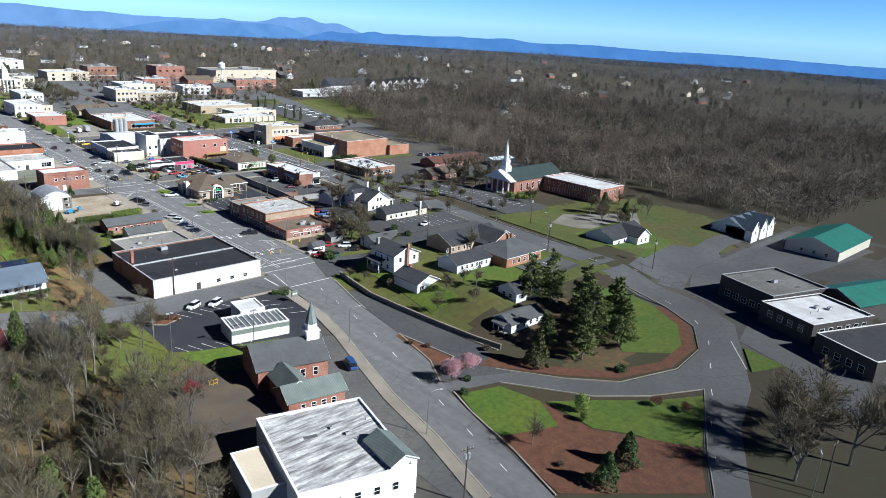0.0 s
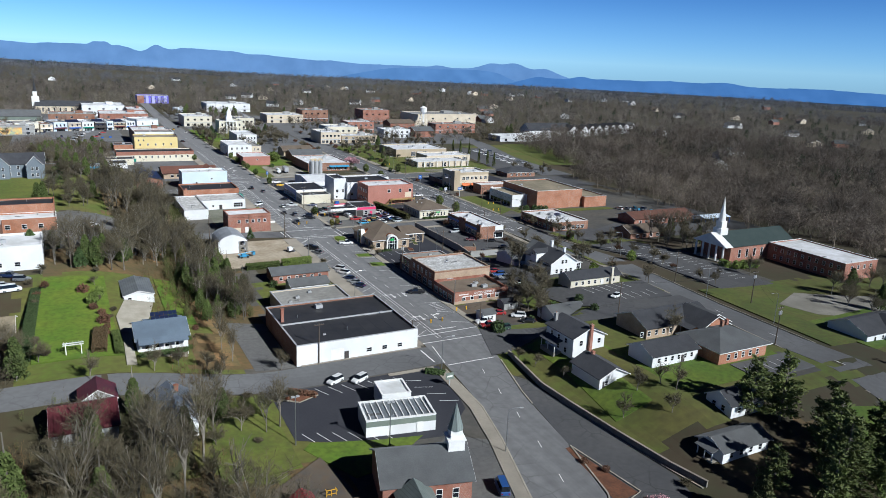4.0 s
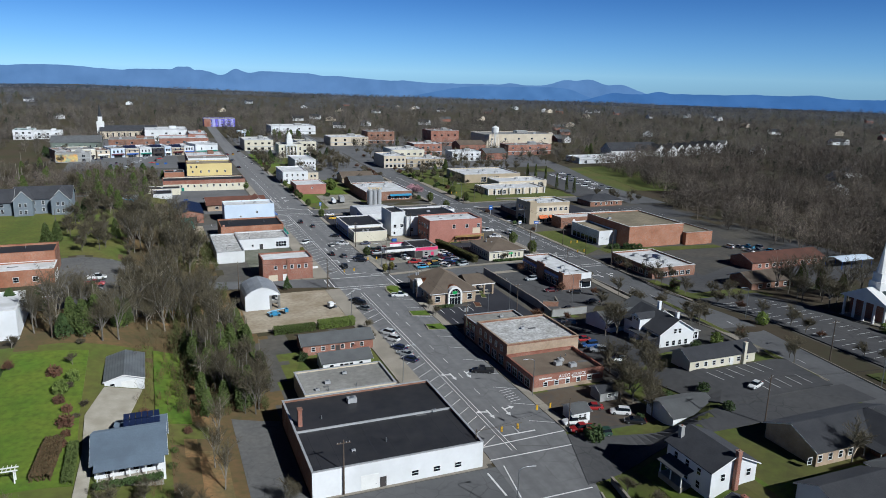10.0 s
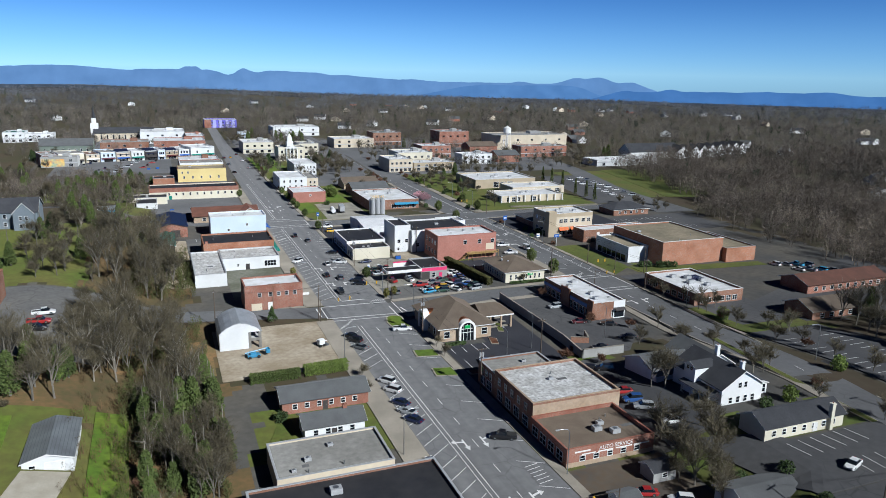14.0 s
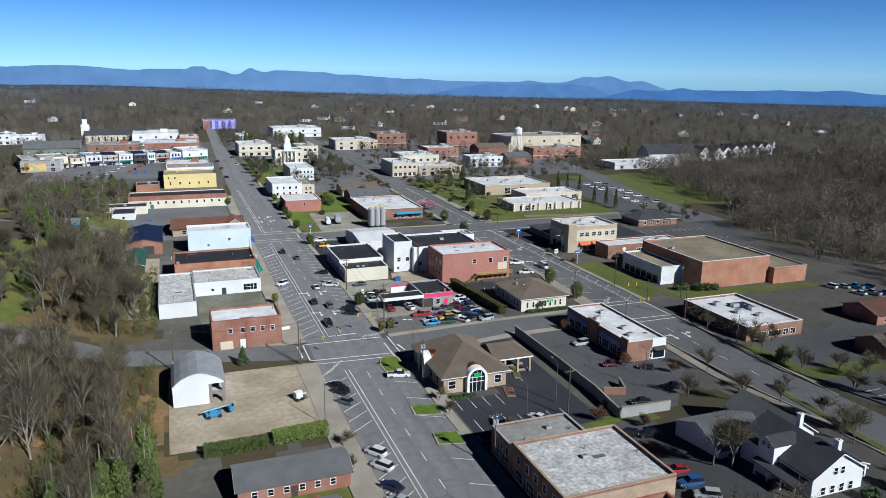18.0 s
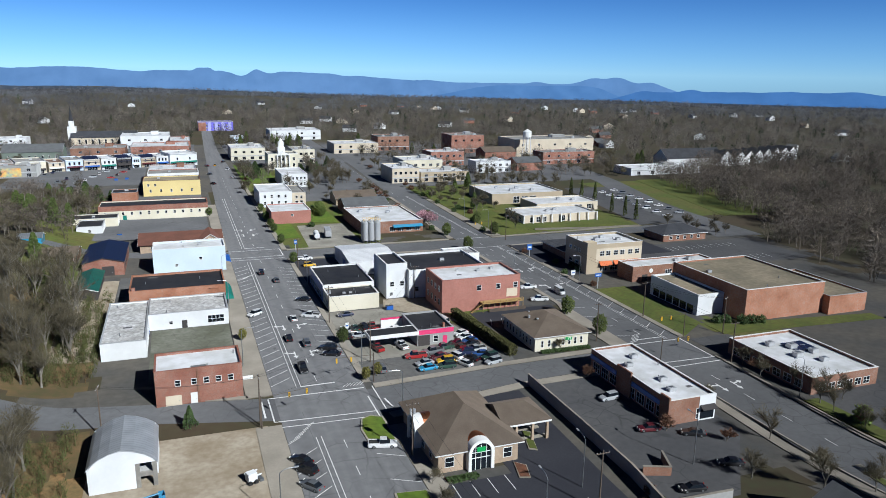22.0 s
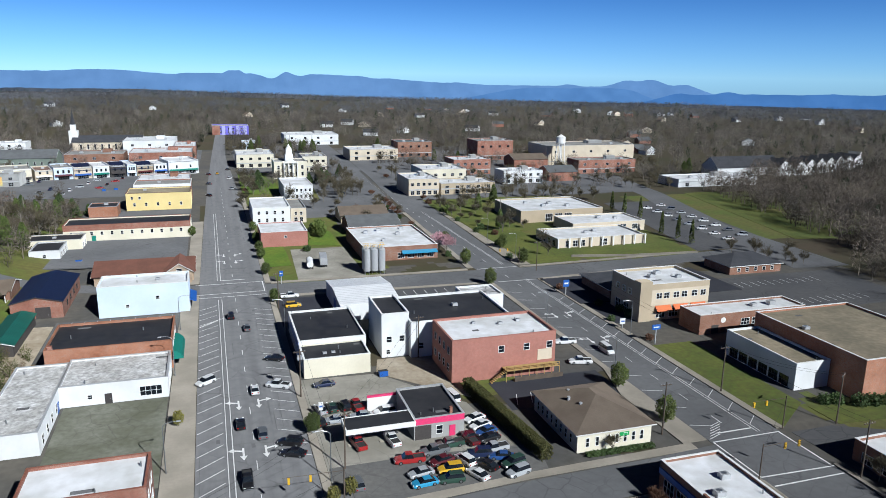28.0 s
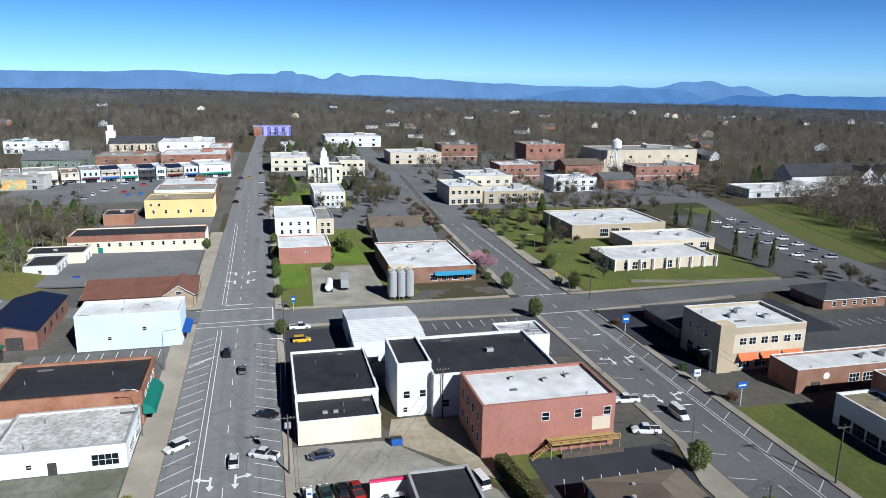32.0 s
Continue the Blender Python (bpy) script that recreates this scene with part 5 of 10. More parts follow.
# open bay drawn as a dark door; its shade is in the colour
gabled("brick_garage", "brick garage with a navy metal roof and an open bay", -58, -45, 270, 299, 4.8, 1.6, "y", "brick_red", "metal_blue", 0.3, doors=[("S", -50, 3.6, 3.2, "dark_wall")], wins=[("E", 274, 296, 4, 2.4, 1.4, 1.4)], cat="garage", trim="dark_wall")
gabled("restaurant", "low restaurant with a rust-brown shingle roof", -41, -11, 299, 319, 3.4, 2.6, "x", "brick_tan", "shingle_red", 0.8, wins=[("S", -38, -14, 7, 1.7, 1.6, 1.4)])
gabled("entrance_gable", "cross gable with a small arched window over the entrance", -19, -11.5, 296, 309, 4.2, 2.8, "y", "brick_tan", "shingle_red", 0.6, wins=[("S", -17, -13.5, 1, 4.6, 1.6, 0.9)], cat="building")
gabled("bungalow", "small brick bungalow with a white porch", -78, -61, 284, 296, 3.2, 1.8, "x", "brick_brown", "shingle_brown", wins=[("S", -76, -68, 3, 1.6, 1.0, 1.2)], porch=("S", -67, -61.5, 3, 3.0, "shingle_brown"))
flat_top("long_store", "long cream-painted block with a brick parapet band", -61, -13, 368, 383, 6.2, "cream", "roof_black", 0.5, "brick_red", wins=[("S", -60, -15, 12, 3.2, 0.9, 1.3)], doors=[("S", -50, 1.4, 2.2, "awn_green")], face=[("S", "brick_red", 4.4, 6.7)])
flat_top("service_bays", "low white service building with open bays", -67, -57, 337, 352, 3.4, "white", "roof_black", 0.3, wins=[("E", 338, 351, 3, 1.5, 2.8, 2.4), ("S", -64, -60, 1, 1.7, 1.0, 1.0)])
flat_top("service_bays", "taller cream service bays with a dark roof", -71, -52, 352.1, 363, 4.2, "cream", "roof_black", 0.3, wins=[("E", 353, 362, 2, 1.5, 2.6, 2.4)], units=[(-62, 357, 0.7)])
flat_top("brick_annex", "small square brick annex with a black roof", -59, -46.5, 420, 432, 4.6, "brick_orange", "roof_black", 0.3, units=[(-52, 427, 1.0)])
flat_top("yellow_block", "pale yellow stucco block with a rust-stained flat roof", -44, -14, 434, 453, 8.0, "yellow", "roof_tan", 0.5, "shingle_red", wins=[("S", -43, -16, 5, 3.0, 0.9, 1.5), ("S", -43, -36, 2, 6.2, 0.9, 1.2)], units=[(-36, 446, 0.9)])
flat_top("rear_block", "brick block with a white-painted south wall", -42, -14, 453.1, 472, 9.4, "brick_red", "roof_grey", 0.5, "trim", face=[("S", "white", 7.5, 9.9)], units=[(-30, 462, 0.9)])

# -- between the streets --
bq = flat_top("auto_garage", "two-storey brick commercial block with a stained white roof", 14, 35.3, 61.6, 80, 6.2, "brick_brown", "roof_flaked", 0.5, "brick_tan", wins=[("W", 63, 79, 5, 4.7, 1.1, 1.5), ("W", 62.5, 79, 4, 1.6, 2.4, 2.2)], face=[("S", "brick_tan", 3.0, 6.2)], units=[(24, 72, 0.6)])
flat_top("garage_wing", "lower rear wing with a grey roof and brick walls", 14, 30, 80.1, 89, 5.3, "brick_brown", "roof_grey", 0.4, "coping", wins=[("W", 81, 88, 3, 4.0, 1.1, 1.4), ("W", 81, 88, 2, 1.6, 2.4, 2.0)], units=[(24, 85, 0.6)])
bl = flat_top("auto_workshop", "single-storey red brick workshop with painted lettering", 13.6, 33.5, 47, 61.5, 3.2, "brick_red", "shingle_brown", 0.7, "brick_red", wins=[("S", 15.5, 31, 5, 1.6, 1.1, 1.0), ("W", 48, 61, 4, 1.6, 2.2, 2.0)], units=[(24, 53, 1.0), (27, 51, 1.0), (26, 55, 0.8)], face=[("S", "brick_tan", 0.0, 1.0)])
fc = bpy.data.curves.new("lettering", "FONT")
fc.body, fc.size, fc.extrude, fc.align_x = "AUTO SERVICE", 1.15, 0.02, "CENTER"
fc.materials.append(M["trim"])
tx = new("lettering", fc)
tx.parent = bl
tx.matrix_basis = pose(1.0, -7.33, 2.75, 90, 0, 0)
tagged(tx, "white painted words on red brick")
for k, (u, w) in enumerate(((-8.2, 3.4), (-6.6, 3.0), (-3.0, 3.4), (1.0, 3.8), (5.2, 3.6))):
    part("lettering_bar", boxes((u, -7.3, 2.25 if k else 2.9, u + w, -7.26, 2.5 if k else 3.2)), M["trim"], bl)

bank = gabled("bank", "brick bank with a brown hipped roof and white arches", 14.4, 30, 116, 137, 4.0, 5.0, "y", "brick_tan", "shingle_brown", 0.9, wins=[("S", 15.2, 17.8, 1, 1.9, 1.6, 1.8), ("S", 26.4, 29.4, 1, 1.9, 1.6, 1.8), ("W", 118, 135, 4, 1.9, 1.4, 1.8)], hip=True, z=0.05)
for (ax, ay, sp) in ((0, -10.5, 0), (-7.8, 1.5, -90)):
    arc = [math.pi * k / 14 for k in range(15)]
    outline = [(2.5, 0)] + [(math.cos(a) * 2.5, math.sin(a) * 2.5 + 3.4) for a in arc] + [(-2.5, 0), (-1.9, 0)] + [(math.cos(a) * 1.9, math.sin(a) * 1.9 + 3.4) for a in arc[::-1]] + [(1.9, 0)]
    bm = prism(bmesh.new(), outline, -1.3, 0.6, "y")
    part("entrance_arch", bm, M["trim"], bank, "white arched entrance surround", at=(ax, ay, 0), spin=sp)
    bm = bmesh.new()
    pts = [(math.cos(math.pi * k / 14) * 1.9, math.sin(math.pi * k / 14) * 1.9 + 3.4) for k in range(15)] + [(-1.9, 0), (1.9, 0)]
    prism(bm, pts, -0.9, -0.75, "y")
    part("arch_glazing", bm, M["glass"], bank, at=(ax, ay, 0), spin=sp)
    part("glazing_bar", boxes(*[(u, -0.96, 0, u + 0.1, -0.9, 4.8) for u in (-1.1, -0.05, 1.0)], (-1.9, -0.97, 2.3, 1.9, -0.9, 2.45), (-1.9, -0.97, 3.35, 1.9, -0.9, 3.5)), M["trim"], bank, at=(ax, ay, 0), spin=sp)
    shell = [(math.cos(a) * 2.45, math.sin(a) * 2.45 + 3.4) for a in arc] + [(math.cos(a) * 2.2, math.sin(a) * 2.2 + 3.4) for a in arc[::-1]]
    bm = prism(bmesh.new(), shell, 0.6, 4.6, "y")
    part("barrel_roof", bm, M["copper"], bank, "ribbed copper barrel roof", at=(ax, ay, 0.1), spin=sp)
part("sign_panel", boxes((-0.8, -1.02, 3.5, 0.8, -0.93, 4.4)), M["sign_green"], bank, "green square sign panel", at=(0, -10.5, 0))
pc = thing("drive_canopy", "bank drive-through canopy with a brown hipped roof on columns", "canopy", 33.8, 126, 0.05)
bm = bmesh.new()
v = [bm.verts.new(p) for p in ((-4.6, -5, 4.4), (5.8, -5, 4.4), (5.8, 5, 4.4), (-4.6, 5, 4.4), (-4.6, 0, 6.6), (2.0, 0, 6.6), (-4.6, -5, 4.1), (5.8, -5, 4.1), (5.8, 5, 4.1), (-4.6, 5, 4.1))]
for f in ((0, 1, 5, 4), (1, 2, 5), (2, 3, 4, 5), (0, 6, 7, 1), (1, 7, 8, 2), (2, 8, 9, 3), (6, 9, 8, 7), (0, 4, 3), (0, 3, 9, 6)):
    bm.faces.new([v[i] for i in f])
part("roof", bm, M["shingle_brown"], pc)
part("fascia", ring(-4.6, -5.05, 5.85, 5.05, 3.8, 4.15, 0.25), M["trim"], pc)
for px in (-1.5, 2.0, 5.2):
    for py in (-4.5, 4.5):
        part("column", boxes((px - 0.25, py - 0.25, 0, px + 0.25, py + 0.25, 3.9)), M["brick_tan"], pc)
part("drive_island", boxes((-2.5, -4.0, 0, 5.6, -3.2, 0.3), (-2.5, -0.4, 0, 5.6, 0.4, 0.3), (-2.5, 3.2, 0, 5.6, 4.0, 0.3)), M["kerb"], pc)

shop = flat_top("retail_strip", "brick retail strip with a white roof and blue fascia", 65, 76.4, 118, 148, 5.0, "brick_brown", "roof_white", 0.5, "trim", wins=[("W", 119, 147, 8, 1.7, 2.6, 2.3), ("E", 119, 147, 6, 1.7, 2.4, 2.3), ("S", 71, 76, 1, 1.7, 3.4, 2.2)], units=[(69, 123, 0.9), (70.5, 128, 0.9), (68, 137, 0.9), (72, 141, 0.9)])
for v0, v1 in ((-15.2, -12.2), (-1.8, 3.6)):
    part("brick_pier", boxes((-6.1, v0, -0.5, -5.72, v1, 6.2)), M["brick_brown"], shop)
part("white_panel", boxes((1.6, -15.1, 0, 5.75, -15.03, 5.7)), M["white"], shop, "white rendered shop end")
part("awning", prism(bmesh.new(), [(-15.1, 3.5), (-16.2, 2.9), (-16.2, 2.7), (-15.1, 3.2)], 1.8, 5.5, "x"), M["dark_wall"], shop, "dark canvas awning")
part("shop_window", boxes((2.0, -15.16, 0.4, 5.4, -15.1, 2.5)), M["glass"], shop)
part("fascia_band", boxes((-5.95, 4, 3.3, -5.72, 14.9, 4.3)), M["sign_blue"], shop)
part("fascia_band", boxes((-5.95, -12, 3.3, -5.72, -2, 4.3)), M["sign_blue"], shop)
tan = gabled("tan_office", "cream office with a brown hipped roof and green sign", 57.4, 73, 162.5, 181, 4.0, 3.4, "y", "cream", "shingle_brown", 0.7, wins=[("S", 58.5, 62.5, 2, 1.9, 0.6, 1.7), ("S", 63, 71.8, 5, 1.9, 0.6, 1.7), ("W", 164, 180, 8, 1.9, 0.7, 1.7)], hip=True)
part("sign_panel", boxes((1.0, -9.3, 2.2, 3.0, -9.26, 3.0)), M["sign_green"], tan)
for vx, vy in ((-3, 4), (-4.5, 1), (-3.5, -2)):
    part("roof_vent", tube(bmesh.new(), (vx, vy, 5.2), (vx, vy, 6.3), 0.3, 0.35, 8), M["coping"], tan)
pk = flat_top("pink_store", "two-storey faded pink brick building with a grey roof", 45, 70.3, 198, 213, 9.6, "brick_pink", "roof_white", 0.5, "brick_pink", wins=[("S", 55.5, 58, 1, 7.0, 1.3, 1.5), ("S", 61.5, 64.5, 1, 7.0, 1.3, 1.5), ("S", 67.5, 70, 1, 7.0, 1.3, 1.5), ("W", 199, 212, 4, 7.0, 1.2, 1.6), ("W", 199, 212, 4, 3.0, 1.2, 1.6), ("E", 199, 212, 4, 6.4, 1.2, 1.8)], doors=[("S", 57.6, 1.1, 2.2, "dark_wall")], units=[(60, 207, 0.6), (65, 208, 0.6), (54, 209, 0.5)])
part("patched_panel", boxes((8.2, -7.56, 3.4, 11.8, -7.5, 6.0)), M["beige"], pk, "patched beige render panel")
deck = thing("wooden_deck", "yellow lumber stair and deck against the brick wall", "deck", 62, 196.4)
part("deck_floor", boxes((-5, -1.2, 2.6, 8.2, 1.4, 2.75)), M["wood"], deck)
for k in range(8):
    part("baluster_post", boxes((-5 + k * 1.88, -1.2, 0, -4.88 + k * 1.88, -1.08, 3.7)), M["wood"], deck)
part("handrail", boxes((-5, -1.22, 3.6, 8.2, -1.08, 3.72), (-5, -1.2, 3.15, 8.2, -1.1, 3.22)), M["wood"], deck)
for k in range(9):
    part("stair_tread", boxes((-5.3 - k * 0.4, -1.1, 2.4 - k * 0.28, -4.9 - k * 0.4, 0.1, 2.46 - k * 0.28)), M["wood"], deck)
part("board_fence", boxes((-3, -1.5, 0, 9, -1.42, 1.1)), M["wood_pole"], deck)
ws = flat_top("white_factory", "tall white painted brick building with a black roof", 40.2, 66, 215, 236, 8.6, "white", "roof_black", 0.5, "trim", wins=[("S", 46, 48, 1, 3.0, 1.2, 1.4), ("S", 41.5, 44, 1, 3.0, 1.2, 1.4), ("E", 217, 234, 4, 5.5, 1.2, 1.6)], units=[(55, 226, 0.8)])
flat_top("stair_tower", "white painted stair tower with a black roof", 33.4, 40.2, 217, 232, 10.6, "white", "roof_black", 0.5, "trim", wins=[("S", 34, 36.5, 1, 4.6, 1.2, 1.4), ("S", 37, 40, 1, 4.6, 1.2, 1.4), ("S", 34, 36, 1, 1.4, 0.8, 1.0)])
flat_top("white_annex", "low white annex with a stained roof", 62, 73, 236.2, 246, 7.0, "white", "roof_dirty", 0.4, "trim", face=[("E", "sign_blue", 5.0, 7.2)])
flat_top("street_shop", "low white shop with a black roof and blue street front", 13.8, 30, 219.2, 242, 5.0, "white", "roof_black", 0.4, "trim", wins=[("W", 221, 241, 5, 1.7, 3.0, 2.2)], face=[("W", "sign_blue", 0.2, 5.2)])
flat_top("shop_front", "cream rendered end shop with a black roof", 13.8, 29, 209.5, 219.1, 4.2, "cream", "roof_black", 0.35, "trim", wins=[("W", 211, 218, 2, 1.7, 2.4, 2.0)], units=[(19, 213, 0.5), (21, 213, 0.5)])
gabled("metal_warehouse", "white metal warehouse with a low-pitched white roof", 28.4, 45.6, 246, 271.5, 4.8, 1.4, "x", "white", "metal_white", 0.15, doors=[("W", 255, 4, 3.6, "sign_blue"), ("S", 40, 1.0, 2.1, "grey_wall")], cat="warehouse")
gar = flat_top("petrol_garage", "old garage with a pink fascia and black roof", 30, 40, 175.4, 189.5, 4.0, "grey_wall", "roof_black", 0.35, "coping", doors=[("S", 37.6, 1.0, 2.2, "pinkred")], wins=[("S", 34, 36, 1, 1.7, 1.2, 1.6)], face=[("S", "pinkred", 3.1, 4.38)])
# bay opening drawn as a dark panel, its inner shade put in the colour
part("open_bay", boxes((-4.8, -7.1, 0, -1.6, -7.05, 2.9)), M["dark_wall"], gar)
part("roof_stack", boxes((2.5, -5.6, 4, 3.1, -5.0, 5.2)), M["brick_red"], gar)
can = thing("forecourt_canopy", "flat black-roofed petrol canopy with a white fascia", "canopy", 23.4, 176.8)
part("roof", boxes((-6.3, -2.4, 4.1, 6.4, 2.4, 4.5)), M["roof_black"], can)
part("fascia", ring(-6.5, -2.6, 6.6, 2.6, 3.6, 4.6, 0.2), M["trim"], can)
for px in (-4.5, 1.5):
    part("column", tube(bmesh.new(), (px, 0, 0), (px, 0, 4.1), 0.2, 0.2, 10), M["grey_wall"], can)
    part("pump_island", boxes((px - 1.2, -0.5, 0, px + 1.2, 0.5, 0.18)), M["kerb"], can)
sg = thing("sign_wall", "white free-standing panel wall with a red cap", "wall", 27, 189.5)
part("panel", boxes((-3, -0.2, 0, 3, 0.2, 3.2)), M["trim"], sg)
part("cap", boxes((-3.05, -0.25, 3.2, 3.05, 0.25, 3.6)), M["pinkred"], sg)
flat_top("brick_store", "plain pink-red brick store end wall with a grey roof", 13.5, 31.6, 340, 360, 5.6, "brick_pink", "roof_white", 0.4, "trim", wins=[("S", 22, 24, 1, 4.0, 0.9, 0.9)])
flat_top("white_store", "two-storey white painted shop block", 13, 29.6, 384, 412, 7.6, "white", "roof_white", 0.4, "trim", wins=[("S", 14, 28, 4, 5.6, 1.0, 1.4), ("S", 14, 28, 4, 2.2, 1.0, 1.6), ("W", 386, 410, 6, 5.4, 1.0, 1.6)])
flat_top("grey_store", "narrow grey shop block", 30, 37, 386, 412, 6.4, "beige", "roof_grey", 0.4, wins=[("S", 31, 36, 2, 4.4, 1.0, 1.4), ("S", 31, 36, 2, 1.6, 1.4, 1.8)])
flat_top("white_office", "white two-storey office block", 33, 48.5, 447, 478, 7.6, "white", "roof_white", 0.4, "trim", wins=[("S", 34, 48, 6, 5.4, 1.0, 1.4), ("S", 34, 48, 6, 2.0, 1.0, 1.4)])
brew = flat_top("brewery", "low brewery with a white roof and blue street front", 48, 76, 308, 345, 4.8, "brick_brown", "roof_white", 0.5, "trim", wins=[("S", 60, 75, 4, 1.7, 2.4, 2.0)], units=[(54, 335, 1.0), (60, 338, 1.0), (66, 330, 1.0), (70, 340, 0.9), (58, 320, 0.8)], face=[("E", "sky_blue", 2.6, 5.2), ("S", "brick_brown", 0.0, 3.0)])
part("awning", prism(bmesh.new(), [(-18.5, 3.6), (-20.6, 2.9), (-20.6, 2.7), (-18.5, 3.2)], 0, 13.5, "x"), M["sky_blue"], brew)
for k in range(6):
    sl = thing("steel_silo", "tall stainless grain silo with a conical top", "silo", 45.6 + (k % 3) * 2.6, 292 + (k // 3) * 2.7, group="brewery silos")
    sl.scale = (0.8, 0.8, 1.0)
    bm = tube(bmesh.new(), (0, 0, 1.2), (0, 0, 8.6), 1.5, 1.5, 20)
    part("tank", bm, M["silo_steel"], sl)
    part("cone_top", tube(bmesh.new(), (0, 0, 8.6), (0, 0, 9.5), 1.5, 0.25, 20), M["silo_steel"], sl)
    for q in range(4):
        part("leg", boxes((math.cos(q * 1.57 + 0.78) * 1.3 - 0.08, math.sin(q * 1.57 + 0.78) * 1.3 - 0.08, 0, math.cos(q * 1.57 + 0.78) * 1.3 + 0.08, math.sin(q * 1.57 + 0.78) * 1.3 + 0.08, 1.3)), M["steel"], sl)
    part("railing", lattice([-1.3, -1.22, -0.04, 0.04, 1.22, 1.3], [9.4, 9.9, 9.96, 10.4, 10.48], lambda i, k: i % 2 == 0 or k % 2, -1.3, -1.24), M["yellow_car"], sl, "yellow safety railing")

# -- right-hand side of the second street --
low = flat_top("motor_store", "low brick store with a broad white roof", 105, 125, 120, 146.5, 3.6, "brick_brown", "roof_white", 0.6, "trim", wins=[("S", 107, 123, 6, 1.5, 1.8, 1.6), ("W", 122, 145, 7, 1.5, 2.2, 1.8)], units=[(112, 140, 1.1), (116, 137, 1.2), (119, 133, 1.1), (113, 132, 1.2), (117, 128, 1.0)])
for i in range(4):
    for j in range(2):
        part("roof_panel", boxes((0.6 + i * 1.7, 2.0 + j * 2.6, 3.62, 1.9 + i * 1.7, 4.2 + j * 2.6, 3.8)), M["dkblue"], low, "dark blue glass roof panel")
flat_top("white_wing", "windowless white-panelled front wing of the hall", 117, 126.4, 173.5, 196.5, 5.9, "white", "roof_tan", 0.45, "trim", wins=[("W", 175, 195, 6, 1.4, 2.6, 2.2)], trim="dark_wall")
flat_top("brick_hall", "large windowless orange brick hall with a gravel roof", 126.5, 156, 164.5, 198, 9.2, "brick_orange", "roof_tan", 0.5, "trim", units=[(130, 185, 0.8)])
flat_top("brick_hall_wing", "lower orange brick wing with a gravel roof", 156.05, 171, 162, 190, 5.4, "brick_orange", "roof_tan", 0.4, "coping")
off = flat_top("stucco_office", "two-storey tan stucco office with orange awnings", 110, 132, 223.3, 240, 10.0, "tan", "roof_white", 0.7, "trim", wins=[("S", 114, 119, 2, 7.2, 1.7, 1.6), ("S", 119.6, 125, 2, 7.2, 1.7, 1.6), ("S", 125.6, 131.4, 2, 7.2, 1.7, 1.6), ("W", 225, 238, 4, 7.2, 1.6, 1.6), ("W", 225, 238, 3, 2.0, 2.4, 2.4), ("S", 114, 131, 4, 2.0, 2.8, 2.4)], units=[(118, 232, 1.0), (122, 235, 1.0), (126, 230, 0.9)], face=[("S", "beige", 4.4, 9.0)])
for k in range(3):
    part("awning", prism(bmesh.new(), [(-8.35, 4.3), (-9.8, 3.1), (-9.8, 2.9), (-8.35, 3.9)], -6.8 + k * 5.9, -1.8 + k * 5.9, "x"), M["orange"], off, "orange fabric awning")
part("corner_tower", boxes((-12.2, -8.8, 0, -8.4, -5.4, 11.6)), M["tan"], off)
flat_top("health_club", "long brick health club with a white roof", 119, 154, 209.5, 218.5, 5.0, "brick_brown", "roof_white", 0.5, "trim", wins=[("S", 132, 150, 5, 2.6, 2.6, 1.8)], doors=[("S", 124, 2.0, 2.3, "dark_wall")], units=[(146, 214, 1.2), (140, 214, 0.9)])
part("sign_disc", tube(bmesh.new(), (-10, -4.56, 3.6), (-10, -4.5, 3.6), 0.8, 0.8, 20), M["trim"], bpy.data.objects["health_club"])
gabled("dark_office", "low dark-roofed office beside the car park", 112, 140, 244, 262, 3.4, 2.6, "x", "brick_brown", "shingle_dark", 0.8, hip=True)
gabled("brick_bungalow", "dark hip-roofed brick bungalow with a white gable", 168, 190, 258, 272, 3.2, 3.0, "x", "brick_brown", "shingle_dark", 0.7, wins=[("S", 170, 188, 5, 1.6, 1.2, 1.3)], hip=True)
lw = flat_top("white_hall", "long low white colonnaded civic building", 127, 167, 310, 330, 3.3, "beige", "roof_white", 0.5, "trim", wins=[("S", 130, 140, 3, 1.6, 2.0, 2.4), ("S", 146, 150, 1, 1.6, 3.0, 2.6), ("W", 311, 329, 4, 1.6, 2.2, 2.4)], units=[(150, 322, 1.0), (145, 320, 1.0)])
for k in range(9):
    part("column", boxes((-20.4 + k * 5.0, -11.2, 0, -19.9 + k * 5.0, -10.7, 4.2)), M["trim"], lw)
flat_top("civic_hall", "large white-roofed civic hall with tan walls", 133, 176, 360, 393, 5.2, "tan", "roof_white", 0.6, "trim", wins=[("S", 145, 160, 3, 2.2, 3.6, 3.4)], units=[(150, 372, 1.2), (156, 378, 1.2), (162, 370, 1.2), (145, 382, 1.0)])
flat_top("civic_wing", "white-roofed link wing of the civic hall", 146, 182, 333, 352, 4.0, "beige", "roof_white", 0.5, "trim", wins=[("S", 150, 180, 5, 2.0, 2.6, 2.2)], units=[(165, 345, 1.1), (172, 342, 1.0)])
gabled("motel_office", "low brown-roofed brick office", 130, 150, 96, 107, 3.2, 2.6, "x", "brick_brown", "shingle_brown", 0.8, wins=[("S", 132, 148, 4, 1.5, 1.6, 1.4)])
gabled("motel_block", "long low brick motel block with a rust roof", 152, 190, 118, 130, 3.4, 2.4, "x", "brick_red", "shingle_red", 0.8, wins=[("S", 154, 188, 9, 1.6, 1.4, 1.4)])
cp = thing("carport", "blue-and-white metal carport on posts", "carport", 198, 112)
bm = bmesh.new()
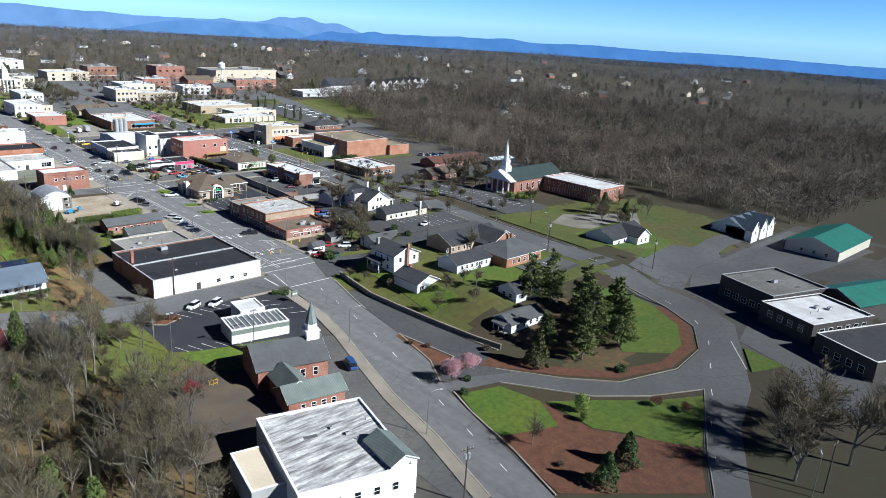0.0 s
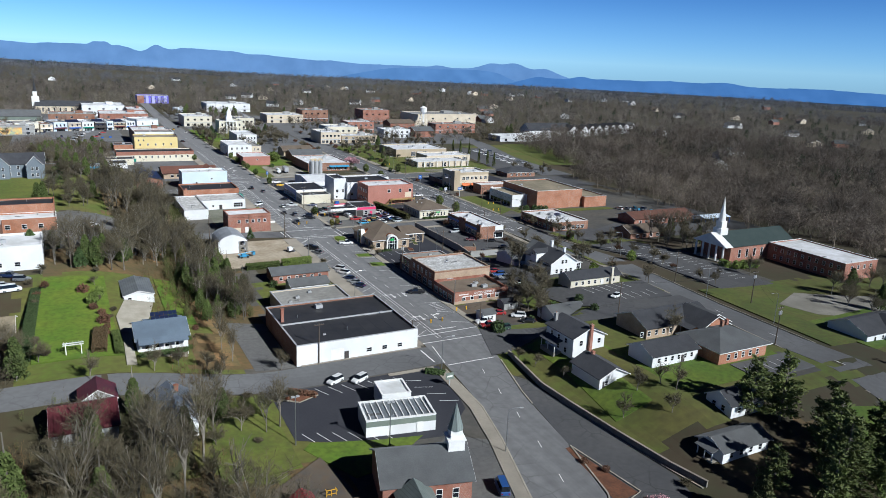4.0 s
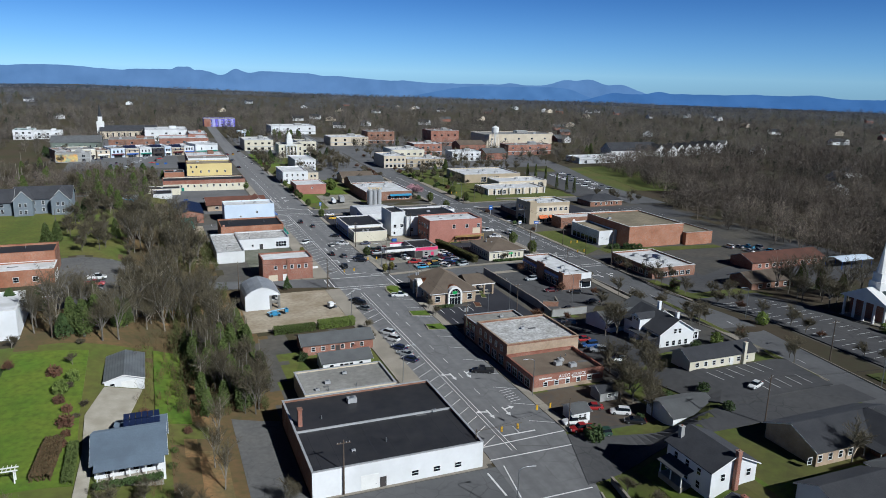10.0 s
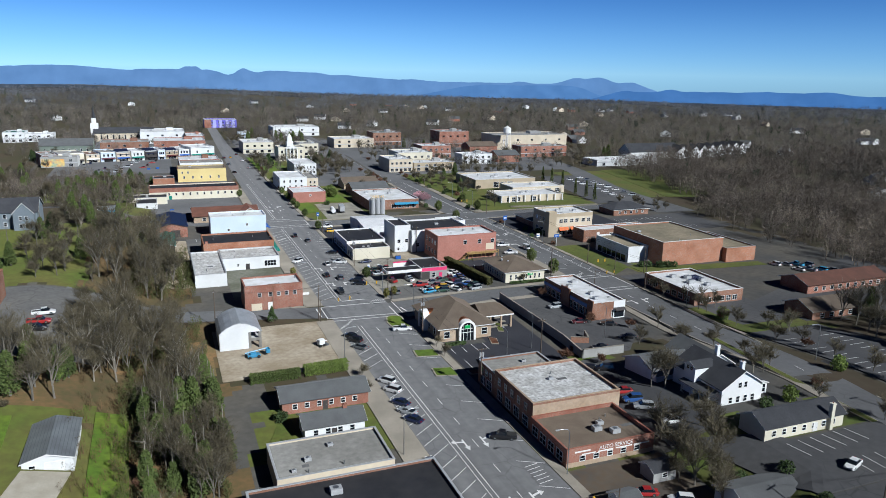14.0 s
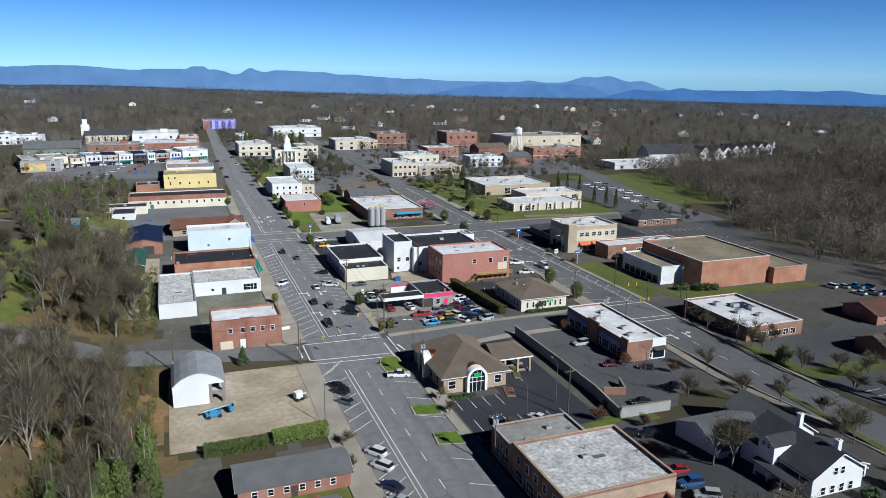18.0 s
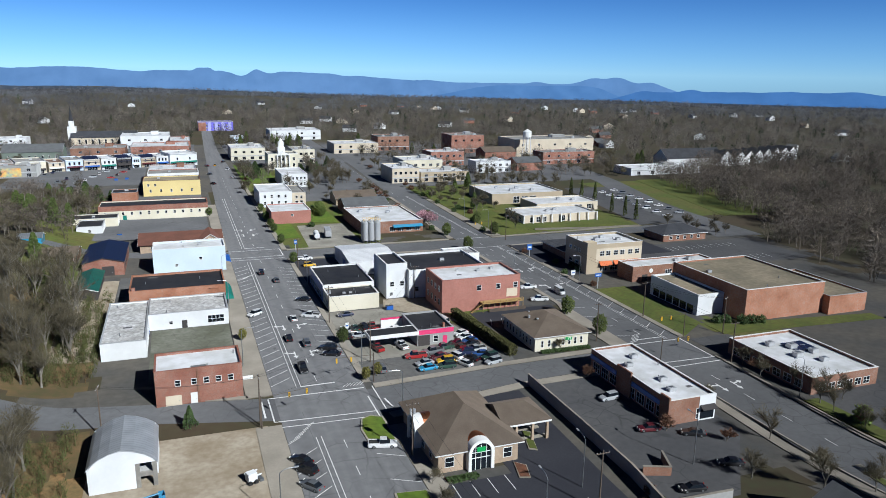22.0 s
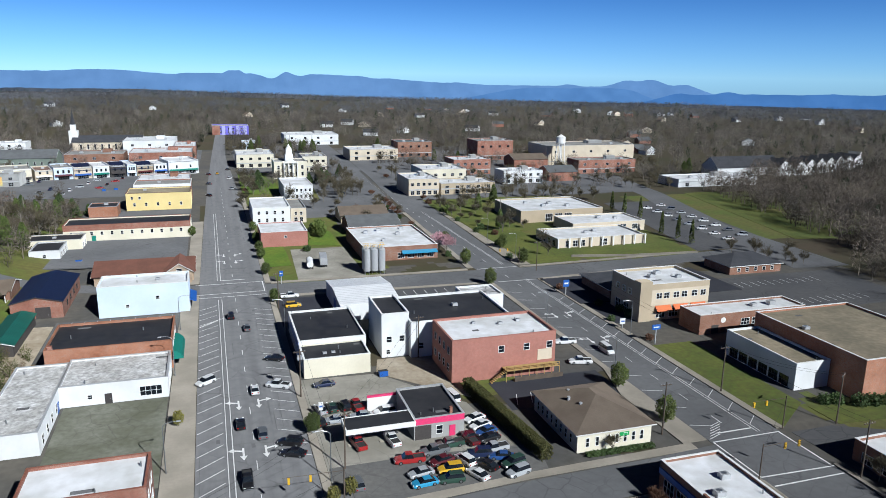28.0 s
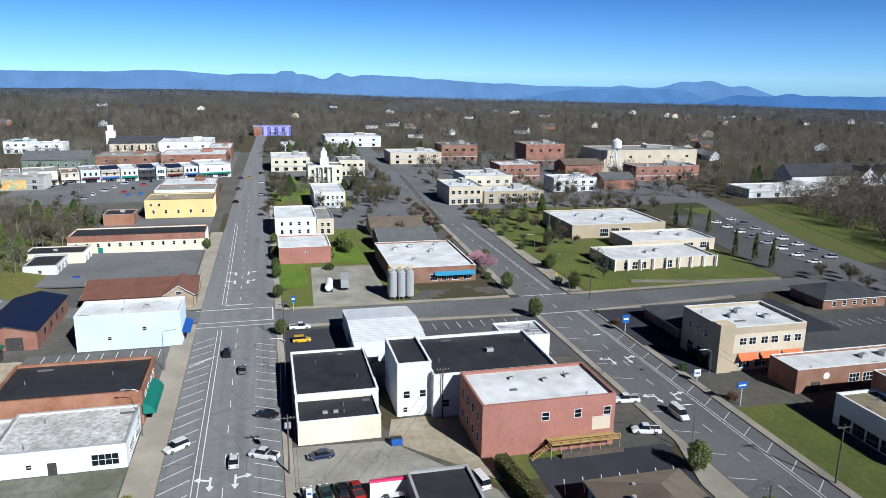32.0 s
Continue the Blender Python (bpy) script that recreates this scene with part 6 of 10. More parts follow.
prism(bm, [(-4, 3.4), (0, 4.4), (4, 3.4), (4, 3.25), (0, 4.25), (-4, 3.25)], -9, 9, "x")
part("roof", bm, M["white_blue"], cp)
for px in (-8.5, -3, 3, 8.5):
    for py in (-3.8, 3.8):
        part("post", boxes((px - 0.08, py - 0.08, 0, px + 0.08, py + 0.08, 3.3)), M["sign_blue"], cp)

# -- houses on the bank --
gabled("white_house", "two-storey white clapboard house with a dark roof", 18, 28, -7.5, 4, 5.6, 2.4, "y", "white", "shingle_dark", wins=[("S", 19, 22, 1, 4.0, 0.9, 1.3), ("S", 25, 27.5, 1, 4.0, 0.9, 1.3), ("W", -6, 3, 3, 4.0, 0.9, 1.3), ("W", -6, 3, 3, 1.5, 0.9, 1.3)], chimney=[(23, -8.0, 8.8, "brick_red"), (20, 3, 8.6, "grey_wall")], porch=("W", -3, 3, 2.4, 2.8, "shingle_dark"))
gabled("white_cottage", "low white cottage with a dark gabled roof", 14.5, 23, -22.5, -12, 3.1, 2.2, "y", "white", "shingle_dark", wins=[("S", 15, 18, 1, 1.6, 0.9, 1.0), ("S", 19, 22.6, 2, 1.6, 0.8, 1.0)], chimney=[(19, -14, 5.8, "brick_red")], doors=[("S", 16, 0.9, 2.0, "dark_wall")])
gabled("white_cottage", "long white cottage with a charcoal roof", 30, 45, -23, -14.5, 3.1, 2.0, "x", "white", "shingle_dark", wins=[("S", 31, 44, 6, 1.7, 0.8, 1.1)], doors=[("S", 40, 0.9, 2.0, "dark_wall")])
gabled("orange_brick_house", "orange brick bungalow with a grey hipped roof", 47, 64, -28, -15, 3.6, 3.2, "x", "brick_orange", "shingle_grey", 1.0, wins=[("S", 49, 62, 5, 1.7, 0.9, 1.4)], hip=True, chimney=[(56, -20, 7.6, "brick_brown"), (60, -18, 6.8, "brick_red")])
gabled("old_house", "rambling brick house with a long grey shingle roof", 42, 66, -8, 4, 3.2, 2.8, "x", "brick_tan", "shingle_dark", 0.6, wins=[("S", 39, 52, 5, 1.6, 0.9, 1.3)])
gabled("brick_gable", "brick and white front gable with three windows", 57, 67, -13, -4, 3.8, 2.8, "y", "brick_orange", "shingle_grey", 0.6, wins=[("S", 58, 66, 3, 1.8, 0.9, 1.4)])
gabled("gable_house", "white two-storey house with a dark roof and front gable", 53, 64, 50.5, 66, 4.6, 3.6, "y", "white", "shingle_dark", 0.5, wins=[("S", 54.5, 62.5, 4, 1.7, 0.9, 1.3), ("S", 57, 60, 2, 4.9, 0.8, 1.2), ("E", 52, 64, 4, 1.7, 0.9, 1.3)], chimney=[(59.2, 52, 9.4, "white"), (60.5, 61, 9.6, "white")], porch=("W", 51.5, 60.5, 2.5, 3.0, "shingle_dark"))
gabled("dormer", "small white dormer with a dark roof", 51.6, 57.0, 57.5, 61, 6.0, 1.1, "x", "white", "shingle_dark", 0.25, wins=[("W", 58.1, 60.4, 2, 5.5, 0.7, 0.8)], cat="dormer", z=terr(58, 54))
gabled("side_porch", "open white side porch with a dark roof", 64.1, 67.5, 52.5, 61, 2.7, 0.7, "y", "white", "shingle_dark", 0.3, cat="porch", z=terr(58, 54), wins=[("S", 64.4, 67.2, 1, 1.4, 2.4, 1.8), ("E", 53, 60, 2, 1.4, 2.4, 1.8)])
gabled("long_cottage", "long cream cottage with a grey roof and chimney", 50, 70.5, 35.4, 42, 3.1, 2.0, "x", "cream", "shingle_dark", wins=[("S", 51, 69, 7, 1.6, 0.9, 1.1)], chimney=[(66.5, 35.0, 5.8, "cream")], doors=[("S", 63, 0.9, 2.0, "trim")])
gabled("l_house", "white house with a steep gable and grey roof", 49, 61, 67, 79, 3.4, 2.6, "x", "white", "shingle_grey", wins=[("S", 50, 60, 3, 1.6, 0.9, 1.2)])
gabled("l_house_wing", "white gable-ended wing of the house", 62, 70.5, 66, 80, 3.8, 3.0, "y", "white", "shingle_grey", wins=[("S", 63, 70, 2, 1.7, 0.9, 1.2)])
gabled("grey_bungalow", "grey bungalow half hidden by shrubs", 33, 45, 20, 29, 3.0, 2.0, "x", "white", "shingle_grey", wins=[("S", 38, 44, 2, 1.6, 0.9, 1.0)])
gabled("tool_shed", "weathered grey tool shed with a sagging roof", 26, 31, 37, 41, 2.4, 0.9, "x", "grey_wall", "shingle_dark", 0.3, wins=[("S", 27, 30, 1, 1.4, 1.0, 0.8)], cat="shed")
gabled("tool_shed", "small white tool shed with a grey roof", 14.4, 18.6, 30, 34.4, 2.5, 1.0, "x", "white", "shingle_grey", 0.3, wins=[("S", 15.4, 18, 2, 1.4, 0.6, 0.7)], cat="shed")
gabled("white_bungalow", "white cottage with a grey cross-gabled roof", 102, 124, -31, -19, 3.2, 2.8, "x", "white", "shingle_dark", wins=[("S", 104, 122, 5, 1.6, 0.9, 1.2)])
gabled("front_gable", "white front gable of the cottage", 112, 120, -35, -26, 3.4, 2.8, "y", "white", "shingle_dark", wins=[("S", 113, 119, 2, 1.7, 0.9, 1.2)])
gabled("gabled_villa", "white many-gabled villa with blue-grey shingles", 164, 186, -52, -38, 4.2, 3.6, "x", "white", "shingle_blue", wins=[("S", 166, 184, 5, 1.7, 0.9, 1.3)])
for gxx in (167, 175, 182):
    gabled("villa_gable", "steep white front gable of the villa", gxx - 3, gxx + 3, -55, -44, 5.0, 3.6, "y", "white", "shingle_blue", 0.3, wins=[("S", gxx - 1, gxx + 1, 1, 3.8, 0.9, 1.3)])
gabled("green_barn", "long building with a faded green metal roof", 170, 206, -86, -66, 4.2, 3.4, "x", "cream", "metal_green", 0.5, wins=[("W", -84, -70, 3, 1.7, 1.0, 1.2)])

# -- hill on the west --
gz_ = terr(-74, 34) + 0.7
gh = gabled("blue_cottage", "cottage with a blue-grey shingle roof and white porch", -80, -68.6, 32, 44, 3.4, 2.6, "x", "white", "shingle_blue", 0.6, wins=[("S", -79, -70, 4, 1.7, 0.9, 1.3)], porch=("S", -79.6, -69, 2.2, 3.1, "shingle_blue"), z=gz_)
gabled("cottage_wing", "rear wing of the cottage with solar panels", -77, -68, 44, 52, 3.2, 1.4, "x", "white", "shingle_blue", 0.3)
for i in range(6):
    for j in range(2):
        pv = tagged(new("solar_panel", bpy.data.meshes.get("solar_panel") or mesh_of(boxes((-0.5, -0.8, 0, 0.5, 0.8, 0.05)), "solar_panel", M["dkblue"])), "dark blue solar panel on the shingle roof", "solar panel", "roof solar panels")
        pv.matrix_basis = pose(-75.0 + i * 1.08, 45.2 + j * 1.68, terr(-77, 44) + 3.73 + j * 0.55, 18, 0, 0)
gabled("garage", "metal-roofed white garage at the end of the drive", -80, -72, 70, 85, 2.9, 1.2, "y", "white", "metal_grey", 0.3, doors=[("S", -75, 3.0, 2.3, "trim")], wins=[("S", -79.4, -77.5, 1, 1.6, 0.9, 1.0)], cat="garage")
gabled("tan_house", "brown brick house with a tan roof", -122, -105.5, 41, 54, 3.4, 2.6, "x", "brick_brown", "roof_tan", wins=[("S", -120, -108, 4, 1.6, 1.0, 1.2)])
gabled("old_grey_house", "old grey house with a rust-brown roof among the trees", -98, -87, -8, 4, 3.2, 2.6, "x", "grey_wall", "metal_maroon", 0.4)
gabled("house_wing", "rust-roofed wing of the old house", -93, -86.6, 2, 8, 3.2, 2.2, "y", "grey_wall", "metal_maroon", 0.4)
gabled("grey_cottage", "white cottage with a pale grey metal roof", -80, -73, -9, 6, 3.2, 2.6, "y", "white", "metal_grey", 0.4, wins=[("S", -79, -74, 2, 1.7, 0.9, 1.2)], chimney=[(-75.5, 2, 6.2, "brick_red")])
flat_top("white_plant", "white block industrial building", -120, -99.6, 97, 114, 7.0, "white", "roof_white", 0.4, "trim", wins=[("S", -118, -104, 3, 2.0, 1.4, 1.2)], units=[(-110, 104, 1.0)])
flat_top("brick_plant", "orange brick plant with a dark roof", -140, -96, 148, 160, 7.2, "brick_orange", "roof_black", 0.5, "brick_orange")
flat_top("brick_plant", "lower orange brick wing with a white roof", -140, -95.6, 138, 147.9, 4.4, "brick_orange", "roof_white", 0.4, "trim", wins=[("S", -128, -98, 6, 2.0, 1.4, 1.4), ("E", 139, 147, 3, 1.6, 2.2, 2.4)])
flat_top("brick_range", "lower brown brick range with a dark roof", -140, -112, 118, 138, 5.0, "brick_brown", "roof_black", 0.4, "coping")
gabled("grey_villa", "large slate-blue house with steep dark gables", -122, -100, 254, 270, 6.4, 4.4, "x", "slate_siding", "shingle_dark", 0.5, wins=[("S", -120, -102, 5, 1.8, 1.0, 1.5), ("S", -120, -102, 5, 4.8, 1.0, 1.5)])
for gxx in (-118, -104):
    gabled("villa_gable", "steep slate-blue front gable", gxx - 3.5, gxx + 3.5, 249, 262, 6.6, 4.2, "y", "slate_siding", "shingle_dark", 0.4, wins=[("S", gxx - 2, gxx + 2, 2, 4.8, 0.9, 1.4), ("S", gxx - 2, gxx + 2, 2, 1.8, 0.9, 1.4)])
gabled("villa_wing", "long dark-roofed wing of the slate-blue house", -152, -122.3, 252, 268, 5.6, 4.6, "x", "slate_siding", "shingle_dark", 0.5, wins=[("S", -150, -124, 6, 1.8, 1.0, 1.5), ("S", -150, -124, 6, 4.4, 1.0, 1.4)])
gabled("blue_shed", "small sky-blue shed with a metal roof", -82, -74, 300, 307, 2.8, 1.2, "x", "sky_blue", "metal_grey", 0.3, cat="shed")

gabled("white_cottage", "small white cottage with a dark roof under the pines", 30, 40, -47, -40, 3.0, 2.2, "x", "white", "shingle_dark", 0.4, wins=[("S", 31, 39, 3, 1.6, 0.9, 1.2), ("W", -46, -41, 2, 1.6, 0.9, 1.2)], doors=[("S", 35, 0.9, 2.0, "dark_wall")])
gabled("long_cottage", "low white cottage with a grey roof behind the pines", 18, 31, -56, -49.5, 2.8, 1.8, "x", "white", "shingle_grey", 0.6, wins=[("S", 19, 30, 4, 1.6, 0.9, 1.2)], porch=("W", -55, -51, 2.0, 2.6, "shingle_grey"))

gabled("front_gable", "brick front gable with white trim on the rambling house", 56, 66, -14, -3, 3.4, 3.0, "y", "brick_orange", "shingle_dark", 0.6, wins=[("S", 57.5, 64.5, 2, 1.7, 1.1, 1.5), ("E", -12, -9, 1, 1.7, 0.9, 1.4)], porch=("W", -12, -5, 2.4, 2.8, "shingle_dark"))

# -- barn in the dirt yard --
bn = thing("arched_barn", "white barn with an arched grey metal roof and open stone-piered end", "barn", -37.6, 137.0, 0.05)
prof = [(-5.6, 4.6), (-4.9, 5.5), (-3.6, 6.4), (-1.9, 7.15), (0, 7.6), (1.9, 7.15), (3.6, 6.4), (4.9, 5.5), (5.6, 4.6)]
bm = bmesh.new()
prism(bm, prof + [(u, z - 0.12) for u, z in prof[::-1]], -9.2, 4.2, "y")
part("roof", bm, M["metal_pale"], bn)
part("wall", boxes((-5.4, -9, 0, -5.15, 4, 4.8), (5.15, -5, 0, 5.4, 4, 4.8), (-5.15, 3.75, 0, 5.15, 4, 5.4), (-5.15, -9, 0, 2.0, -8.75, 4.6)), M["white"], bn)
bm = bmesh.new()
prism(bm, [(-5.3, 4.6)] + [(u * 0.95, z - 0.15) for u, z in prof[1:-1]] + [(5.3, 4.6)], -9, -8.8, "y")
part("gable_panel", bm, M["white"], bn)
part("stone_pier", boxes((2.0, -9, 0, 2.7, -8.4, 4.6), (4.7, -9, 0, 5.4, -8.4, 4.6), (2.7, -9, 2.1, 4.7, -8.5, 2.8)), M["stone"], bn)
part("floor_slab", boxes((2.0, -8.6, 2.2, 5.1, 0, 2.45)), M["grey_wall"], bn)

# -- chapel, kiosk and white hall on the south-west --
kz = 0.05
kk = flat_top("drive_kiosk", "small white and green drive-through kiosk", -41.4, -26.6, -19.6, -11, 3.4, "white", "metal_grey", 0.25, "trim", turn=-10, z=kz, face=[("S", "grey_green", 2.2, 3.4)], wins=[("E", -18, -12, 2, 1.6, 1.4, 1.2)], doors=[("S", -30, 1.2, 2.2, "trim")])
for i in range(10):
    part("roof_rib", boxes((-6.4 + i * 1.4, -3.9, 3.4, -6.2 + i * 1.4, 3.9, 3.62)), M["trim"], kk)
flat_top("kiosk_canopy", "flat white drive-through canopy", -34.2, -27.6, -9.6, -2.4, 3.6, "white", "roof_white", 0.2, "trim", turn=-8, z=kz)
ch = gabled("brick_chapel", "small red brick chapel with a grey-green roof", -47.4, -31.6, -44.5, -32, 4.8, 3.6, "x", "brick_red", "shingle_grey", 0.5, wins=[("S", -45, -33, 4, 2.4, 1.0, 1.8), ("N", -45, -33, 4, 2.4, 1.0, 1.8)], turn=-14, z=0.0, cat="chapel")
st = part("steeple_base", boxes((4.6, -1.5, 7.0, 7.6, 1.5, 9.6), (4.4, -1.7, 9.6, 7.8, 1.7, 9.9), (5.0, -1.1, 9.9, 7.2, 1.1, 11.4)), M["trim"], ch)
part("spire", tube(bmesh.new(), (6.1, 0, 11.4), (6.1, 0, 16.4), 1.5, 0.04, 8), M["metal_copper_green"], ch, "slender verdigris spire")
gabled("chapel_annex", "brick chapel annex with a verdigris metal roof", -49, -36.5, -57, -50, 3.6, 2.2, "x", "brick_red", "metal_copper_green", 0.5, wins=[("S", -47, -38, 4, 1.8, 0.9, 1.2)], turn=-10, z=0.0, cat="chapel")
gabled("chapel_link", "cross-gabled link between chapel and annex", -47.5, -41.5, -53, -44, 3.8, 2.4, "y", "brick_red", "metal_copper_green", 0.4, turn=-10, z=0.0, cat="chapel")
flat_top("white_hall_south", "broad white building with a streaked membrane roof", -63.6, -43.2, -88.6, -64, 6.4, "white", "roof_dirty", 0.3, "trim", turn=-15, z=0.0, wins=[("E", -86, -66, 6, 3.6, 1.0, 1.4), ("S", -62, -45, 5, 3.6, 1.0, 1.4)], units=[(-52, -72, 0.4), (-50, -75, 0.5)])
gabled("hall_stair_house", "small blue-grey gabled roof house on the white hall", -50.0, -44.8, -89.6, -80.6, 7.2, 1.5, "y", "white", "metal_copper_green", 0.3, turn=-8, z=0.0, cat="stairwell")
flat_top("hall_lean_to", "lean-to with a dusty pale roof", -69.4, -63.4, -79.5, -67.5, 5.2, "grey_wall", "beige", 0.1, "trim", turn=-12, z=0.0)
rs = thing("red_shelter", "small shelter with a dark red metal roof", "shelter", -61, -37.5)
bm = bmesh.new()
prism(bm, [(-2, 2.6), (0, 3.9), (2, 2.6), (2, 2.45), (0, 3.75), (-2, 2.45)], -1.7, 1.7, "y")
part("roof", bm, M["metal_crimson"], rs)
for px in (-1.7, 1.7):
    for py in (-1.4, 1.4):
        part("post", boxes((px - 0.07, py - 0.07, 0, px + 0.07, py + 0.07, 2.6)), M["wood_pole"], rs)
pl = thing("climbing_frame", "small yellow playground climbing frame", "playground", -55.2, -35)
for px in (-0.9, 0, 0.9):
    part("upright", tube(bmesh.new(), (px, 0, 0), (px, 0, 1.6), 0.05, 0.05, 6), M["yellow_car"], pl)
part("bars", boxes((-0.95, -0.04, 0.7, 0.95, 0.04, 0.8), (-0.95, -0.04, 1.5, 0.95, 0.04, 1.62), (-0.95, -0.6, 1.5, -0.85, 0.6, 1.6), (0.85, -0.6, 1.5, 0.95, 0.6, 1.6)), M["yellow_car"], pl)

# -- dark shops south-east --
flat_top("dark_shop", "dark brick shop with a grey flat roof", 93, 117, -98, -78, 6.4, "dark_wall", "roof_grey", 0.5, "coping", turn=-18, z=0.0, wins=[("W", -96, -80, 5, 2.0, 2.0, 1.8)], units=[(105, -88, 0.9)])
flat_top("dark_shop", "dark brick shop with a bright white roof", 82, 106, -114, -96, 5.6, "dark_wall", "roof_white", 0.5, "trim", turn=-20, z=0.0, wins=[("W", -112, -98, 4, 3.6, 1.6, 1.8), ("S", 84, 104, 6, 3.6, 1.6, 1.8)], units=[(95, -104, 0.8), (98, -106, 0.8)])
flat_top("dark_shop", "long dark brick shop range", 72, 100, -134, -116, 5.0, "dark_wall", "shingle_dark", 0.5, "trim", turn=-22, z=0.0, wins=[("W", -132, -118, 4, 2.0, 1.6, 1.8)])
gabled("green_roof_shop", "shop with a broad green metal roof", 112, 138, -116, -100, 5.0, 3.0, "x", "dark_wall", "metal_green", 0.5, turn=-18, z=0.0)

# -- white-columned church --
c2 = gabled("columned_church", "brick church with a dark green roof and white spire", 136, 172, 46.5, 61.5, 6.6, 4.4, "x", "brick_red", "roof_darkgreen", 0.5, wins=[("S", 139, 156, 4, 3.4, 1.2, 3.2)], cat="church")
part("portico_roof", prism(bmesh.new(), [(-8.6, 6.6), (8.6, 6.6), (0, 11.0), ], -22.0, -18.0, "x"), M["trim"], c2)
part("portico_floor", boxes((-22.0, -7.6, -2, -18.0, 7.6, 0.4)), M["kerb"], c2)
for k in range(5):
    part("column", tube(bmesh.new(), (-21.4, -6.8 + k * 3.4, 0.4), (-21.4, -6.8 + k * 3.4, 6.6), 0.45, 0.38, 12), M["trim"], c2)
part("steeple_base", boxes((-18.6, -2, 8, -14.6, 2, 12.6), (-18.0, -1.5, 12.6, -15.2, 1.5, 15.4)), M["trim"], c2)
part("spire", tube(bmesh.new(), (-16.6, 0, 15.4), (-16.6, 0, 25), 1.4, 0.04, 8), M["trim"], c2, "tall white spire")
flat_top("church_annex", "two-storey brick church annex with a white roof", 157, 176, 13, 46, 6.4, "brick_red", "roof_white", 0.4, "trim", wins=[("W", 14, 44, 10, 4.8, 1.0, 1.5), ("W", 14, 44, 10, 1.8, 1.0, 1.5), ("S", 159, 174, 4, 4.8, 1.0, 1.5)])

# ---- vehicles ----
def loft(stations, mat_name, name):
    """A closed hull through cross-sections (y, half width low, half width belt, z low, z belt, z top, half width top)."""
    bm = bmesh.new()
    rows = []
    for y, wl, wb, zl, zb, zt, wt in stations:
        rows.append([bm.verts.new(p) for p in ((-wl, y, zl), (-wb, y, zb), (-wt, y, zt), (wt, y, zt), (wb, y, zb), (wl, y, zl))])
    for a, b in zip(rows, rows[1:]):
        for i in range(6):
            j = (i + 1) % 6
            bm.faces.new((a[i], a[j], b[j], b[i]))
    bm.faces.new(rows[0])
    bm.faces.new(rows[-1][::-1])
    return mesh_of(bm, name, M[mat_name])


WHEEL = {}


def wheel_meshes():
    if not WHEEL:
        t = tube(bmesh.new(), (-0.11, 0, 0), (0.11, 0, 0), 0.34, 0.34, 14)
        WHEEL["tyre"] = mesh_of(t, "tyre", M["rubber"])
        r = tube(bmesh.new(), (-0.125, 0, 0), (0.125, 0, 0), 0.2, 0.2, 10)
        WHEEL["rim"] = mesh_of(r, "rim", M["steel"])
        WHEEL["lamp"] = mesh_of(boxes((-0.17, -0.04, -0.08, 0.17, 0.04, 0.08)), "headlight", M["lens"])
        WHEEL["tail"] = mesh_of(boxes((-0.13, -0.04, -0.1, 0.13, 0.04, 0.1)), "tail_light", M["redlens"])
    return WHEEL


KINDS = {
    # length, half width, belt z, roof z, glass from, glass to, roof from, roof to (along the length, front is +)
    "sedan": (4.7, 0.9, 0.88, 1.42, -1.75, 1.15, -1.0, 0.35),
    "suv": (4.6, 0.93, 1.02, 1.72, -2.1, 1.15, -1.85, 0.45),
    "pickup": (5.6, 0.96, 1.02, 1.78, -0.55, 1.45, -0.4, 0.8),
    "van": (5.4, 0.98, 1.15, 2.1, -2.55, 1.75, -2.4, 1.2),
}
CAR_MESH = {}
CARS = {}


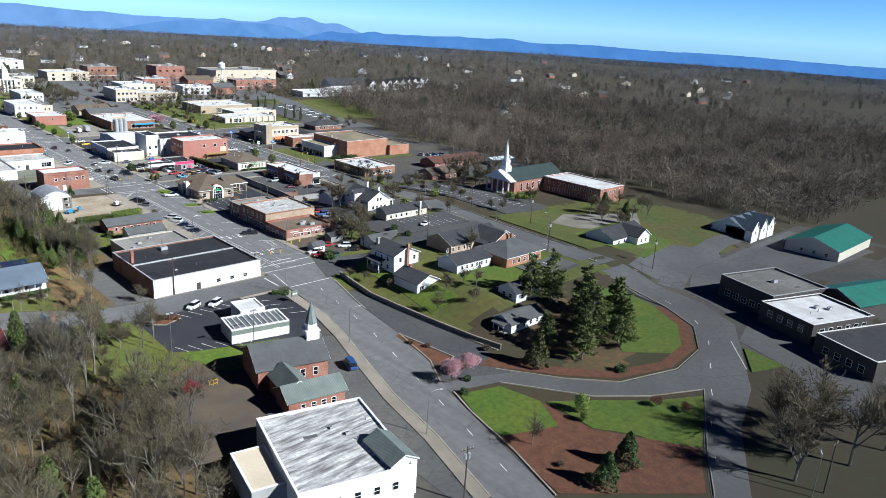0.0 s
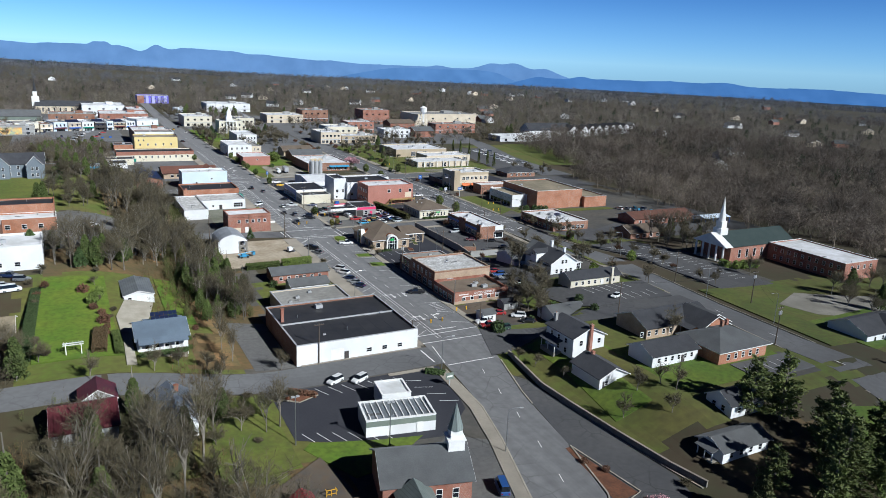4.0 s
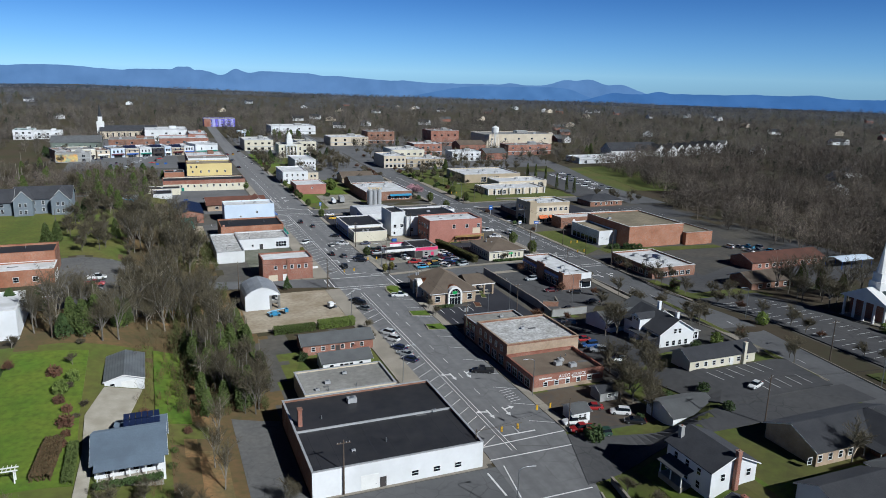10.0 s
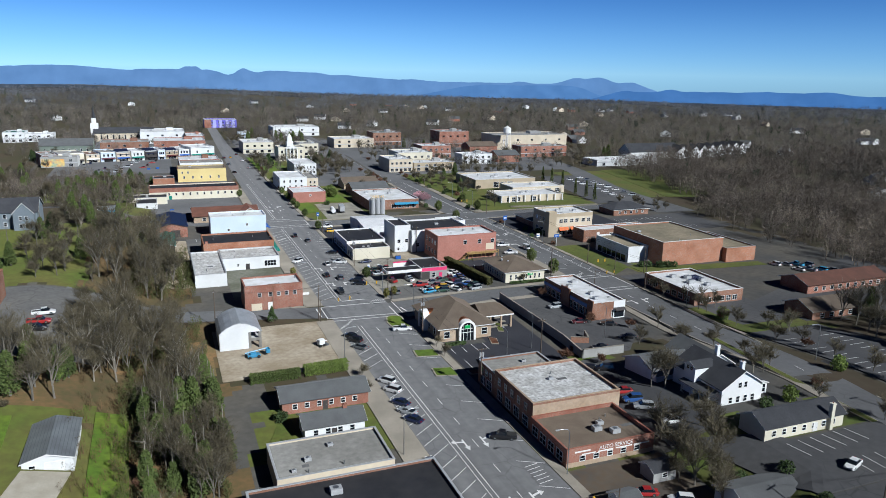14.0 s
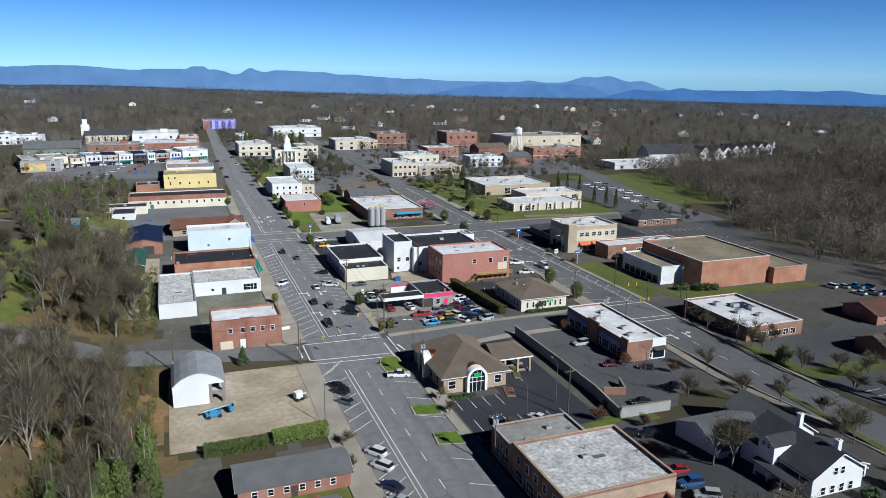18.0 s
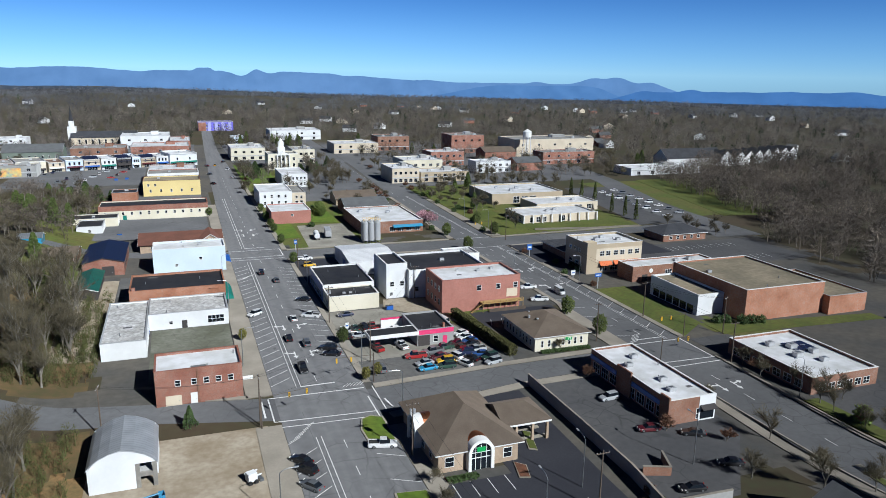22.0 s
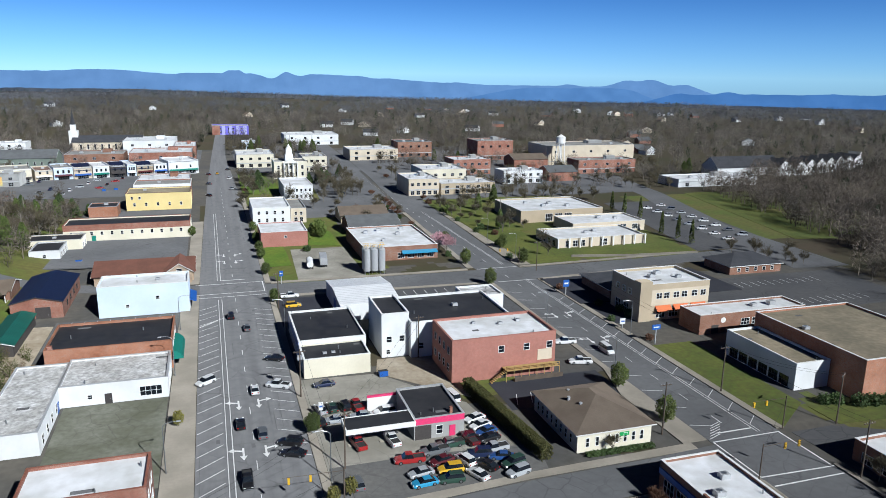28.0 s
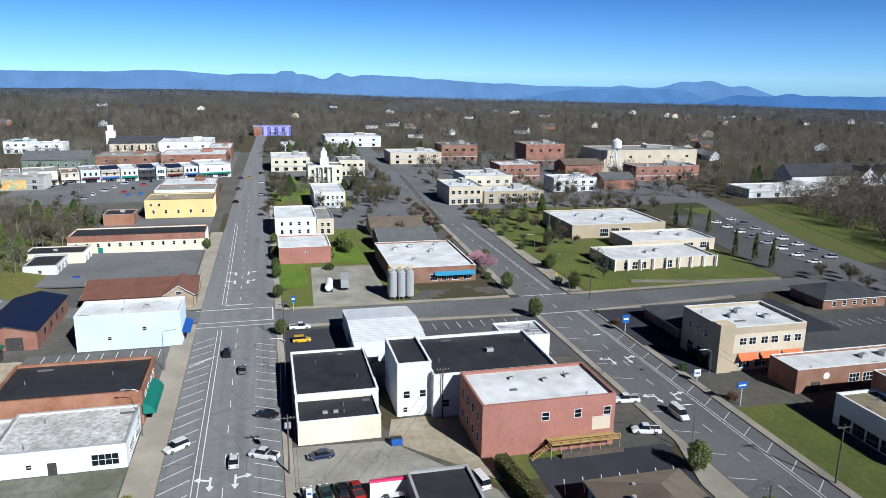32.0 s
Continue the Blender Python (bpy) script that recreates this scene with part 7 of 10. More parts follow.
def vehicle(kind, colour, x, y, heading, note="", lift=0.1):
    """heading: degrees that the front is turned from +y to the left."""
    words = {"white_car": "white", "silver": "silver", "grey_car": "dark grey", "black": "black", "red": "red", "maroon": "maroon", "blue": "blue", "sky_blue": "bright blue", "yellow_car": "yellow", "green_car": "dark green", "dkblue": "navy"}[colour]
    nm = {"sedan": "car", "suv": "suv", "pickup": "pickup_truck", "van": "van"}[kind]
    m = pose(x, y, terr(x, y) + lift, 0, 0, heading)
    key = (kind, colour)
    label = f"{words} {nm.replace('_', ' ')} {note or 'standing on grey asphalt'}"
    if key in CARS:
        ob = copy_thing(CARS[key], m)
        ob["label"] = label
        return ob
    ln, hw, zb, zr, g0, g1, r0, r1 = KINDS[kind]
    h = ln / 2
    e = new(nm)
    e.matrix_basis = m
    tagged(e, label, "car" if kind in ("sedan", "suv") else nm.replace("_", " ").split()[0])
    CARS[key] = e
    hood = zb - 0.12
    st = [(-h, hw * 0.8, hw * 0.84, 0.42, 0.6, zb - 0.18, hw * 0.74), (-h + 0.18, hw * 0.94, hw * 0.97, 0.26, 0.6, zb - 0.04, hw * 0.86), (-h + 0.9, hw, hw, 0.22, 0.62, zb, hw * 0.9), (0, hw, hw, 0.22, 0.62, zb, hw * 0.92), (g1 + 0.05, hw, hw, 0.22, 0.62, zb, hw * 0.9), (h - 0.45, hw * 0.97, hw * 0.98, 0.24, 0.58, hood, hw * 0.84), (h - 0.1, hw * 0.86, hw * 0.9, 0.3, 0.55, hood - 0.12, hw * 0.72), (h, hw * 0.74, hw * 0.78, 0.42, 0.52, hood - 0.22, hw * 0.66)]
    if kind == "pickup":
        st[2] = (-h + 0.6, hw, hw, 0.3, 0.66, zb - 0.02, hw * 0.95)
    part("body", loft(st, colour, "body"), None, e)
    gk = (kind, "glass")
    if gk not in CAR_MESH:
        w0, w1 = hw * 0.86, hw * 0.68
        bm = bmesh.new()
        v = [bm.verts.new(p) for p in ((-w0, g0, zb - 0.02), (w0, g0, zb - 0.02), (w0, g1, zb - 0.02), (-w0, g1, zb - 0.02), (-w1, r0, zr - 0.05), (w1, r0, zr - 0.05), (w1, r1, zr - 0.05), (-w1, r1, zr - 0.05))]
        for f in ((0, 1, 2, 3), (4, 7, 6, 5), (0, 4, 5, 1), (1, 5, 6, 2), (2, 6, 7, 3), (3, 7, 4, 0)):
            bm.faces.new([v[i] for i in f])
        CAR_MESH[gk] = mesh_of(bm, "window_glass", M["glass"])
    part("window_glass", CAR_MESH[gk], None, e)
    w1 = hw * 0.7
    part("roof", boxes((-w1, r0 - 0.03, zr - 0.06, w1, r1 + 0.03, zr)), M[colour], e)
    if kind == "pickup":
        part("bed", ring(-hw * 0.92, -h + 0.1, hw * 0.92, g0 - 0.05, zb - 0.05, zb + 0.12, 0.09), M[colour], e)
        part("bed_liner", boxes((-hw * 0.8, -h + 0.2, zb - 0.01, hw * 0.8, g0 - 0.1, zb + 0.015)), M["rubber"], e)
    wm = wheel_meshes()
    for wx in (-1, 1):
        for wy in (-h * 0.6, h * 0.62):
            t = part("wheel", wm["tyre"], None, e, at=(wx * (hw - 0.1), wy, 0.34))
            part("rim", wm["rim"], None, t)
        part("headlight", wm["lamp"], None, e, at=(wx * hw * 0.62, h - 0.06, 0.68))
        part("tail_light", wm["tail"], None, e, at=(wx * hw * 0.66, -h + 0.03, 0.74))
    part("bumper", boxes((-hw * 0.8, h - 0.08, 0.35, hw * 0.8, h + 0.06, 0.5)), M["grey_car"], e)
    return e


P1 = "parked in an angled street bay"
vehicle("sedan", "dkblue", -7.6, 74.6, 38, P1)
vehicle("sedan", "silver", -7.6, 78.6, 38, P1)
vehicle("sedan", "dkblue", -7.7, 83.2, 38, P1)
vehicle("suv", "white_car", -7.4, 90.2, 38, P1)
vehicle("suv", "white_car", -7.2, 95.4, 38, P1)
vehicle("pickup", "black", 7.4, 61.5, 64, P1)
vehicle("sedan", "grey_car", -7.6, 118.6, 38, P1)
vehicle("suv", "black", -7.6, 124.0, 40, P1)
vehicle("sedan", "black", -7.9, 127.5, 40, P1)
vehicle("pickup", "white_car", 7.6, 128.4, -104, P1)
vehicle("suv", "white_car", -7.4, 212.6, 128, P1)
vehicle("pickup", "white_car", 7.8, 206.6, 60, P1)
vehicle("suv", "black", 7.6, 180.3, 66, P1)
vehicle("sedan", "black", 7.7, 176.2, 66, P1)
vehicle("sedan", "black", 8.3, 222.4, 64, P1)
vehicle("sedan", "dkblue", -10.0, 56.5, 0, "by the kerb")
P2 = "on the main street"
vehicle("sedan", "white_car", 2.7, 205.5, 0, P2)
vehicle("sedan", "black", -0.9, 190.2, 0, P2)
vehicle("suv", "grey_car", 2.9, 185.2, 0, P2)
vehicle("pickup", "black", -0.7, 169.2, 180, P2)
vehicle("suv", "black", -0.6, 256.8, 0, P2)
vehicle("sedan", "grey_car", 3.2, 246.0, 0, P2)
vehicle("sedan", "yellow_car", 0.2, 560, 0, P2)
for k in range(6):
    vehicle("sedan", ("black", "silver", "grey_car", "white_car", "maroon", "black")[k], (-5.5, 7.4)[k % 2], 470 + 22 * k, (30, -30)[k % 2], "parked downtown")
P3 = "in the crowded used-car lot"
vehicle("pickup", "red", 27.2, 168.2, 85, P3)
vehicle("sedan", "silver", 27.9, 163.3, 100, P3)
vehicle("sedan", "sky_blue", 27.7, 160.2, 95, P3)
vehicle("sedan", "maroon", 32.6, 166.2, 105, P3)
vehicle("suv", "yellow_car", 33.2, 163.0, 88, P3)
vehicle("suv", "green_car", 32.4, 160.0, 85, P3)
vehicle("suv", "white_car", 36.6, 165.2, 20, P3)
vehicle("sedan", "white_car", 37.2, 160.2, 25, P3)
vehicle("pickup", "grey_car", 32.4, 169.8, 95, P3)
vehicle("sedan", "blue", 43.4, 164.6, 70, P3)
vehicle("suv", "silver", 44.2, 158.9, 105, P3)
vehicle("suv", "green_car", 44.6, 161.9, 105, P3)
vehicle("pickup", "silver", 43.2, 167.6, 95, P3)
vehicle("pickup", "maroon", 40.2, 172.4, 5, P3)
vehicle("suv", "dkblue", 40.0, 166.6, 80, P3)
vehicle("sedan", "white_car", 43.8, 179.9, 110, P3)
vehicle("sedan", "white_car", 43.9, 176.9, 110, P3)
vehicle("sedan", "blue", 44.1, 174.2, 110, P3)
vehicle("sedan", "black", 43.6, 171.6, 100, P3)
vehicle("sedan", "silver", 14.9, 192.2, 10, P3)
vehicle("sedan", "green_car", 17.3, 192.4, 5, P3)
vehicle("suv", "black", 19.8, 192.4, 8, P3)
vehicle("pickup", "red", 22.2, 192.0, 8, P3)
vehicle("sedan", "silver", 22.4, 187.2, 85, P3)
vehicle("sedan", "silver", 17.0, 186.8, 88, P3)
vehicle("suv", "white_car", 27.2, 187.6, 95, P3)
vehicle("suv", "black", 13.6, 187.0, 20, P3)
vehicle("van", "white_car", 42.4, 190.4, 10, P3)
vehicle("sedan", "dkblue", 17.5, 204.4, 95, "in front of the cream shop")
vehicle("pickup", "red", 19.5, 176.4, 10, "under the petrol canopy")
vehicle("pickup", "white_car", 25.9, 176.0, 8, "under the petrol canopy")
vehicle("suv", "grey_car", 16.7, 163.0, 5, P3)
vehicle("pickup", "green_car", 35.8, 171.4, 95, P3)
vehicle("sedan", "black", 39.8, 162.6, 30, P3)
P4 = "parked in a car park"
vehicle("sedan", "white_car", 29.0, 97.8, 30, P4)
vehicle("sedan", "blue", 20.2, 98.4, 0, P4)
vehicle("suv", "silver", 60.2, 132.4, 95, P4)
vehicle("sedan", "maroon", 60.0, 117.6, 80, P4)
vehicle("sedan", "black", 67.4, 113.2, 60, P4)
vehicle("sedan", "black", 53.5, 96.2, 80, P4)
vehicle("suv", "white_car", -39.3, 8.3, 118, P4, 0.08)
vehicle("suv", "white_car", -33.7, 6.9, 118, P4, 0.08)
vehicle("van", "blue", -26.2, -45.0, -18, "on the chapel apron")
vehicle("sedan", "white_car", 58.0, 22.6, 110, P4, 0.35)
vehicle("suv", "white_car", 27.0, 30.4, 62, P4)
vehicle("sedan", "black", 27.4, 25.6, 62, P4)
vehicle("pickup", "white_car", 14.6, 29.8, 80, P4)
vehicle("pickup", "red", 14.4, 26.4, 80, P4)
vehicle("suv", "green_car", 17.0, 23.2, 82, P4)
vehicle("sedan", "red", 22.4, 34.6, 70, P4)
vehicle("sedan", "red", 41.5, 68.8, 75, P4)
vehicle("suv", "blue", 41.0, 64.4, 80, P4)
vehicle("sedan", "black", 66.2, 101.4, 70, P4)
vehicle("suv", "silver", 41.0, 60.2, 60, P4)
vehicle("sedan", "white_car", 42.0, 52.0, 80, P4)
vehicle("suv", "black", 41.6, 84.0, 60, P4)
vehicle("suv", "black", 45.0, 81.5, 60, P4)
vehicle("pickup", "white_car", 78.6, 200.6, 74, "parked at the kerb")
vehicle("pickup", "white_car", 81.2, 213.6, 80, "parked at the kerb")
vehicle("van", "white_car", 88.4, 205.3, 180, "on the wide street")
vehicle("pickup", "white_car", 17.2, 272.0, -90, P4)
vehicle("suv", "yellow_car", 17.2, 262.2, -90, P4)
vehicle("pickup", "white_car", -84.8, 142.1, -88, P4, 0.35)
vehicle("pickup", "red", -85.0, 135.0, -92, P4, 0.35)
vehicle("suv", "black", -84.8, 130.2, -90, P4, 0.35)
for k, (px, py) in enumerate(((-107.7, 80.7), (-109.7, 84.6), (-105.2, 88.2), (-108.5, 92.0), (-115.5, 90.4))):
    vehicle(("van", "sedan", "suv", "pickup", "sedan")[k], ("white_car", "silver", "grey_car", "dkblue", "black")[k], px, py, -80 - 12 * k, "in the hillside yard", 0.1)
for k in range(16):
    vehicle(("sedan", "suv")[k % 3 == 1], ("white_car", "silver", "white_car", "grey_car", "white_car")[k % 5], 206 + (k % 2) * 11 + k * 0.55, 306 + k * 5.2, 62 + 4 * (k % 3), "in the long row beside the highway")
for k in range(18):
    vehicle(("sedan", "suv", "pickup")[k % 3], ("black", "grey_car", "white_car", "red", "dkblue", "silver")[(k * 5) % 6], -108 + (k * 37) % 57, 490 + (k * 53) % 86, (0, 90)[k % 2], "in the downtown car park")
for k in range(9):
    vehicle(("suv", "sedan", "pickup")[k % 3], ("white_car", "silver", "sky_blue", "grey_car")[k % 4], 172 + (k % 4) * 4.2 + (k // 4) * 3, 152 - (k // 4) * 9 - (k % 4) * 1.5, 12, "behind the brick hall")


# ---- street furniture ----
def lamp_post(x, y, turn, h=9.0, arm=2.4):
    e = thing("street_lamp", "grey steel street lamp with a curved arm", "street lamp", x, y, turn=turn, group="street lamps")
    if "street_lamp_pole" not in bpy.data.meshes:
        mesh_of(tube(bmesh.new(), (0, 0, 0), (0, 0, 9.0), 0.11, 0.07, 8), "street_lamp_pole", M["steel"])
        bm = bmesh.new()
        pts = [(0, 0, 9.0), (0.5, 0, 9.45), (1.3, 0, 9.65), (2.4, 0, 9.7)]
        mesh_of(chain(pts, 0.05, 6), "street_lamp_arm", M["steel"])
        mesh_of(boxes((2.3, -0.14, 9.6, 3.0, 0.14, 9.76)), "street_lamp_head", M["coping"])
    part("pole", bpy.data.meshes["street_lamp_pole"], None, e)
    a = part("arm", bpy.data.meshes["street_lamp_arm"], None, e)
    part("lamp_head", bpy.data.meshes["street_lamp_head"], None, a)


POLES = []


def utility_pole(x, y, turn, h=11.0, box_on=False):
    e = thing("utility_pole", "weathered wooden utility pole with a crossarm", "utility pole", x, y, turn=turn, group="utility poles")
    part("pole", tube(bmesh.new(), (0, 0, -0.5), (0, 0, h), 0.17, 0.11, 8), M["wood_pole"], e)
    c = part("crossarm", boxes((-1.25, -0.06, h - 0.7, 1.25, 0.06, h - 0.55)), M["wood_pole"], e)
    for k in (-1.1, -0.5, 0.5, 1.1):
        part("insulator", tube(bmesh.new(), (k, 0, h - 0.55), (k, 0, h - 0.35), 0.05, 0.04, 6), M["coping"], c)
    if box_on:
        part("transformer", tube(bmesh.new(), (0.32, 0, h - 2.4), (0.32, 0, h - 1.4), 0.25, 0.25, 10), M["coping"], e)
        part("transformer", tube(bmesh.new(), (-0.32, 0, h - 2.4), (-0.32, 0, h - 1.4), 0.25, 0.25, 10), M["coping"], e)
    POLES.append((x, y, terr(x, y) + h - 0.4))


def cable(a, b, sag=1.2, off=0.0):
    bm = bmesh.new()
    pts = []
    for k in range(9):
        f = k / 8
        pts.append((a[0] + (b[0] - a[0]) * f + off, a[1] + (b[1] - a[1]) * f, a[2] + (b[2] - a[2]) * f - sag * 4 * f * (1 - f)))
    tagged(new("power_cable", mesh_of(chain(pts, 0.022), "power_cable", M["rubber"])), "thin black sagging overhead power cable", "cable", "overhead cables")


for x, y, t, b in ((11.9, 123.3, 0, True), (11.9, 200.1, 0, True), (15.8, 169.2, 20, False), (41.9, 217.0 - 2.6, 0, False), (-13.3, 146.2 - 1.8, 90, False), (-42.6, 148.6, 80, False), (12.4, 84.0, 0, True), (104.3, 281, 0, False), (100.9, 177.5, 0, False), (113.6, 158.4, 30, False), (76.8, 164.3, 0, False), (101.2, 141, 0, False), (35.6, 97.1, 0, False), (-40.7, -97.0, -15, True), (46.3, 8.2, 20, False), (97.4, 4.2, 0, True), (73.0, -23.9, 0, True), (90.6, 30.2, 0, False), (12.5, -137.0, 0, False), (96.4, -51.0, 0, True), (-39.4, 20.0, 0, False), (-92.4, 96.0, 0, False), (13.0, 262, 0, False)):
    utility_pole(x, y, t, 11.0, b)
for i, j in ((6, 0), (0, 1), (4, 5), (4, 2), (7, 8), (8, 11), (9, 8), (15, 17), (15, 16), (1, 22), (2, 3), (14, 15)):
    for o in (-1.0, 1.0):
        cable(POLES[i], POLES[j], 1.1, o)
for x, y, t in ((-14.0, 219, 180), (-13.9, 176, 0), (-13.8, 250, 0), (-13.9, 110, 0), (-13.9, 62, 0), (12.8, 165.8, 180), (12.6, 240, 180), (12.6, 45, 180), (-18.6, -34.3, -18), (-31.6, -77.5, -18), (-13.4, 3.5, -10), (82.8, 192, 180), (82.8, 228, 180), (101.4, 215, 180), (24.7, 95.2, 90), (36.6, 104, 90), (15.4, 141, 180), (60, 104, 90), (101.8, 120, 180), (97.6, 66, 180), (88.2, 14, 180), (87.6, -12, 180), (9.5, -136, 60), (104.5, 300, 180), (104.8, 330, 180)):
    lamp_post(x, y, t)
for x, y in ((-39.6, -24.6), (-55.9, -15.7)):
    e = thing("car_park_light", "tall square-headed car park light on a steel pole", "lamp", x, y, group="car park lights")
    part("pole", tube(bmesh.new(), (0, 0, 0), (0, 0, 10.5), 0.12, 0.09, 8), M["steel"], e)
    part("lamp_head", boxes((-0.8, -0.25, 10.4, -0.15, 0.25, 10.65), (0.15, -0.25, 10.4, 0.8, 0.25, 10.65)), M["coping"], e)


def signal(x, y, turn, arm=9.0):
    e = thing("traffic_signal", "dark pole and slim arm with hanging yellow traffic lights", "traffic light", x, y, turn=turn, group="traffic signals")
    part("pole", tube(bmesh.new(), (0, 0, 0), (0, 0, 7.2), 0.13, 0.1, 8), M["wood_pole"], e)
    part("mast_arm", tube(bmesh.new(), (0, 0, 6.7), (arm, 0, 6.9), 0.045, 0.03, 6), M["wood_pole"], e)
    for k in (arm * 0.55, arm * 0.9):
        s = part("signal_head", boxes((k - 0.18, -0.15, 5.7, k + 0.18, 0.15, 6.75)), M["yellow_car"], e)
        for q in range(3):
            part("lens", tube(bmesh.new(), (k, -0.15, 5.9 + q * 0.32), (k, -0.2, 5.9 + q * 0.32), 0.11, 0.11, 8), M["rubber"], s)


signal(-13.2, 142.6, 10, 10.5)
signal(13.6, 157.6, 180, 9.5)
signal(-12.6, 22.4, 0, 10.0)
signal(12.2, 28.4, 180, 9.0)
signal(101.2, 159.5, 180, 8.5)
signal(83.0, 145.0, 0, 8.5)
signal(101.2, 289.2, 180, 8.5)

for a_, b_ in (((-13.2, 142.6, 6.6), (13.6, 157.6, 6.6)), ((-12.6, 22.4, 6.6), (12.2, 28.4, 6.6)), ((83.0, 145.0, 6.6), (101.2, 159.5, 6.6))):
    cable(a_, b_, 0.5)
# signs, walls and hedges
for x, y, col, w, h, top in ((103.8, 207.2, "sign_blue", 2.4, 1.3, 5.2), (100.9, 251.9, "sign_blue", 2.0, 2.2, 5.0), (101.6, 219.6, "trim", 1.6, 1.6, 3.0), (-15.0, -3.6, "grey_green", 2.0, 1.6, 3.4), (14.6, 189.5, "trim", 0.9, 1.6, 3.4), (16.2, 287.6, "sign_blue", 1.2, 1.8, 4.4)):
    e = thing("pylon_sign", "free-standing panel sign on a post", "sign", x, y, group="roadside signs")
    part("post", boxes((-0.12, -0.12, 0, 0.12, 0.12, top - h)), M["coping"], e)
    pn = part("panel", boxes((-w / 2, -0.14, top - h, w / 2, 0.14, top)), M[col], e)
    part("lettering_bar", boxes((-w * 0.35, -0.16, top - h * 0.62, w * 0.35, -0.14, top - h * 0.38)), M["trim" if col != "trim" else "sign_blue"], pn)


def wall_run(name, label, pts, h, t, mat, base=None):
    for (x0, y0), (x1, y1) in zip(pts, pts[1:]):
        ln, a = math.hypot(x1 - x0, y1 - y0), math.degrees(math.atan2(y1 - y0, x1 - x0))
        z = min(terr(x0, y0), terr(x1, y1)) if base is None else base
        e = thing(name, label, "wall", x0, y0, z, a, kind="structure")
        part("wall_body", boxes((0, -t / 2, -1.0, ln, t / 2, h)), M[mat], e)
        part("wall_cap", boxes((-0.05, -t / 2 - 0.06, h, ln + 0.05, t / 2 + 0.06, h + 0.12)), M["concrete"], e)


wall_run("screen_wall", "tall grey block screen wall between car parks", [(46.9, 145.3), (46.9, 121.7), (46.6, 104.3), (45.0, 91.4), (57, 90.8)], 2.6, 0.3, "grey_wall")
wall_run("retaining_wall", "low stone retaining wall along the street", [(8.4, 7.0), (5.2, -12.8), (5.6, -24), (6.6, -38), (8.0, -52), (9.6, -60)], 1.3, 0.4, "stone", 0.0)
wall_run("screen_wall", "brick bin enclosure wall", [(48.8, 103.8), (53.4, 102.0), (55.4, 107.3)], 1.8, 0.3, "brick_brown")
wall_run("low_wall", "low tan concrete wall on the slope", [(126, 296), (150, 291), (178, 289)], 0.7, 0.4, "concrete", 0.0)
pg = thing("pergola", "white wooden garden pergola on the lawn", "pergola", -93.4, 33.0)
for px in (-1.6, 1.6):
    for py in (-0.6, 0.6):
        part("post", boxes((px - 0.09, py - 0.09, 0, px + 0.09, py + 0.09, 2.5)), M["trim"], pg)
for py in (-0.6, 0.6):
    part("beam", boxes((-2.2, py - 0.06, 2.5, 2.2, py + 0.06, 2.7)), M["trim"], pg)
for k in range(7):
    part("slat", boxes((-1.95 + k * 0.62, -1.1, 2.7, -1.87 + k * 0.62, 1.1, 2.84)), M["trim"], pg)
for k, (x, y) in enumerate(((27.9, 306), (33.0, 308))):
    e = thing("trailer", ("white tank trailer" if k == 0 else "pale box trailer") + " parked in the gravel yard", "trailer", x, y, turn=-6)
    if k == 0:
        part("tank", tube(bmesh.new(), (0, -3.6, 1.9), (0, 3.6, 1.9), 1.15, 1.15, 16), M["white"], e)
    else:
        part("box_body", boxes((-1.25, -4.4, 1.1, 1.25, 4.4, 3.7)), M["coping"], e)
    part("chassis", boxes((-0.5, -3.6, 0.7, 0.5, 3.8, 1.0)), M["rubber"], e)
    for wy in (-2.6, -1.5):
        for wx in (-0.95, 0.95):
            part("wheel", tube(bmesh.new(), (wx - 0.12, wy, 0.45), (wx + 0.12, wy, 0.45), 0.45, 0.45, 12), M["rubber"], e)
bl_ = thing("boom_lift", "blue folded boom lift in the dirt yard", "machine", -35.2, 121.4, turn=8)
part("chassis", boxes((-1.6, -0.9, 0.4, 1.6, 0.9, 1.0)), M["lift_blue"], bl_)
part("turret", boxes((-0.9, -0.7, 1.0, 0.6, 0.7, 1.7)), M["lift_blue"], bl_)
part("boom", tube(bmesh.new(), (-2.2, 0, 1.5), (3.4, 0, 2.1), 0.18, 0.14, 6), M["lift_blue"], bl_)
part("basket", ring(3.2, -0.8, 4.2, 0.8, 0.9, 2.0, 0.06), M["lift_blue"], bl_)
for wx in (-1.15, 1.15):
    for wy in (-0.95, 0.95):
        part("wheel", tube(bmesh.new(), (wx, wy - 0.15, 0.42), (wx, wy + 0.15, 0.42), 0.42, 0.42, 12), M["rubber"], bl_)
sk = thing("skid_loader", "small white skid-steer loader in the dirt yard", "machine", -17.2, 123.7, turn=-70)
part("cab", boxes((-0.7, -0.7, 0.5, 0.7, 0.9, 2.0)), M["white"], sk)
part("cab_glass", boxes((-0.6, 0.9, 1.0, 0.6, 0.93, 1.9)), M["glass"], sk)
part("bucket", boxes((-0.9, 1.3, 0.1, 0.9, 2.0, 0.6)), M["grey_car"], sk)
part("lift_arm", boxes((-0.9, -0.8, 1.5, -0.75, 1.6, 1.7), (0.75, -0.8, 1.5, 0.9, 1.6, 1.7)), M["white"], sk)
for wx in (-0.85, 0.85):
    for wy in (-0.5, 0.6):
        part("wheel", tube(bmesh.new(), (wx - 0.15, wy, 0.4), (wx + 0.15, wy, 0.4), 0.4, 0.4, 12), M["rubber"], sk)
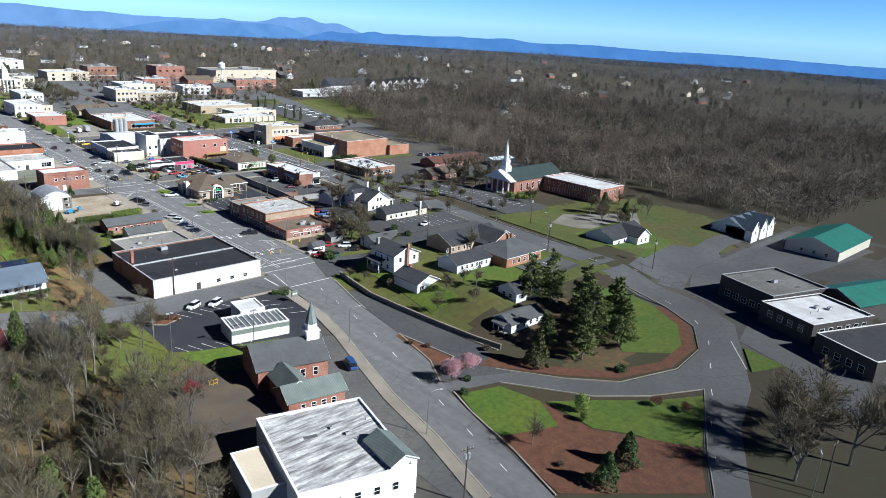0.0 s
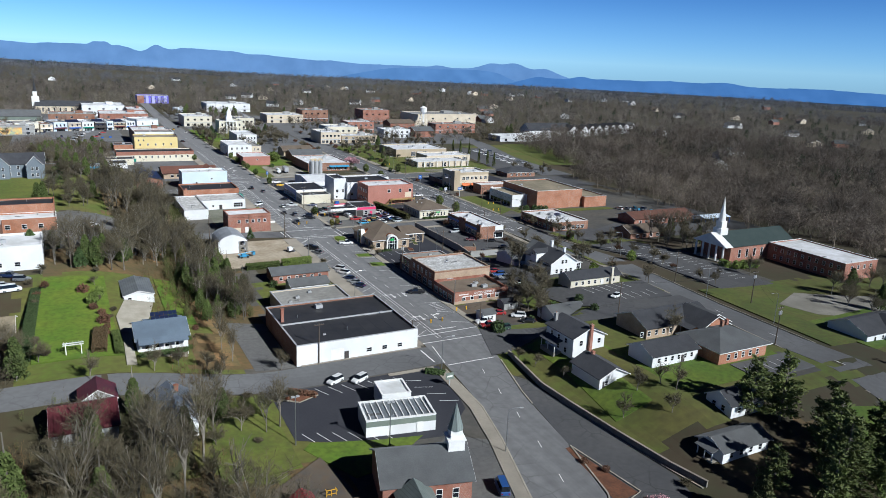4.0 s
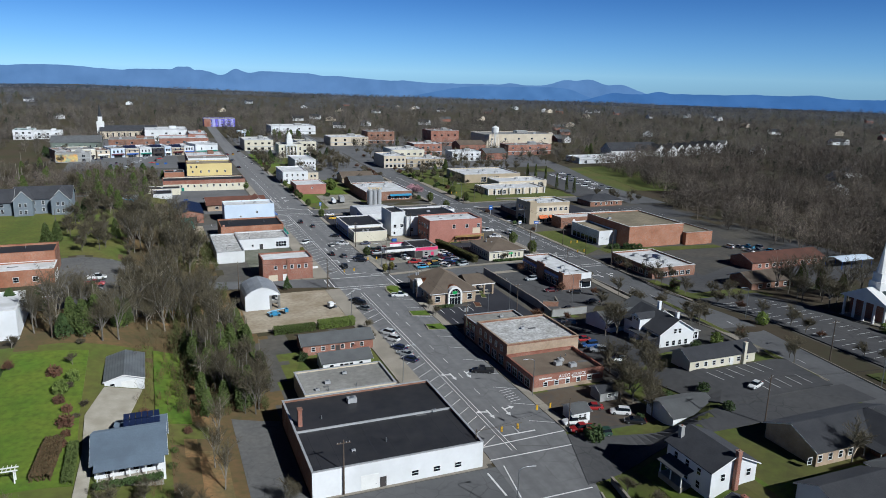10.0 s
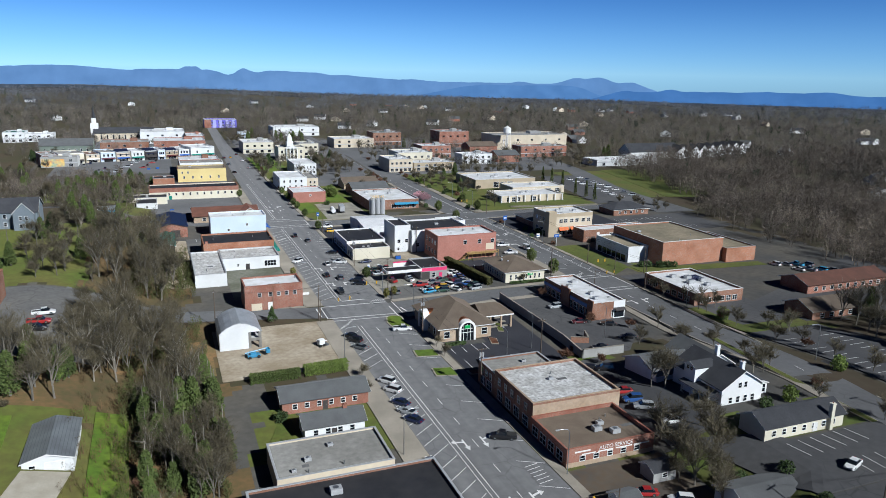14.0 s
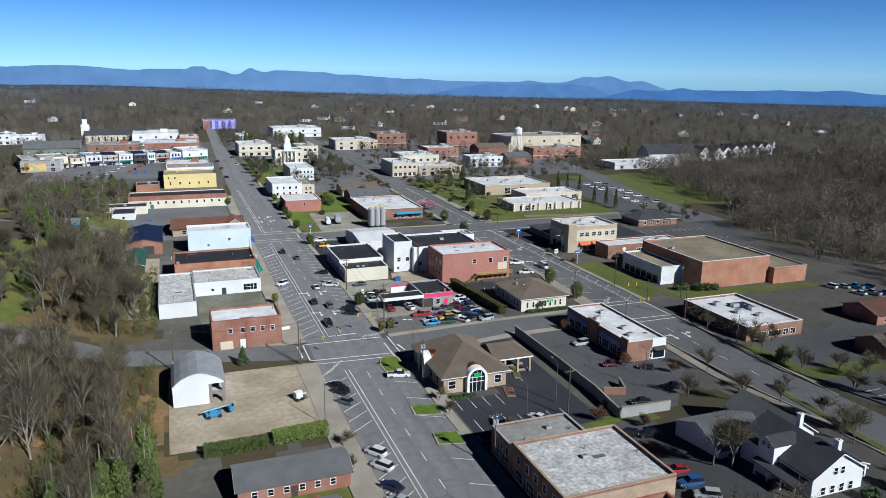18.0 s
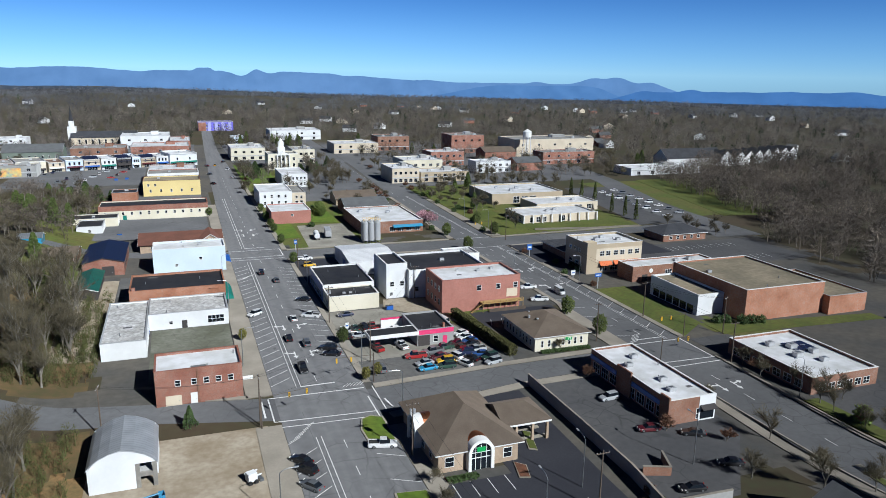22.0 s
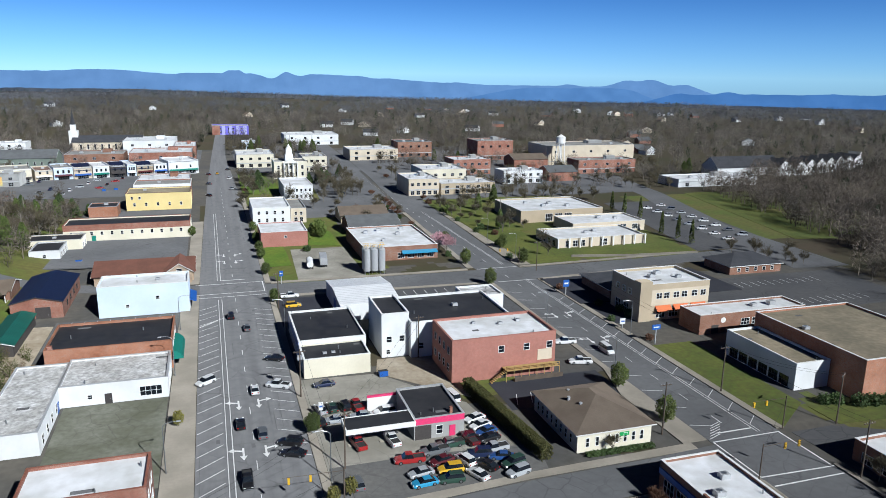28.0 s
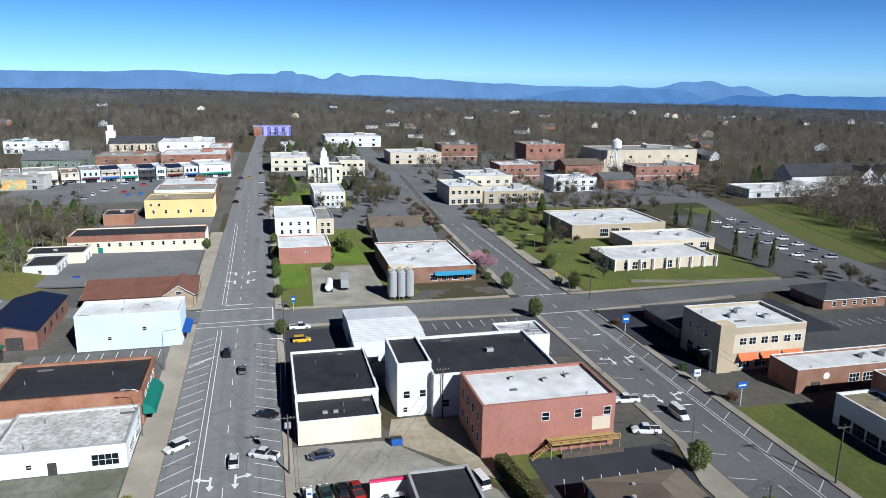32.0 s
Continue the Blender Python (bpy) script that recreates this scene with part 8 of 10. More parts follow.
for x, y in ((31.3, 206.4), (-50.2, 332.0), (-62, 500.0), (-56, 503.0)):
    e = thing("skip_bin", "blue steel rubbish skip with sloping lids", "bin", x, y, group="rubbish skips")
    bm = bmesh.new()
    prism(bm, [(-0.8, 0.15), (0.8, 0.15), (0.9, 1.1), (-0.8, 1.45)], -1.0, 1.0, "x")
    part("bin_body", bm, M["sign_blue"], e)
    part("lid", prism(bmesh.new(), [(0.95, 1.12), (-0.85, 1.48), (-0.85, 1.54), (0.95, 1.18)], -1.02, 1.02, "x"), M["rubber"], e)


# ---- distant town ----
def block(x0, x1, y0, y1, h, wall, roof, label, n=4, rows=2, z=None):
    n = max(2, round(n * 0.65))
    w = min(2.4, (x1 - x0) / n * 0.55)
    e = flat_top("town_block", label, x0, x1, y0, y1, h, wall, roof, 0.5, "coping", wins=[("S", x0 + 0.6, x1 - 0.6, n, 1.7, w, 2.0)] + ([("S", x0 + 0.6, x1 - 0.6, n, h * 0.72, w * 0.8, 1.5)] if rows > 1 and h > 5 else []), units=[(x0 + (x1 - x0) * f, y0 + (y1 - y0) * g, 1.3) for f, g in ((0.25, 0.4), (0.6, 0.65), (0.8, 0.3))], z=z, group="downtown blocks", trim="dark_wall" if len(label) % 2 else "coping")
    part("stair_head", boxes(((x1 - x0) * 0.1, (y1 - y0) * 0.05, h, (x1 - x0) * 0.26, (y1 - y0) * 0.3, h + 2.2)), M["grey_wall" if n > 3 else wall], e)
    part("fascia_band", boxes((-(x1 - x0) / 2, -(y1 - y0) / 2 - 0.12, 3.1, (x1 - x0) / 2, -(y1 - y0) / 2, 3.7)), M["coping"], e)
    return e


for k, (x0, x1, y0, h, wl, rf) in enumerate(((-138, -128, 574, 7.5, "brick_brown", "roof_grey"), (-127.6, -110, 574, 7.8, "cream", "roof_grey"), (-109.6, -100, 577, 6, "beige", "brick_brown"), (-99.6, -89, 576, 7.2, "white_blue", "roof_grey"), (-88.6, -78.4, 574, 7.0, "beige", "roof_black"), (-78, -68.4, 573, 7.2, "white", "roof_white"), (-68, -59, 572, 7.0, "dark_wall", "roof_black"), (-58.6, -53, 572, 7.4, "white_blue", "roof_white"), (-52.8, -43, 572, 6.4, "tan", "roof_black"), (-42.8, -34.4, 572, 6.8, "white", "roof_white"), (-34, -14.5, 569, 8.4, "white", "roof_white"))):
    slant = 0.3 * (-14 - (x0 + x1) / 2)
    y0 -= slant
    sh = flat_top("town_shop", "two-storey painted shop with a glazed front and awning", x0, x1, y0, y0 + 24, h, wl, rf, 0.6, "coping" if k % 2 else "trim", wins=[("S", x0 + 0.8, x1 - 0.8, 2 + k % 2, 5.2, 1.0, 1.7), ("S", x0 + 0.5, x1 - 0.5, 1 if x1 - x0 < 12 else 2, 1.5, min(6.0, (x1 - x0) * 0.6), 2.2)], units=[(x0 + (x1 - x0) * 0.6, y0 + 14, 1.0)], group="downtown shops", trim="coping" if k % 3 else "dark_wall", turn=16.5)
    hw = (x1 - x0) / 2
    part("awning", prism(bmesh.new(), [(-12.05, 3.5), (-13.6, 2.8), (-13.6, 2.6), (-12.05, 3.2)], -hw + 0.4, hw - 0.4, "x"), M[("awn_green", "dark_wall", "trim", "maroon", "sign_blue")[k % 5]], sh)
    part("cornice", boxes((-hw, -12.3, h - 0.1, hw, -12.0, h + 0.35)), M["trim" if k % 2 else "coping"], sh)
    if k in (4, 6, 8):
        part("pent_roof", prism(bmesh.new(), [(-12.4, h - 1.6), (-12.4, h - 1.4), (-3.0, h + 2.2), (-3.0, h + 0.1)], -hw + 0.2, hw - 0.2, "x"), M["metal_blue"], sh, "dark sloping front roof")
for k, (x0, x1, y0, y1, h, wl, rf) in enumerate(((-134, -110, 527, 545, 7, "grey_wall", "roof_grey"), (-100, -62, 612, 640, 9, "brick_brown", "roof_grey"), (-58, -16, 606, 640, 10, "brick_red", "roof_white"), (-70, -30, 690, 730, 11, "white", "roof_white"), (-190, -172, 726, 750, 9, "white", "metal_green"), (-172, -148, 730, 750, 7, "white", "roof_white"), (-30, -14, 650, 690, 10, "brick_red", "roof_white"), (-42, -15, 474, 500, 9.0, "brick_brown", "roof_white"))):
    block(x0, x1, y0, y1, h, wl, rf, "downtown building with a flat roof", 5, 2)
for k, (x0, x1, y0, y1, h, wl, rf) in enumerate(((57, 74, 562, 585, 10, "cream", "roof_grey"), (14, 40, 590, 625, 9, "cream", "roof_white"), (64, 115, 754, 790, 9, "white", "roof_white"), (24, 36, 720, 740, 6, "white_blue", "roof_white"), (144, 173, 636, 660, 12, "brick_brown", "metal_copper_green"), (101, 140, 620, 650, 8, "beige", "roof_white"), (202, 233, 604, 630, 15, "brick_red", "roof_grey"))):
    block(x0, x1, y0, y1, h, wl, rf, "flat-roofed town building beyond the courthouse", 6, 2)
for k, (x0, x1, y0, y1, h, wl, rf) in enumerate(((118, 146, 474, 500, 10.5, "cream", "roof_white"), (102, 120, 446, 474, 9, "beige", "roof_white"), (121, 154, 446, 466, 6, "tan", "roof_white"), (240, 316, 556, 590, 15, "beige", "roof_grey"), (244, 290, 512, 530, 9, "brick_red", "roof_grey"), (173, 200, 478, 494, 7.6, "white", "roof_white"), (155, 182, 524, 545, 10, "brick_red", "roof_white"), (276, 336, 440, 462, 4.6, "white", "roof_white"))):
    block(x0, x1, y0, y1, h, wl, rf, "long civic building in the middle distance", 8, 2)
gabled("town_hall", "long hall with a grey-green gabled roof", -146, -106, 616, 640, 7, 5, "x", "grey_green", "shingle_grey", 0.5, wins=[("S", -144, -108, 8, 3.4, 1.1, 1.8)], cat="hall")
gabled("brick_gym", "brick building with a grey gabled roof", 207, 227, 482, 500, 6.0, 3.4, "x", "brick_red", "shingle_grey")
gabled("brick_school", "brick school hall with a tan roof", 209, 236, 545, 565, 7.0, 3.4, "x", "brick_red", "shingle_brown")
gabled("small_office", "low brown-roofed office with tan walls", 52, 74, 380, 396, 3.6, 3.0, "x", "tan", "shingle_brown", wins=[("S", 54, 72, 5, 1.6, 1.4, 1.4)])
gabled("small_office", "low grey-roofed brick office", 51, 73, 352, 372, 3.8, 3.4, "x", "brick_brown", "shingle_grey", wins=[("S", 53, 70, 5, 1.6, 1.4, 1.4)])
M["mural"] = surface("painted_mural", (0.05, 0.32, 0.42), (0.75, 0.28, 0.06), 0.25, 0.6, 0.8, c3=(0.8, 0.7, 0.2), grain=0.7, bump=0)
mu = thing("wall_mural", "colourful abstract mural painted on a grey wall", "mural", -126, 526.9)
part("painted_panel", boxes((-7.5, -0.06, 0.8, 7.5, 0.0, 6.2)), M["mural"], mu)
ct = flat_top("courthouse", "white courthouse with a clock cupola", 35, 56, 530, 548, 10.5, "cream", "roof_grey", 0.6, "trim", wins=[("S", 36, 55, 5, 3.0, 1.4, 2.4), ("S", 36, 55, 5, 7.4, 1.4, 2.2), ("W", 532, 546, 4, 3.0, 1.4, 2.4)])
part("cupola", boxes((-2.6, -2.6, 10.5, 2.6, 2.6, 15), (-1.9, -1.9, 15, 1.9, 1.9, 18.5)), M["trim"], ct)
part("dome", tube(bmesh.new(), (0, 0, 18.5), (0, 0, 21.5), 1.9, 0.1, 10), M["trim"], ct)
part("pediment", prism(bmesh.new(), [(-5, 10.2), (5, 10.2), (0, 13)], -11.2, -9, "y"), M["trim"], ct)
for k in range(4):
    part("column", tube(bmesh.new(), (-4.2 + k * 2.8, -10.6, 0), (-4.2 + k * 2.8, -10.6, 10.2), 0.5, 0.42, 10), M["trim"], ct)
cl = gabled("white_church", "long church with a dark roof and white steeple", -112, -58, 722, 742, 8, 5, "x", "beige", "shingle_dark", wins=[("S", -108, -60, 9, 4.2, 1.4, 4.0)], cat="church")
part("steeple_base", boxes((-30, -3, 0, -23, 3, 17)), M["trim"], cl)
part("belfry", boxes((-28.6, -2, 17, -24.6, 2, 22)), M["trim"], cl)
part("spire", tube(bmesh.new(), (-26.6, 0, 22), (-26.6, 0, 35), 1.9, 0.05, 8), M["shingle_dark"], cl)
pu = flat_top("apartment_block", "four-storey apartment block painted purple and lilac", 0, 38, 880, 905, 16, "purple", "roof_grey", 0.6, "trim", wins=[("S", 2, 37, 8, z_, 1.9, 1.8) for z_ in (2.6, 6.2, 9.8, 13.4)], z=-7)
for k in range(4):
    part("bay", boxes((-9 + k * 7.5, -13.6, 0, -5.6 + k * 7.5, -12.52, 16.4)), M["lilac"], pu)
part("brick_end", boxes((-19.1, -12.9, 0, -11, -12.52, 16.4)), M["brick_red"], pu)
wt = thing("water_tower", "white water tower on braced legs", "water tower", 246, 545)
part("tank", tube(bmesh.new(), (0, 0, 18.5), (0, 0, 23), 3.4, 3.4, 16), M["trim"], wt)
part("tank_roof", tube(bmesh.new(), (0, 0, 23), (0, 0, 25), 3.6, 0.2, 16), M["trim"], wt)
for q in range(4):
    a = q * 1.5708 + 0.785
    part("leg", tube(bmesh.new(), (math.cos(a) * 3.8, math.sin(a) * 3.8, 0), (math.cos(a) * 2.8, math.sin(a) * 2.8, 18.5), 0.3, 0.25, 6), M["trim"], wt)
part("standpipe", tube(bmesh.new(), (0, 0, 0), (0, 0, 18.5), 0.5, 0.5, 8), M["trim"], wt)

# ---- plants ----
rng = np.random.default_rng(7)


def raw_mesh(name, verts_, faces_, material):
    me_ = bpy.data.meshes.new(name)
    me_.from_pydata(verts_, [], faces_)
    me_.materials.append(material)
    return me_


def leaf_cards(centres, size, tilt=1.0):
    """Small bent leaf clumps, two triangles each, turned at random."""
    n = len(centres)
    a = rng.normal(size=(n, 3))
    a /= np.linalg.norm(a, axis=1)[:, None]
    b = np.cross(a, rng.normal(size=(n, 3)))
    b /= np.linalg.norm(b, axis=1)[:, None]
    s = size * rng.uniform(0.6, 1.4, (n, 1))
    c = np.cross(a, b) * s * 0.35
    v = np.stack([centres - a * s, centres + b * s * 0.6 + c, centres + a * s, centres - b * s * 0.6 + c], 1).reshape(-1, 3)
    f = []
    for i in range(n):
        f += [(4 * i, 4 * i + 1, 4 * i + 2), (4 * i, 4 * i + 2, 4 * i + 3)]
    return v.tolist(), f


def bare_tree(seed, h, spread, twigs=6, trunk_share=0.28):
    r = random.Random(seed)
    bm = bmesh.new()
    tv, tf = [], []

    def thin(p, q, w):
        d = (q - p)
        s = d.cross(Vector((r.uniform(-1, 1), r.uniform(-1, 1), r.uniform(-1, 1))))
        if s.length < 1e-4:
            return
        s = s.normalized() * w
        i = len(tv)
        tv.extend([tuple(p - s), tuple(p + s), tuple(q)])
        tf.append((i, i + 1, i + 2))

    def grow(p, d, ln, rad, depth):
        q = p + d * ln
        tube(bm, p, q, rad, rad * 0.6, 5 if depth < 2 else 3, False)
        kids = (6, 5, 4)[depth] if depth < 3 else 0
        if depth < 2:
            for k in range(kids):
                f = r.uniform(0.45, 1.0) if k else 1.0
                nd = (d + Vector((r.gauss(0, 1), r.gauss(0, 1), r.uniform(-0.1, 0.7))) * spread * (0.75 if depth == 0 else 0.9)).normalized()
                grow(p + d * ln * f, nd, ln * r.uniform(0.55, 0.85) * (1.25 if depth == 0 else 1), rad * 0.55, depth + 1)
        else:
            for k in range(twigs):
                f = r.uniform(0.1, 1.0)
                nd = (d + Vector((r.gauss(0, 1), r.gauss(0, 1), r.uniform(-0.2, 0.8))) * 0.75).normalized()
                a = p + d * ln * f
                b = a + nd * h * r.uniform(0.1, 0.19)
                thin(a, b, 0.042)
                for _ in range(3):
                    g = r.uniform(0.2, 0.9)
                    n2 = (nd + Vector((r.gauss(0, 1), r.gauss(0, 1), r.uniform(-0.3, 0.8))) * 0.7).normalized()
                    m0 = a + (b - a) * g
                    m1 = m0 + n2 * h * r.uniform(0.05, 0.11)
                    thin(m0, m1, 0.03)
                    thin(m0 + (m1 - m0) * 0.4, m0 + (m1 - m0) * 0.4 + Vector((r.gauss(0, 1), r.gauss(0, 1), r.gauss(0.4, 1))).normalized() * h * 0.06, 0.024)

    grow(Vector((0, 0, -0.3)), Vector((r.uniform(-0.06, 0.06), r.uniform(-0.06, 0.06), 1)).normalized(), h * trunk_share, h * 0.016, 0)
    return mesh_of(bm, "trunk", M["bark"]), (tv, tf)


TREE_MESH = {}


def tree_kind(key, seed, h, spread, twigs, tw="twig", share=0.28):
    t, (tv, tf) = bare_tree(seed, h, spread, twigs, share)
    TREE_MESH[key] = (t, raw_mesh("crown", tv, tf, M[tw]))


tree_kind("tall", 3, 15, 0.6, 10)
tree_kind("tall_b", 11, 14, 0.7, 10)
tree_kind("tall_c", 23, 16, 0.55, 10)
tree_kind("slim", 31, 15, 0.42, 9, share=0.42)
tree_kind("slim_b", 37, 13.5, 0.38, 9, share=0.45)
tree_kind("wide", 5, 11, 0.85, 10)
tree_kind("wide_b", 17, 10, 0.8, 10)
tree_kind("small", 8, 6.5, 0.75, 8)
tree_kind("bushy", 13, 7.0, 1.1, 12, share=0.1)
tree_kind("red", 29, 6.0, 0.6, 10, "twig_red", 0.2)


def bare(key, x, y, s=1.0, label=""):
    words = {"red": "small tree with reddish spring buds", "bushy": "many-stemmed bare shrub tree", "small": "small leafless street tree"}
    e = thing("tree", label or words.get(key, "tall leafless deciduous tree with grey limbs"), "tree", x, y, terr(x, y), rng.uniform(0, 360), "bare trees")
    e.scale = (s, s, s * rng.uniform(0.9, 1.1))
    t, c = TREE_MESH[key]
    part("trunk", t, None, e)
    part("crown", c, None, e)
    return e


def leafy(name, label, key, x, y, s=1.0, sz=1.0, group=""):
    e = thing(name, label, "tree" if "tree" in name or name in ("pine", "cypress", "conifer") else "shrub", x, y, terr(x, y), rng.uniform(0, 360), group)
    e.scale = (s, s, s * sz)
    t, c = TREE_MESH[key]
    if t:
        part("trunk", t, None, e)
    part("crown", c, None, e)
    return e


def dome(n, rx, rz, zc, fill=0.35, flat=0.0):
    d = rng.normal(size=(n, 3))
    d /= np.linalg.norm(d, axis=1)[:, None]
    rr = np.maximum(rng.uniform(0, 1, (n, 1)) ** 0.33, 1 - fill) * (1 + 0.12 * np.sin(d[:, :1] * 9 + d[:, 1:2] * 7))
    p = d * rr * (rx, rx, rz)
    p[:, 2] += zc
    return p[p[:, 2] > flat]


short_trunk = mesh_of(tube(bmesh.new(), (0, 0, -0.2), (0, 0, 1.4), 0.12, 0.09, 6), "trunk", M["bark"])
tall_trunk = mesh_of(tube(bmesh.new(), (0, 0, -0.3), (0, 0, 13), 0.3, 0.08, 7), "trunk", M["bark"])
TREE_MESH["round"] = (short_trunk, raw_mesh("crown", *leaf_cards(dome(1700, 1.55, 1.9, 2.5, 0.3), 0.17), M["leaf_mid"]))
TREE_MESH["round_dark"] = (short_trunk, raw_mesh("crown", *leaf_cards(dome(2000, 1.7, 2.3, 2.8, 0.3), 0.17), M["needle"]))
TREE_MESH["yellow_round"] = (short_trunk, raw_mesh("crown", *leaf_cards(dome(700, 1.2, 1.6, 2.3, 0.35), 0.2), M["leaf_yellow"]))
TREE_MESH["shrub"] = (None, raw_mesh("crown", *leaf_cards(dome(420, 1.0, 0.9, 0.6, 0.4, 0.0), 0.17), M["leaf_dark"]))
TREE_MESH["shrub_g"] = (None, raw_mesh("crown", *leaf_cards(dome(420, 1.0, 0.9, 0.6, 0.4, 0.0), 0.17), M["leaf_mid"]))
TREE_MESH["shrub_b"] = (None, raw_mesh("crown", *leaf_cards(dome(420, 1.1, 1.3, 1.0, 0.4, 0.0), 0.2), M["leaf_bright"]))
TREE_MESH["shrub_r"] = (None, raw_mesh("crown", *leaf_cards(dome(420, 1.0, 0.9, 0.7, 0.4, 0.0), 0.16), M["twig_red"]))


def cone_points(n, r, h, z0, power=1.0):
    u = rng.uniform(0, 1, n) ** 0.75
    a = rng.uniform(0, 2 * np.pi, n)
    rr = r * (1 - u) ** power * (0.55 + 0.45 * rng.uniform(0, 1, n) ** 0.4) * (1 + 0.2 * np.sin(3 * a + 9 * u))
    return np.stack([rr * np.cos(a), rr * np.sin(a), z0 + u * h], 1)


TREE_MESH["cone"] = (short_trunk, raw_mesh("crown", *leaf_cards(cone_points(900, 1.5, 4.2, 0.4), 0.22), M["leaf_dark"]))
TREE_MESH["column"] = (short_trunk, raw_mesh("crown", *leaf_cards(cone_points(700, 0.95, 8.6, 0.4, 0.55), 0.28), M["needle"]))
TREE_MESH["holly"] = (short_trunk, raw_mesh("crown", *leaf_cards(cone_points(1500, 2.6, 7.0, 0.4, 0.7), 0.32), M["leaf_dark"]))
TREE_MESH["cedar"] = (short_trunk, raw_mesh("crown", *leaf_cards(cone_points(1500, 2.4, 7.0, 0.4, 0.6), 0.3), M["brush_olive"]))
TREE_MESH["ivy"] = (tall_trunk, raw_mesh("crown", *leaf_cards(np.concatenate([cone_points(900, 2.2, 9.5, 0.5, 0.45), dome(500, 2.2, 3.0, 4.0, 0.9)]), 0.36), M["leaf_mid"]))
TREE_MESH["bright"] = (short_trunk, raw_mesh("crown", *leaf_cards(dome(1100, 2.6, 3.2, 4.2, 0.6), 0.3), M["leaf_bright"]))
TREE_MESH["bloom"] = (TREE_MESH["small"][0], raw_mesh("crown", *leaf_cards(np.concatenate([dome(500, 1.6, 1.3, 4.6, 0.8) + (dx, dy, dz) for dx, dy, dz in ((0, 0, 0.3), (1.4, 0.6, -0.5), (-1.3, 0.8, -0.7), (0.2, -1.4, -0.4))]), 0.16), M["bloom"]))


def needle_cards(centres, along, size):
    """Slim needle sprays, two triangles each, lying roughly along their bough."""
    n = len(centres)
    a = along + rng.normal(size=(n, 3)) * 0.55
    a /= np.linalg.norm(a, axis=1)[:, None]
    b = np.cross(a, rng.normal(size=(n, 3)))
    b /= np.linalg.norm(b, axis=1)[:, None]
    ln = size * rng.uniform(0.6, 1.4, (n, 1))
    v = np.stack([centres - a * ln, centres + b * ln * 0.32, centres + a * ln, centres - b * ln * 0.32], 1).reshape(-1, 3)
    q = np.arange(n) * 4
    return v.tolist(), np.concatenate([np.stack([q, q + 1, q + 2], 1), np.stack([q, q + 2, q + 3], 1)]).tolist()


def pine_mesh(seed, h):
    """A pine: a straight stem, tiers of drooping boughs of uneven length, each a flat fan of sprays."""
    r = np.random.default_rng(seed)
    pts, ways = [], []
    bm = tube(bmesh.new(), (0, 0, -0.4), (0, 0, h * 0.96), h * 0.02, 0.05, 7)
    for tier in range(int(h * 1.15)):
        f = 0.16 + 0.82 * tier / (h * 1.15)
        for k in range(int(r.integers(4, 7))):
            a = r.uniform(0, 2 * np.pi)
            m = (1.06 - f) ** 0.8 * h * 0.31 * r.uniform(0.4, 1.12) + 0.4
            z = h * f + r.normal() * 0.25
            rise = r.uniform(0.0, 0.3) * (0.4 + f)
            tube(bm, (0, 0, z), (math.cos(a) * m, math.sin(a) * m, z + rise * m), 0.07, 0.02, 3, False)
            n = int(20 + 13 * m)
            u = r.uniform(0.2, 1.05, n) ** 0.7
            w = r.normal(size=n) * 0.2 * m * (0.4 + u * 0.7)
            cx, cy = np.cos(a) * m * u - np.sin(a) * w, np.sin(a) * m * u + np.cos(a) * w
            pts.append(np.stack([cx, cy, z + rise * m * u + r.normal(size=n) * 0.16 - 0.05 * np.abs(w)], 1))
            ways.append(np.tile((math.cos(a), math.sin(a), 0.35), (n, 1)))
    return mesh_of(bm, "trunk", M["bark"]), raw_mesh("crown", *needle_cards(np.concatenate(pts), np.concatenate(ways), 0.42), M["needle"])


TREE_MESH["pine_a"] = pine_mesh(1, 16)
TREE_MESH["pine_b"] = pine_mesh(2, 13)
TREE_MESH["pine_c"] = pine_mesh(4, 18)

# street trees
for x, y in ((-12.6, 368), (12.2, 183.5), (12.4, 268), (12.2, 300), (12.2, 322), (12.2, 333), (12.2, 372), (12.2, 350)):
    leafy("street_tree", "clipped round green street tree on the pavement", "round", x, y, 1.0, 1.0, "clipped street trees")
for x, y in ((-12.4, 193.5), (12.1, 158.8), (15.2, 160.5), (-12.4, 300)):
    leafy("street_tree", "small yellow-green clipped street tree", "yellow_round", x, y, 0.9, 1.0, "clipped street trees")
for x, y in ((80.2, 186), (80.4, 168.5), (81.8, 268.5), (83.0, 296), (84.6, 326), (105.6, 316), (104, 292)):
    leafy("street_tree", "dark green egg-shaped street tree", "round_dark", x, y, 1.15, 1.0, "clipped street trees")
leafy("conifer", "small dark green conifer at the yard corner", "cone", -26.6, 147.5, 1.05)
for x, y in ((191.3, 377), (194.3, 370), (195.7, 358), (183.7, 322.3), (185.7, 313.2), (184.9, 302.7)):
    leafy("cypress", "tall narrow dark cypress beside the car park", "column", x, y, 1.15, 1.0, "cypress row")
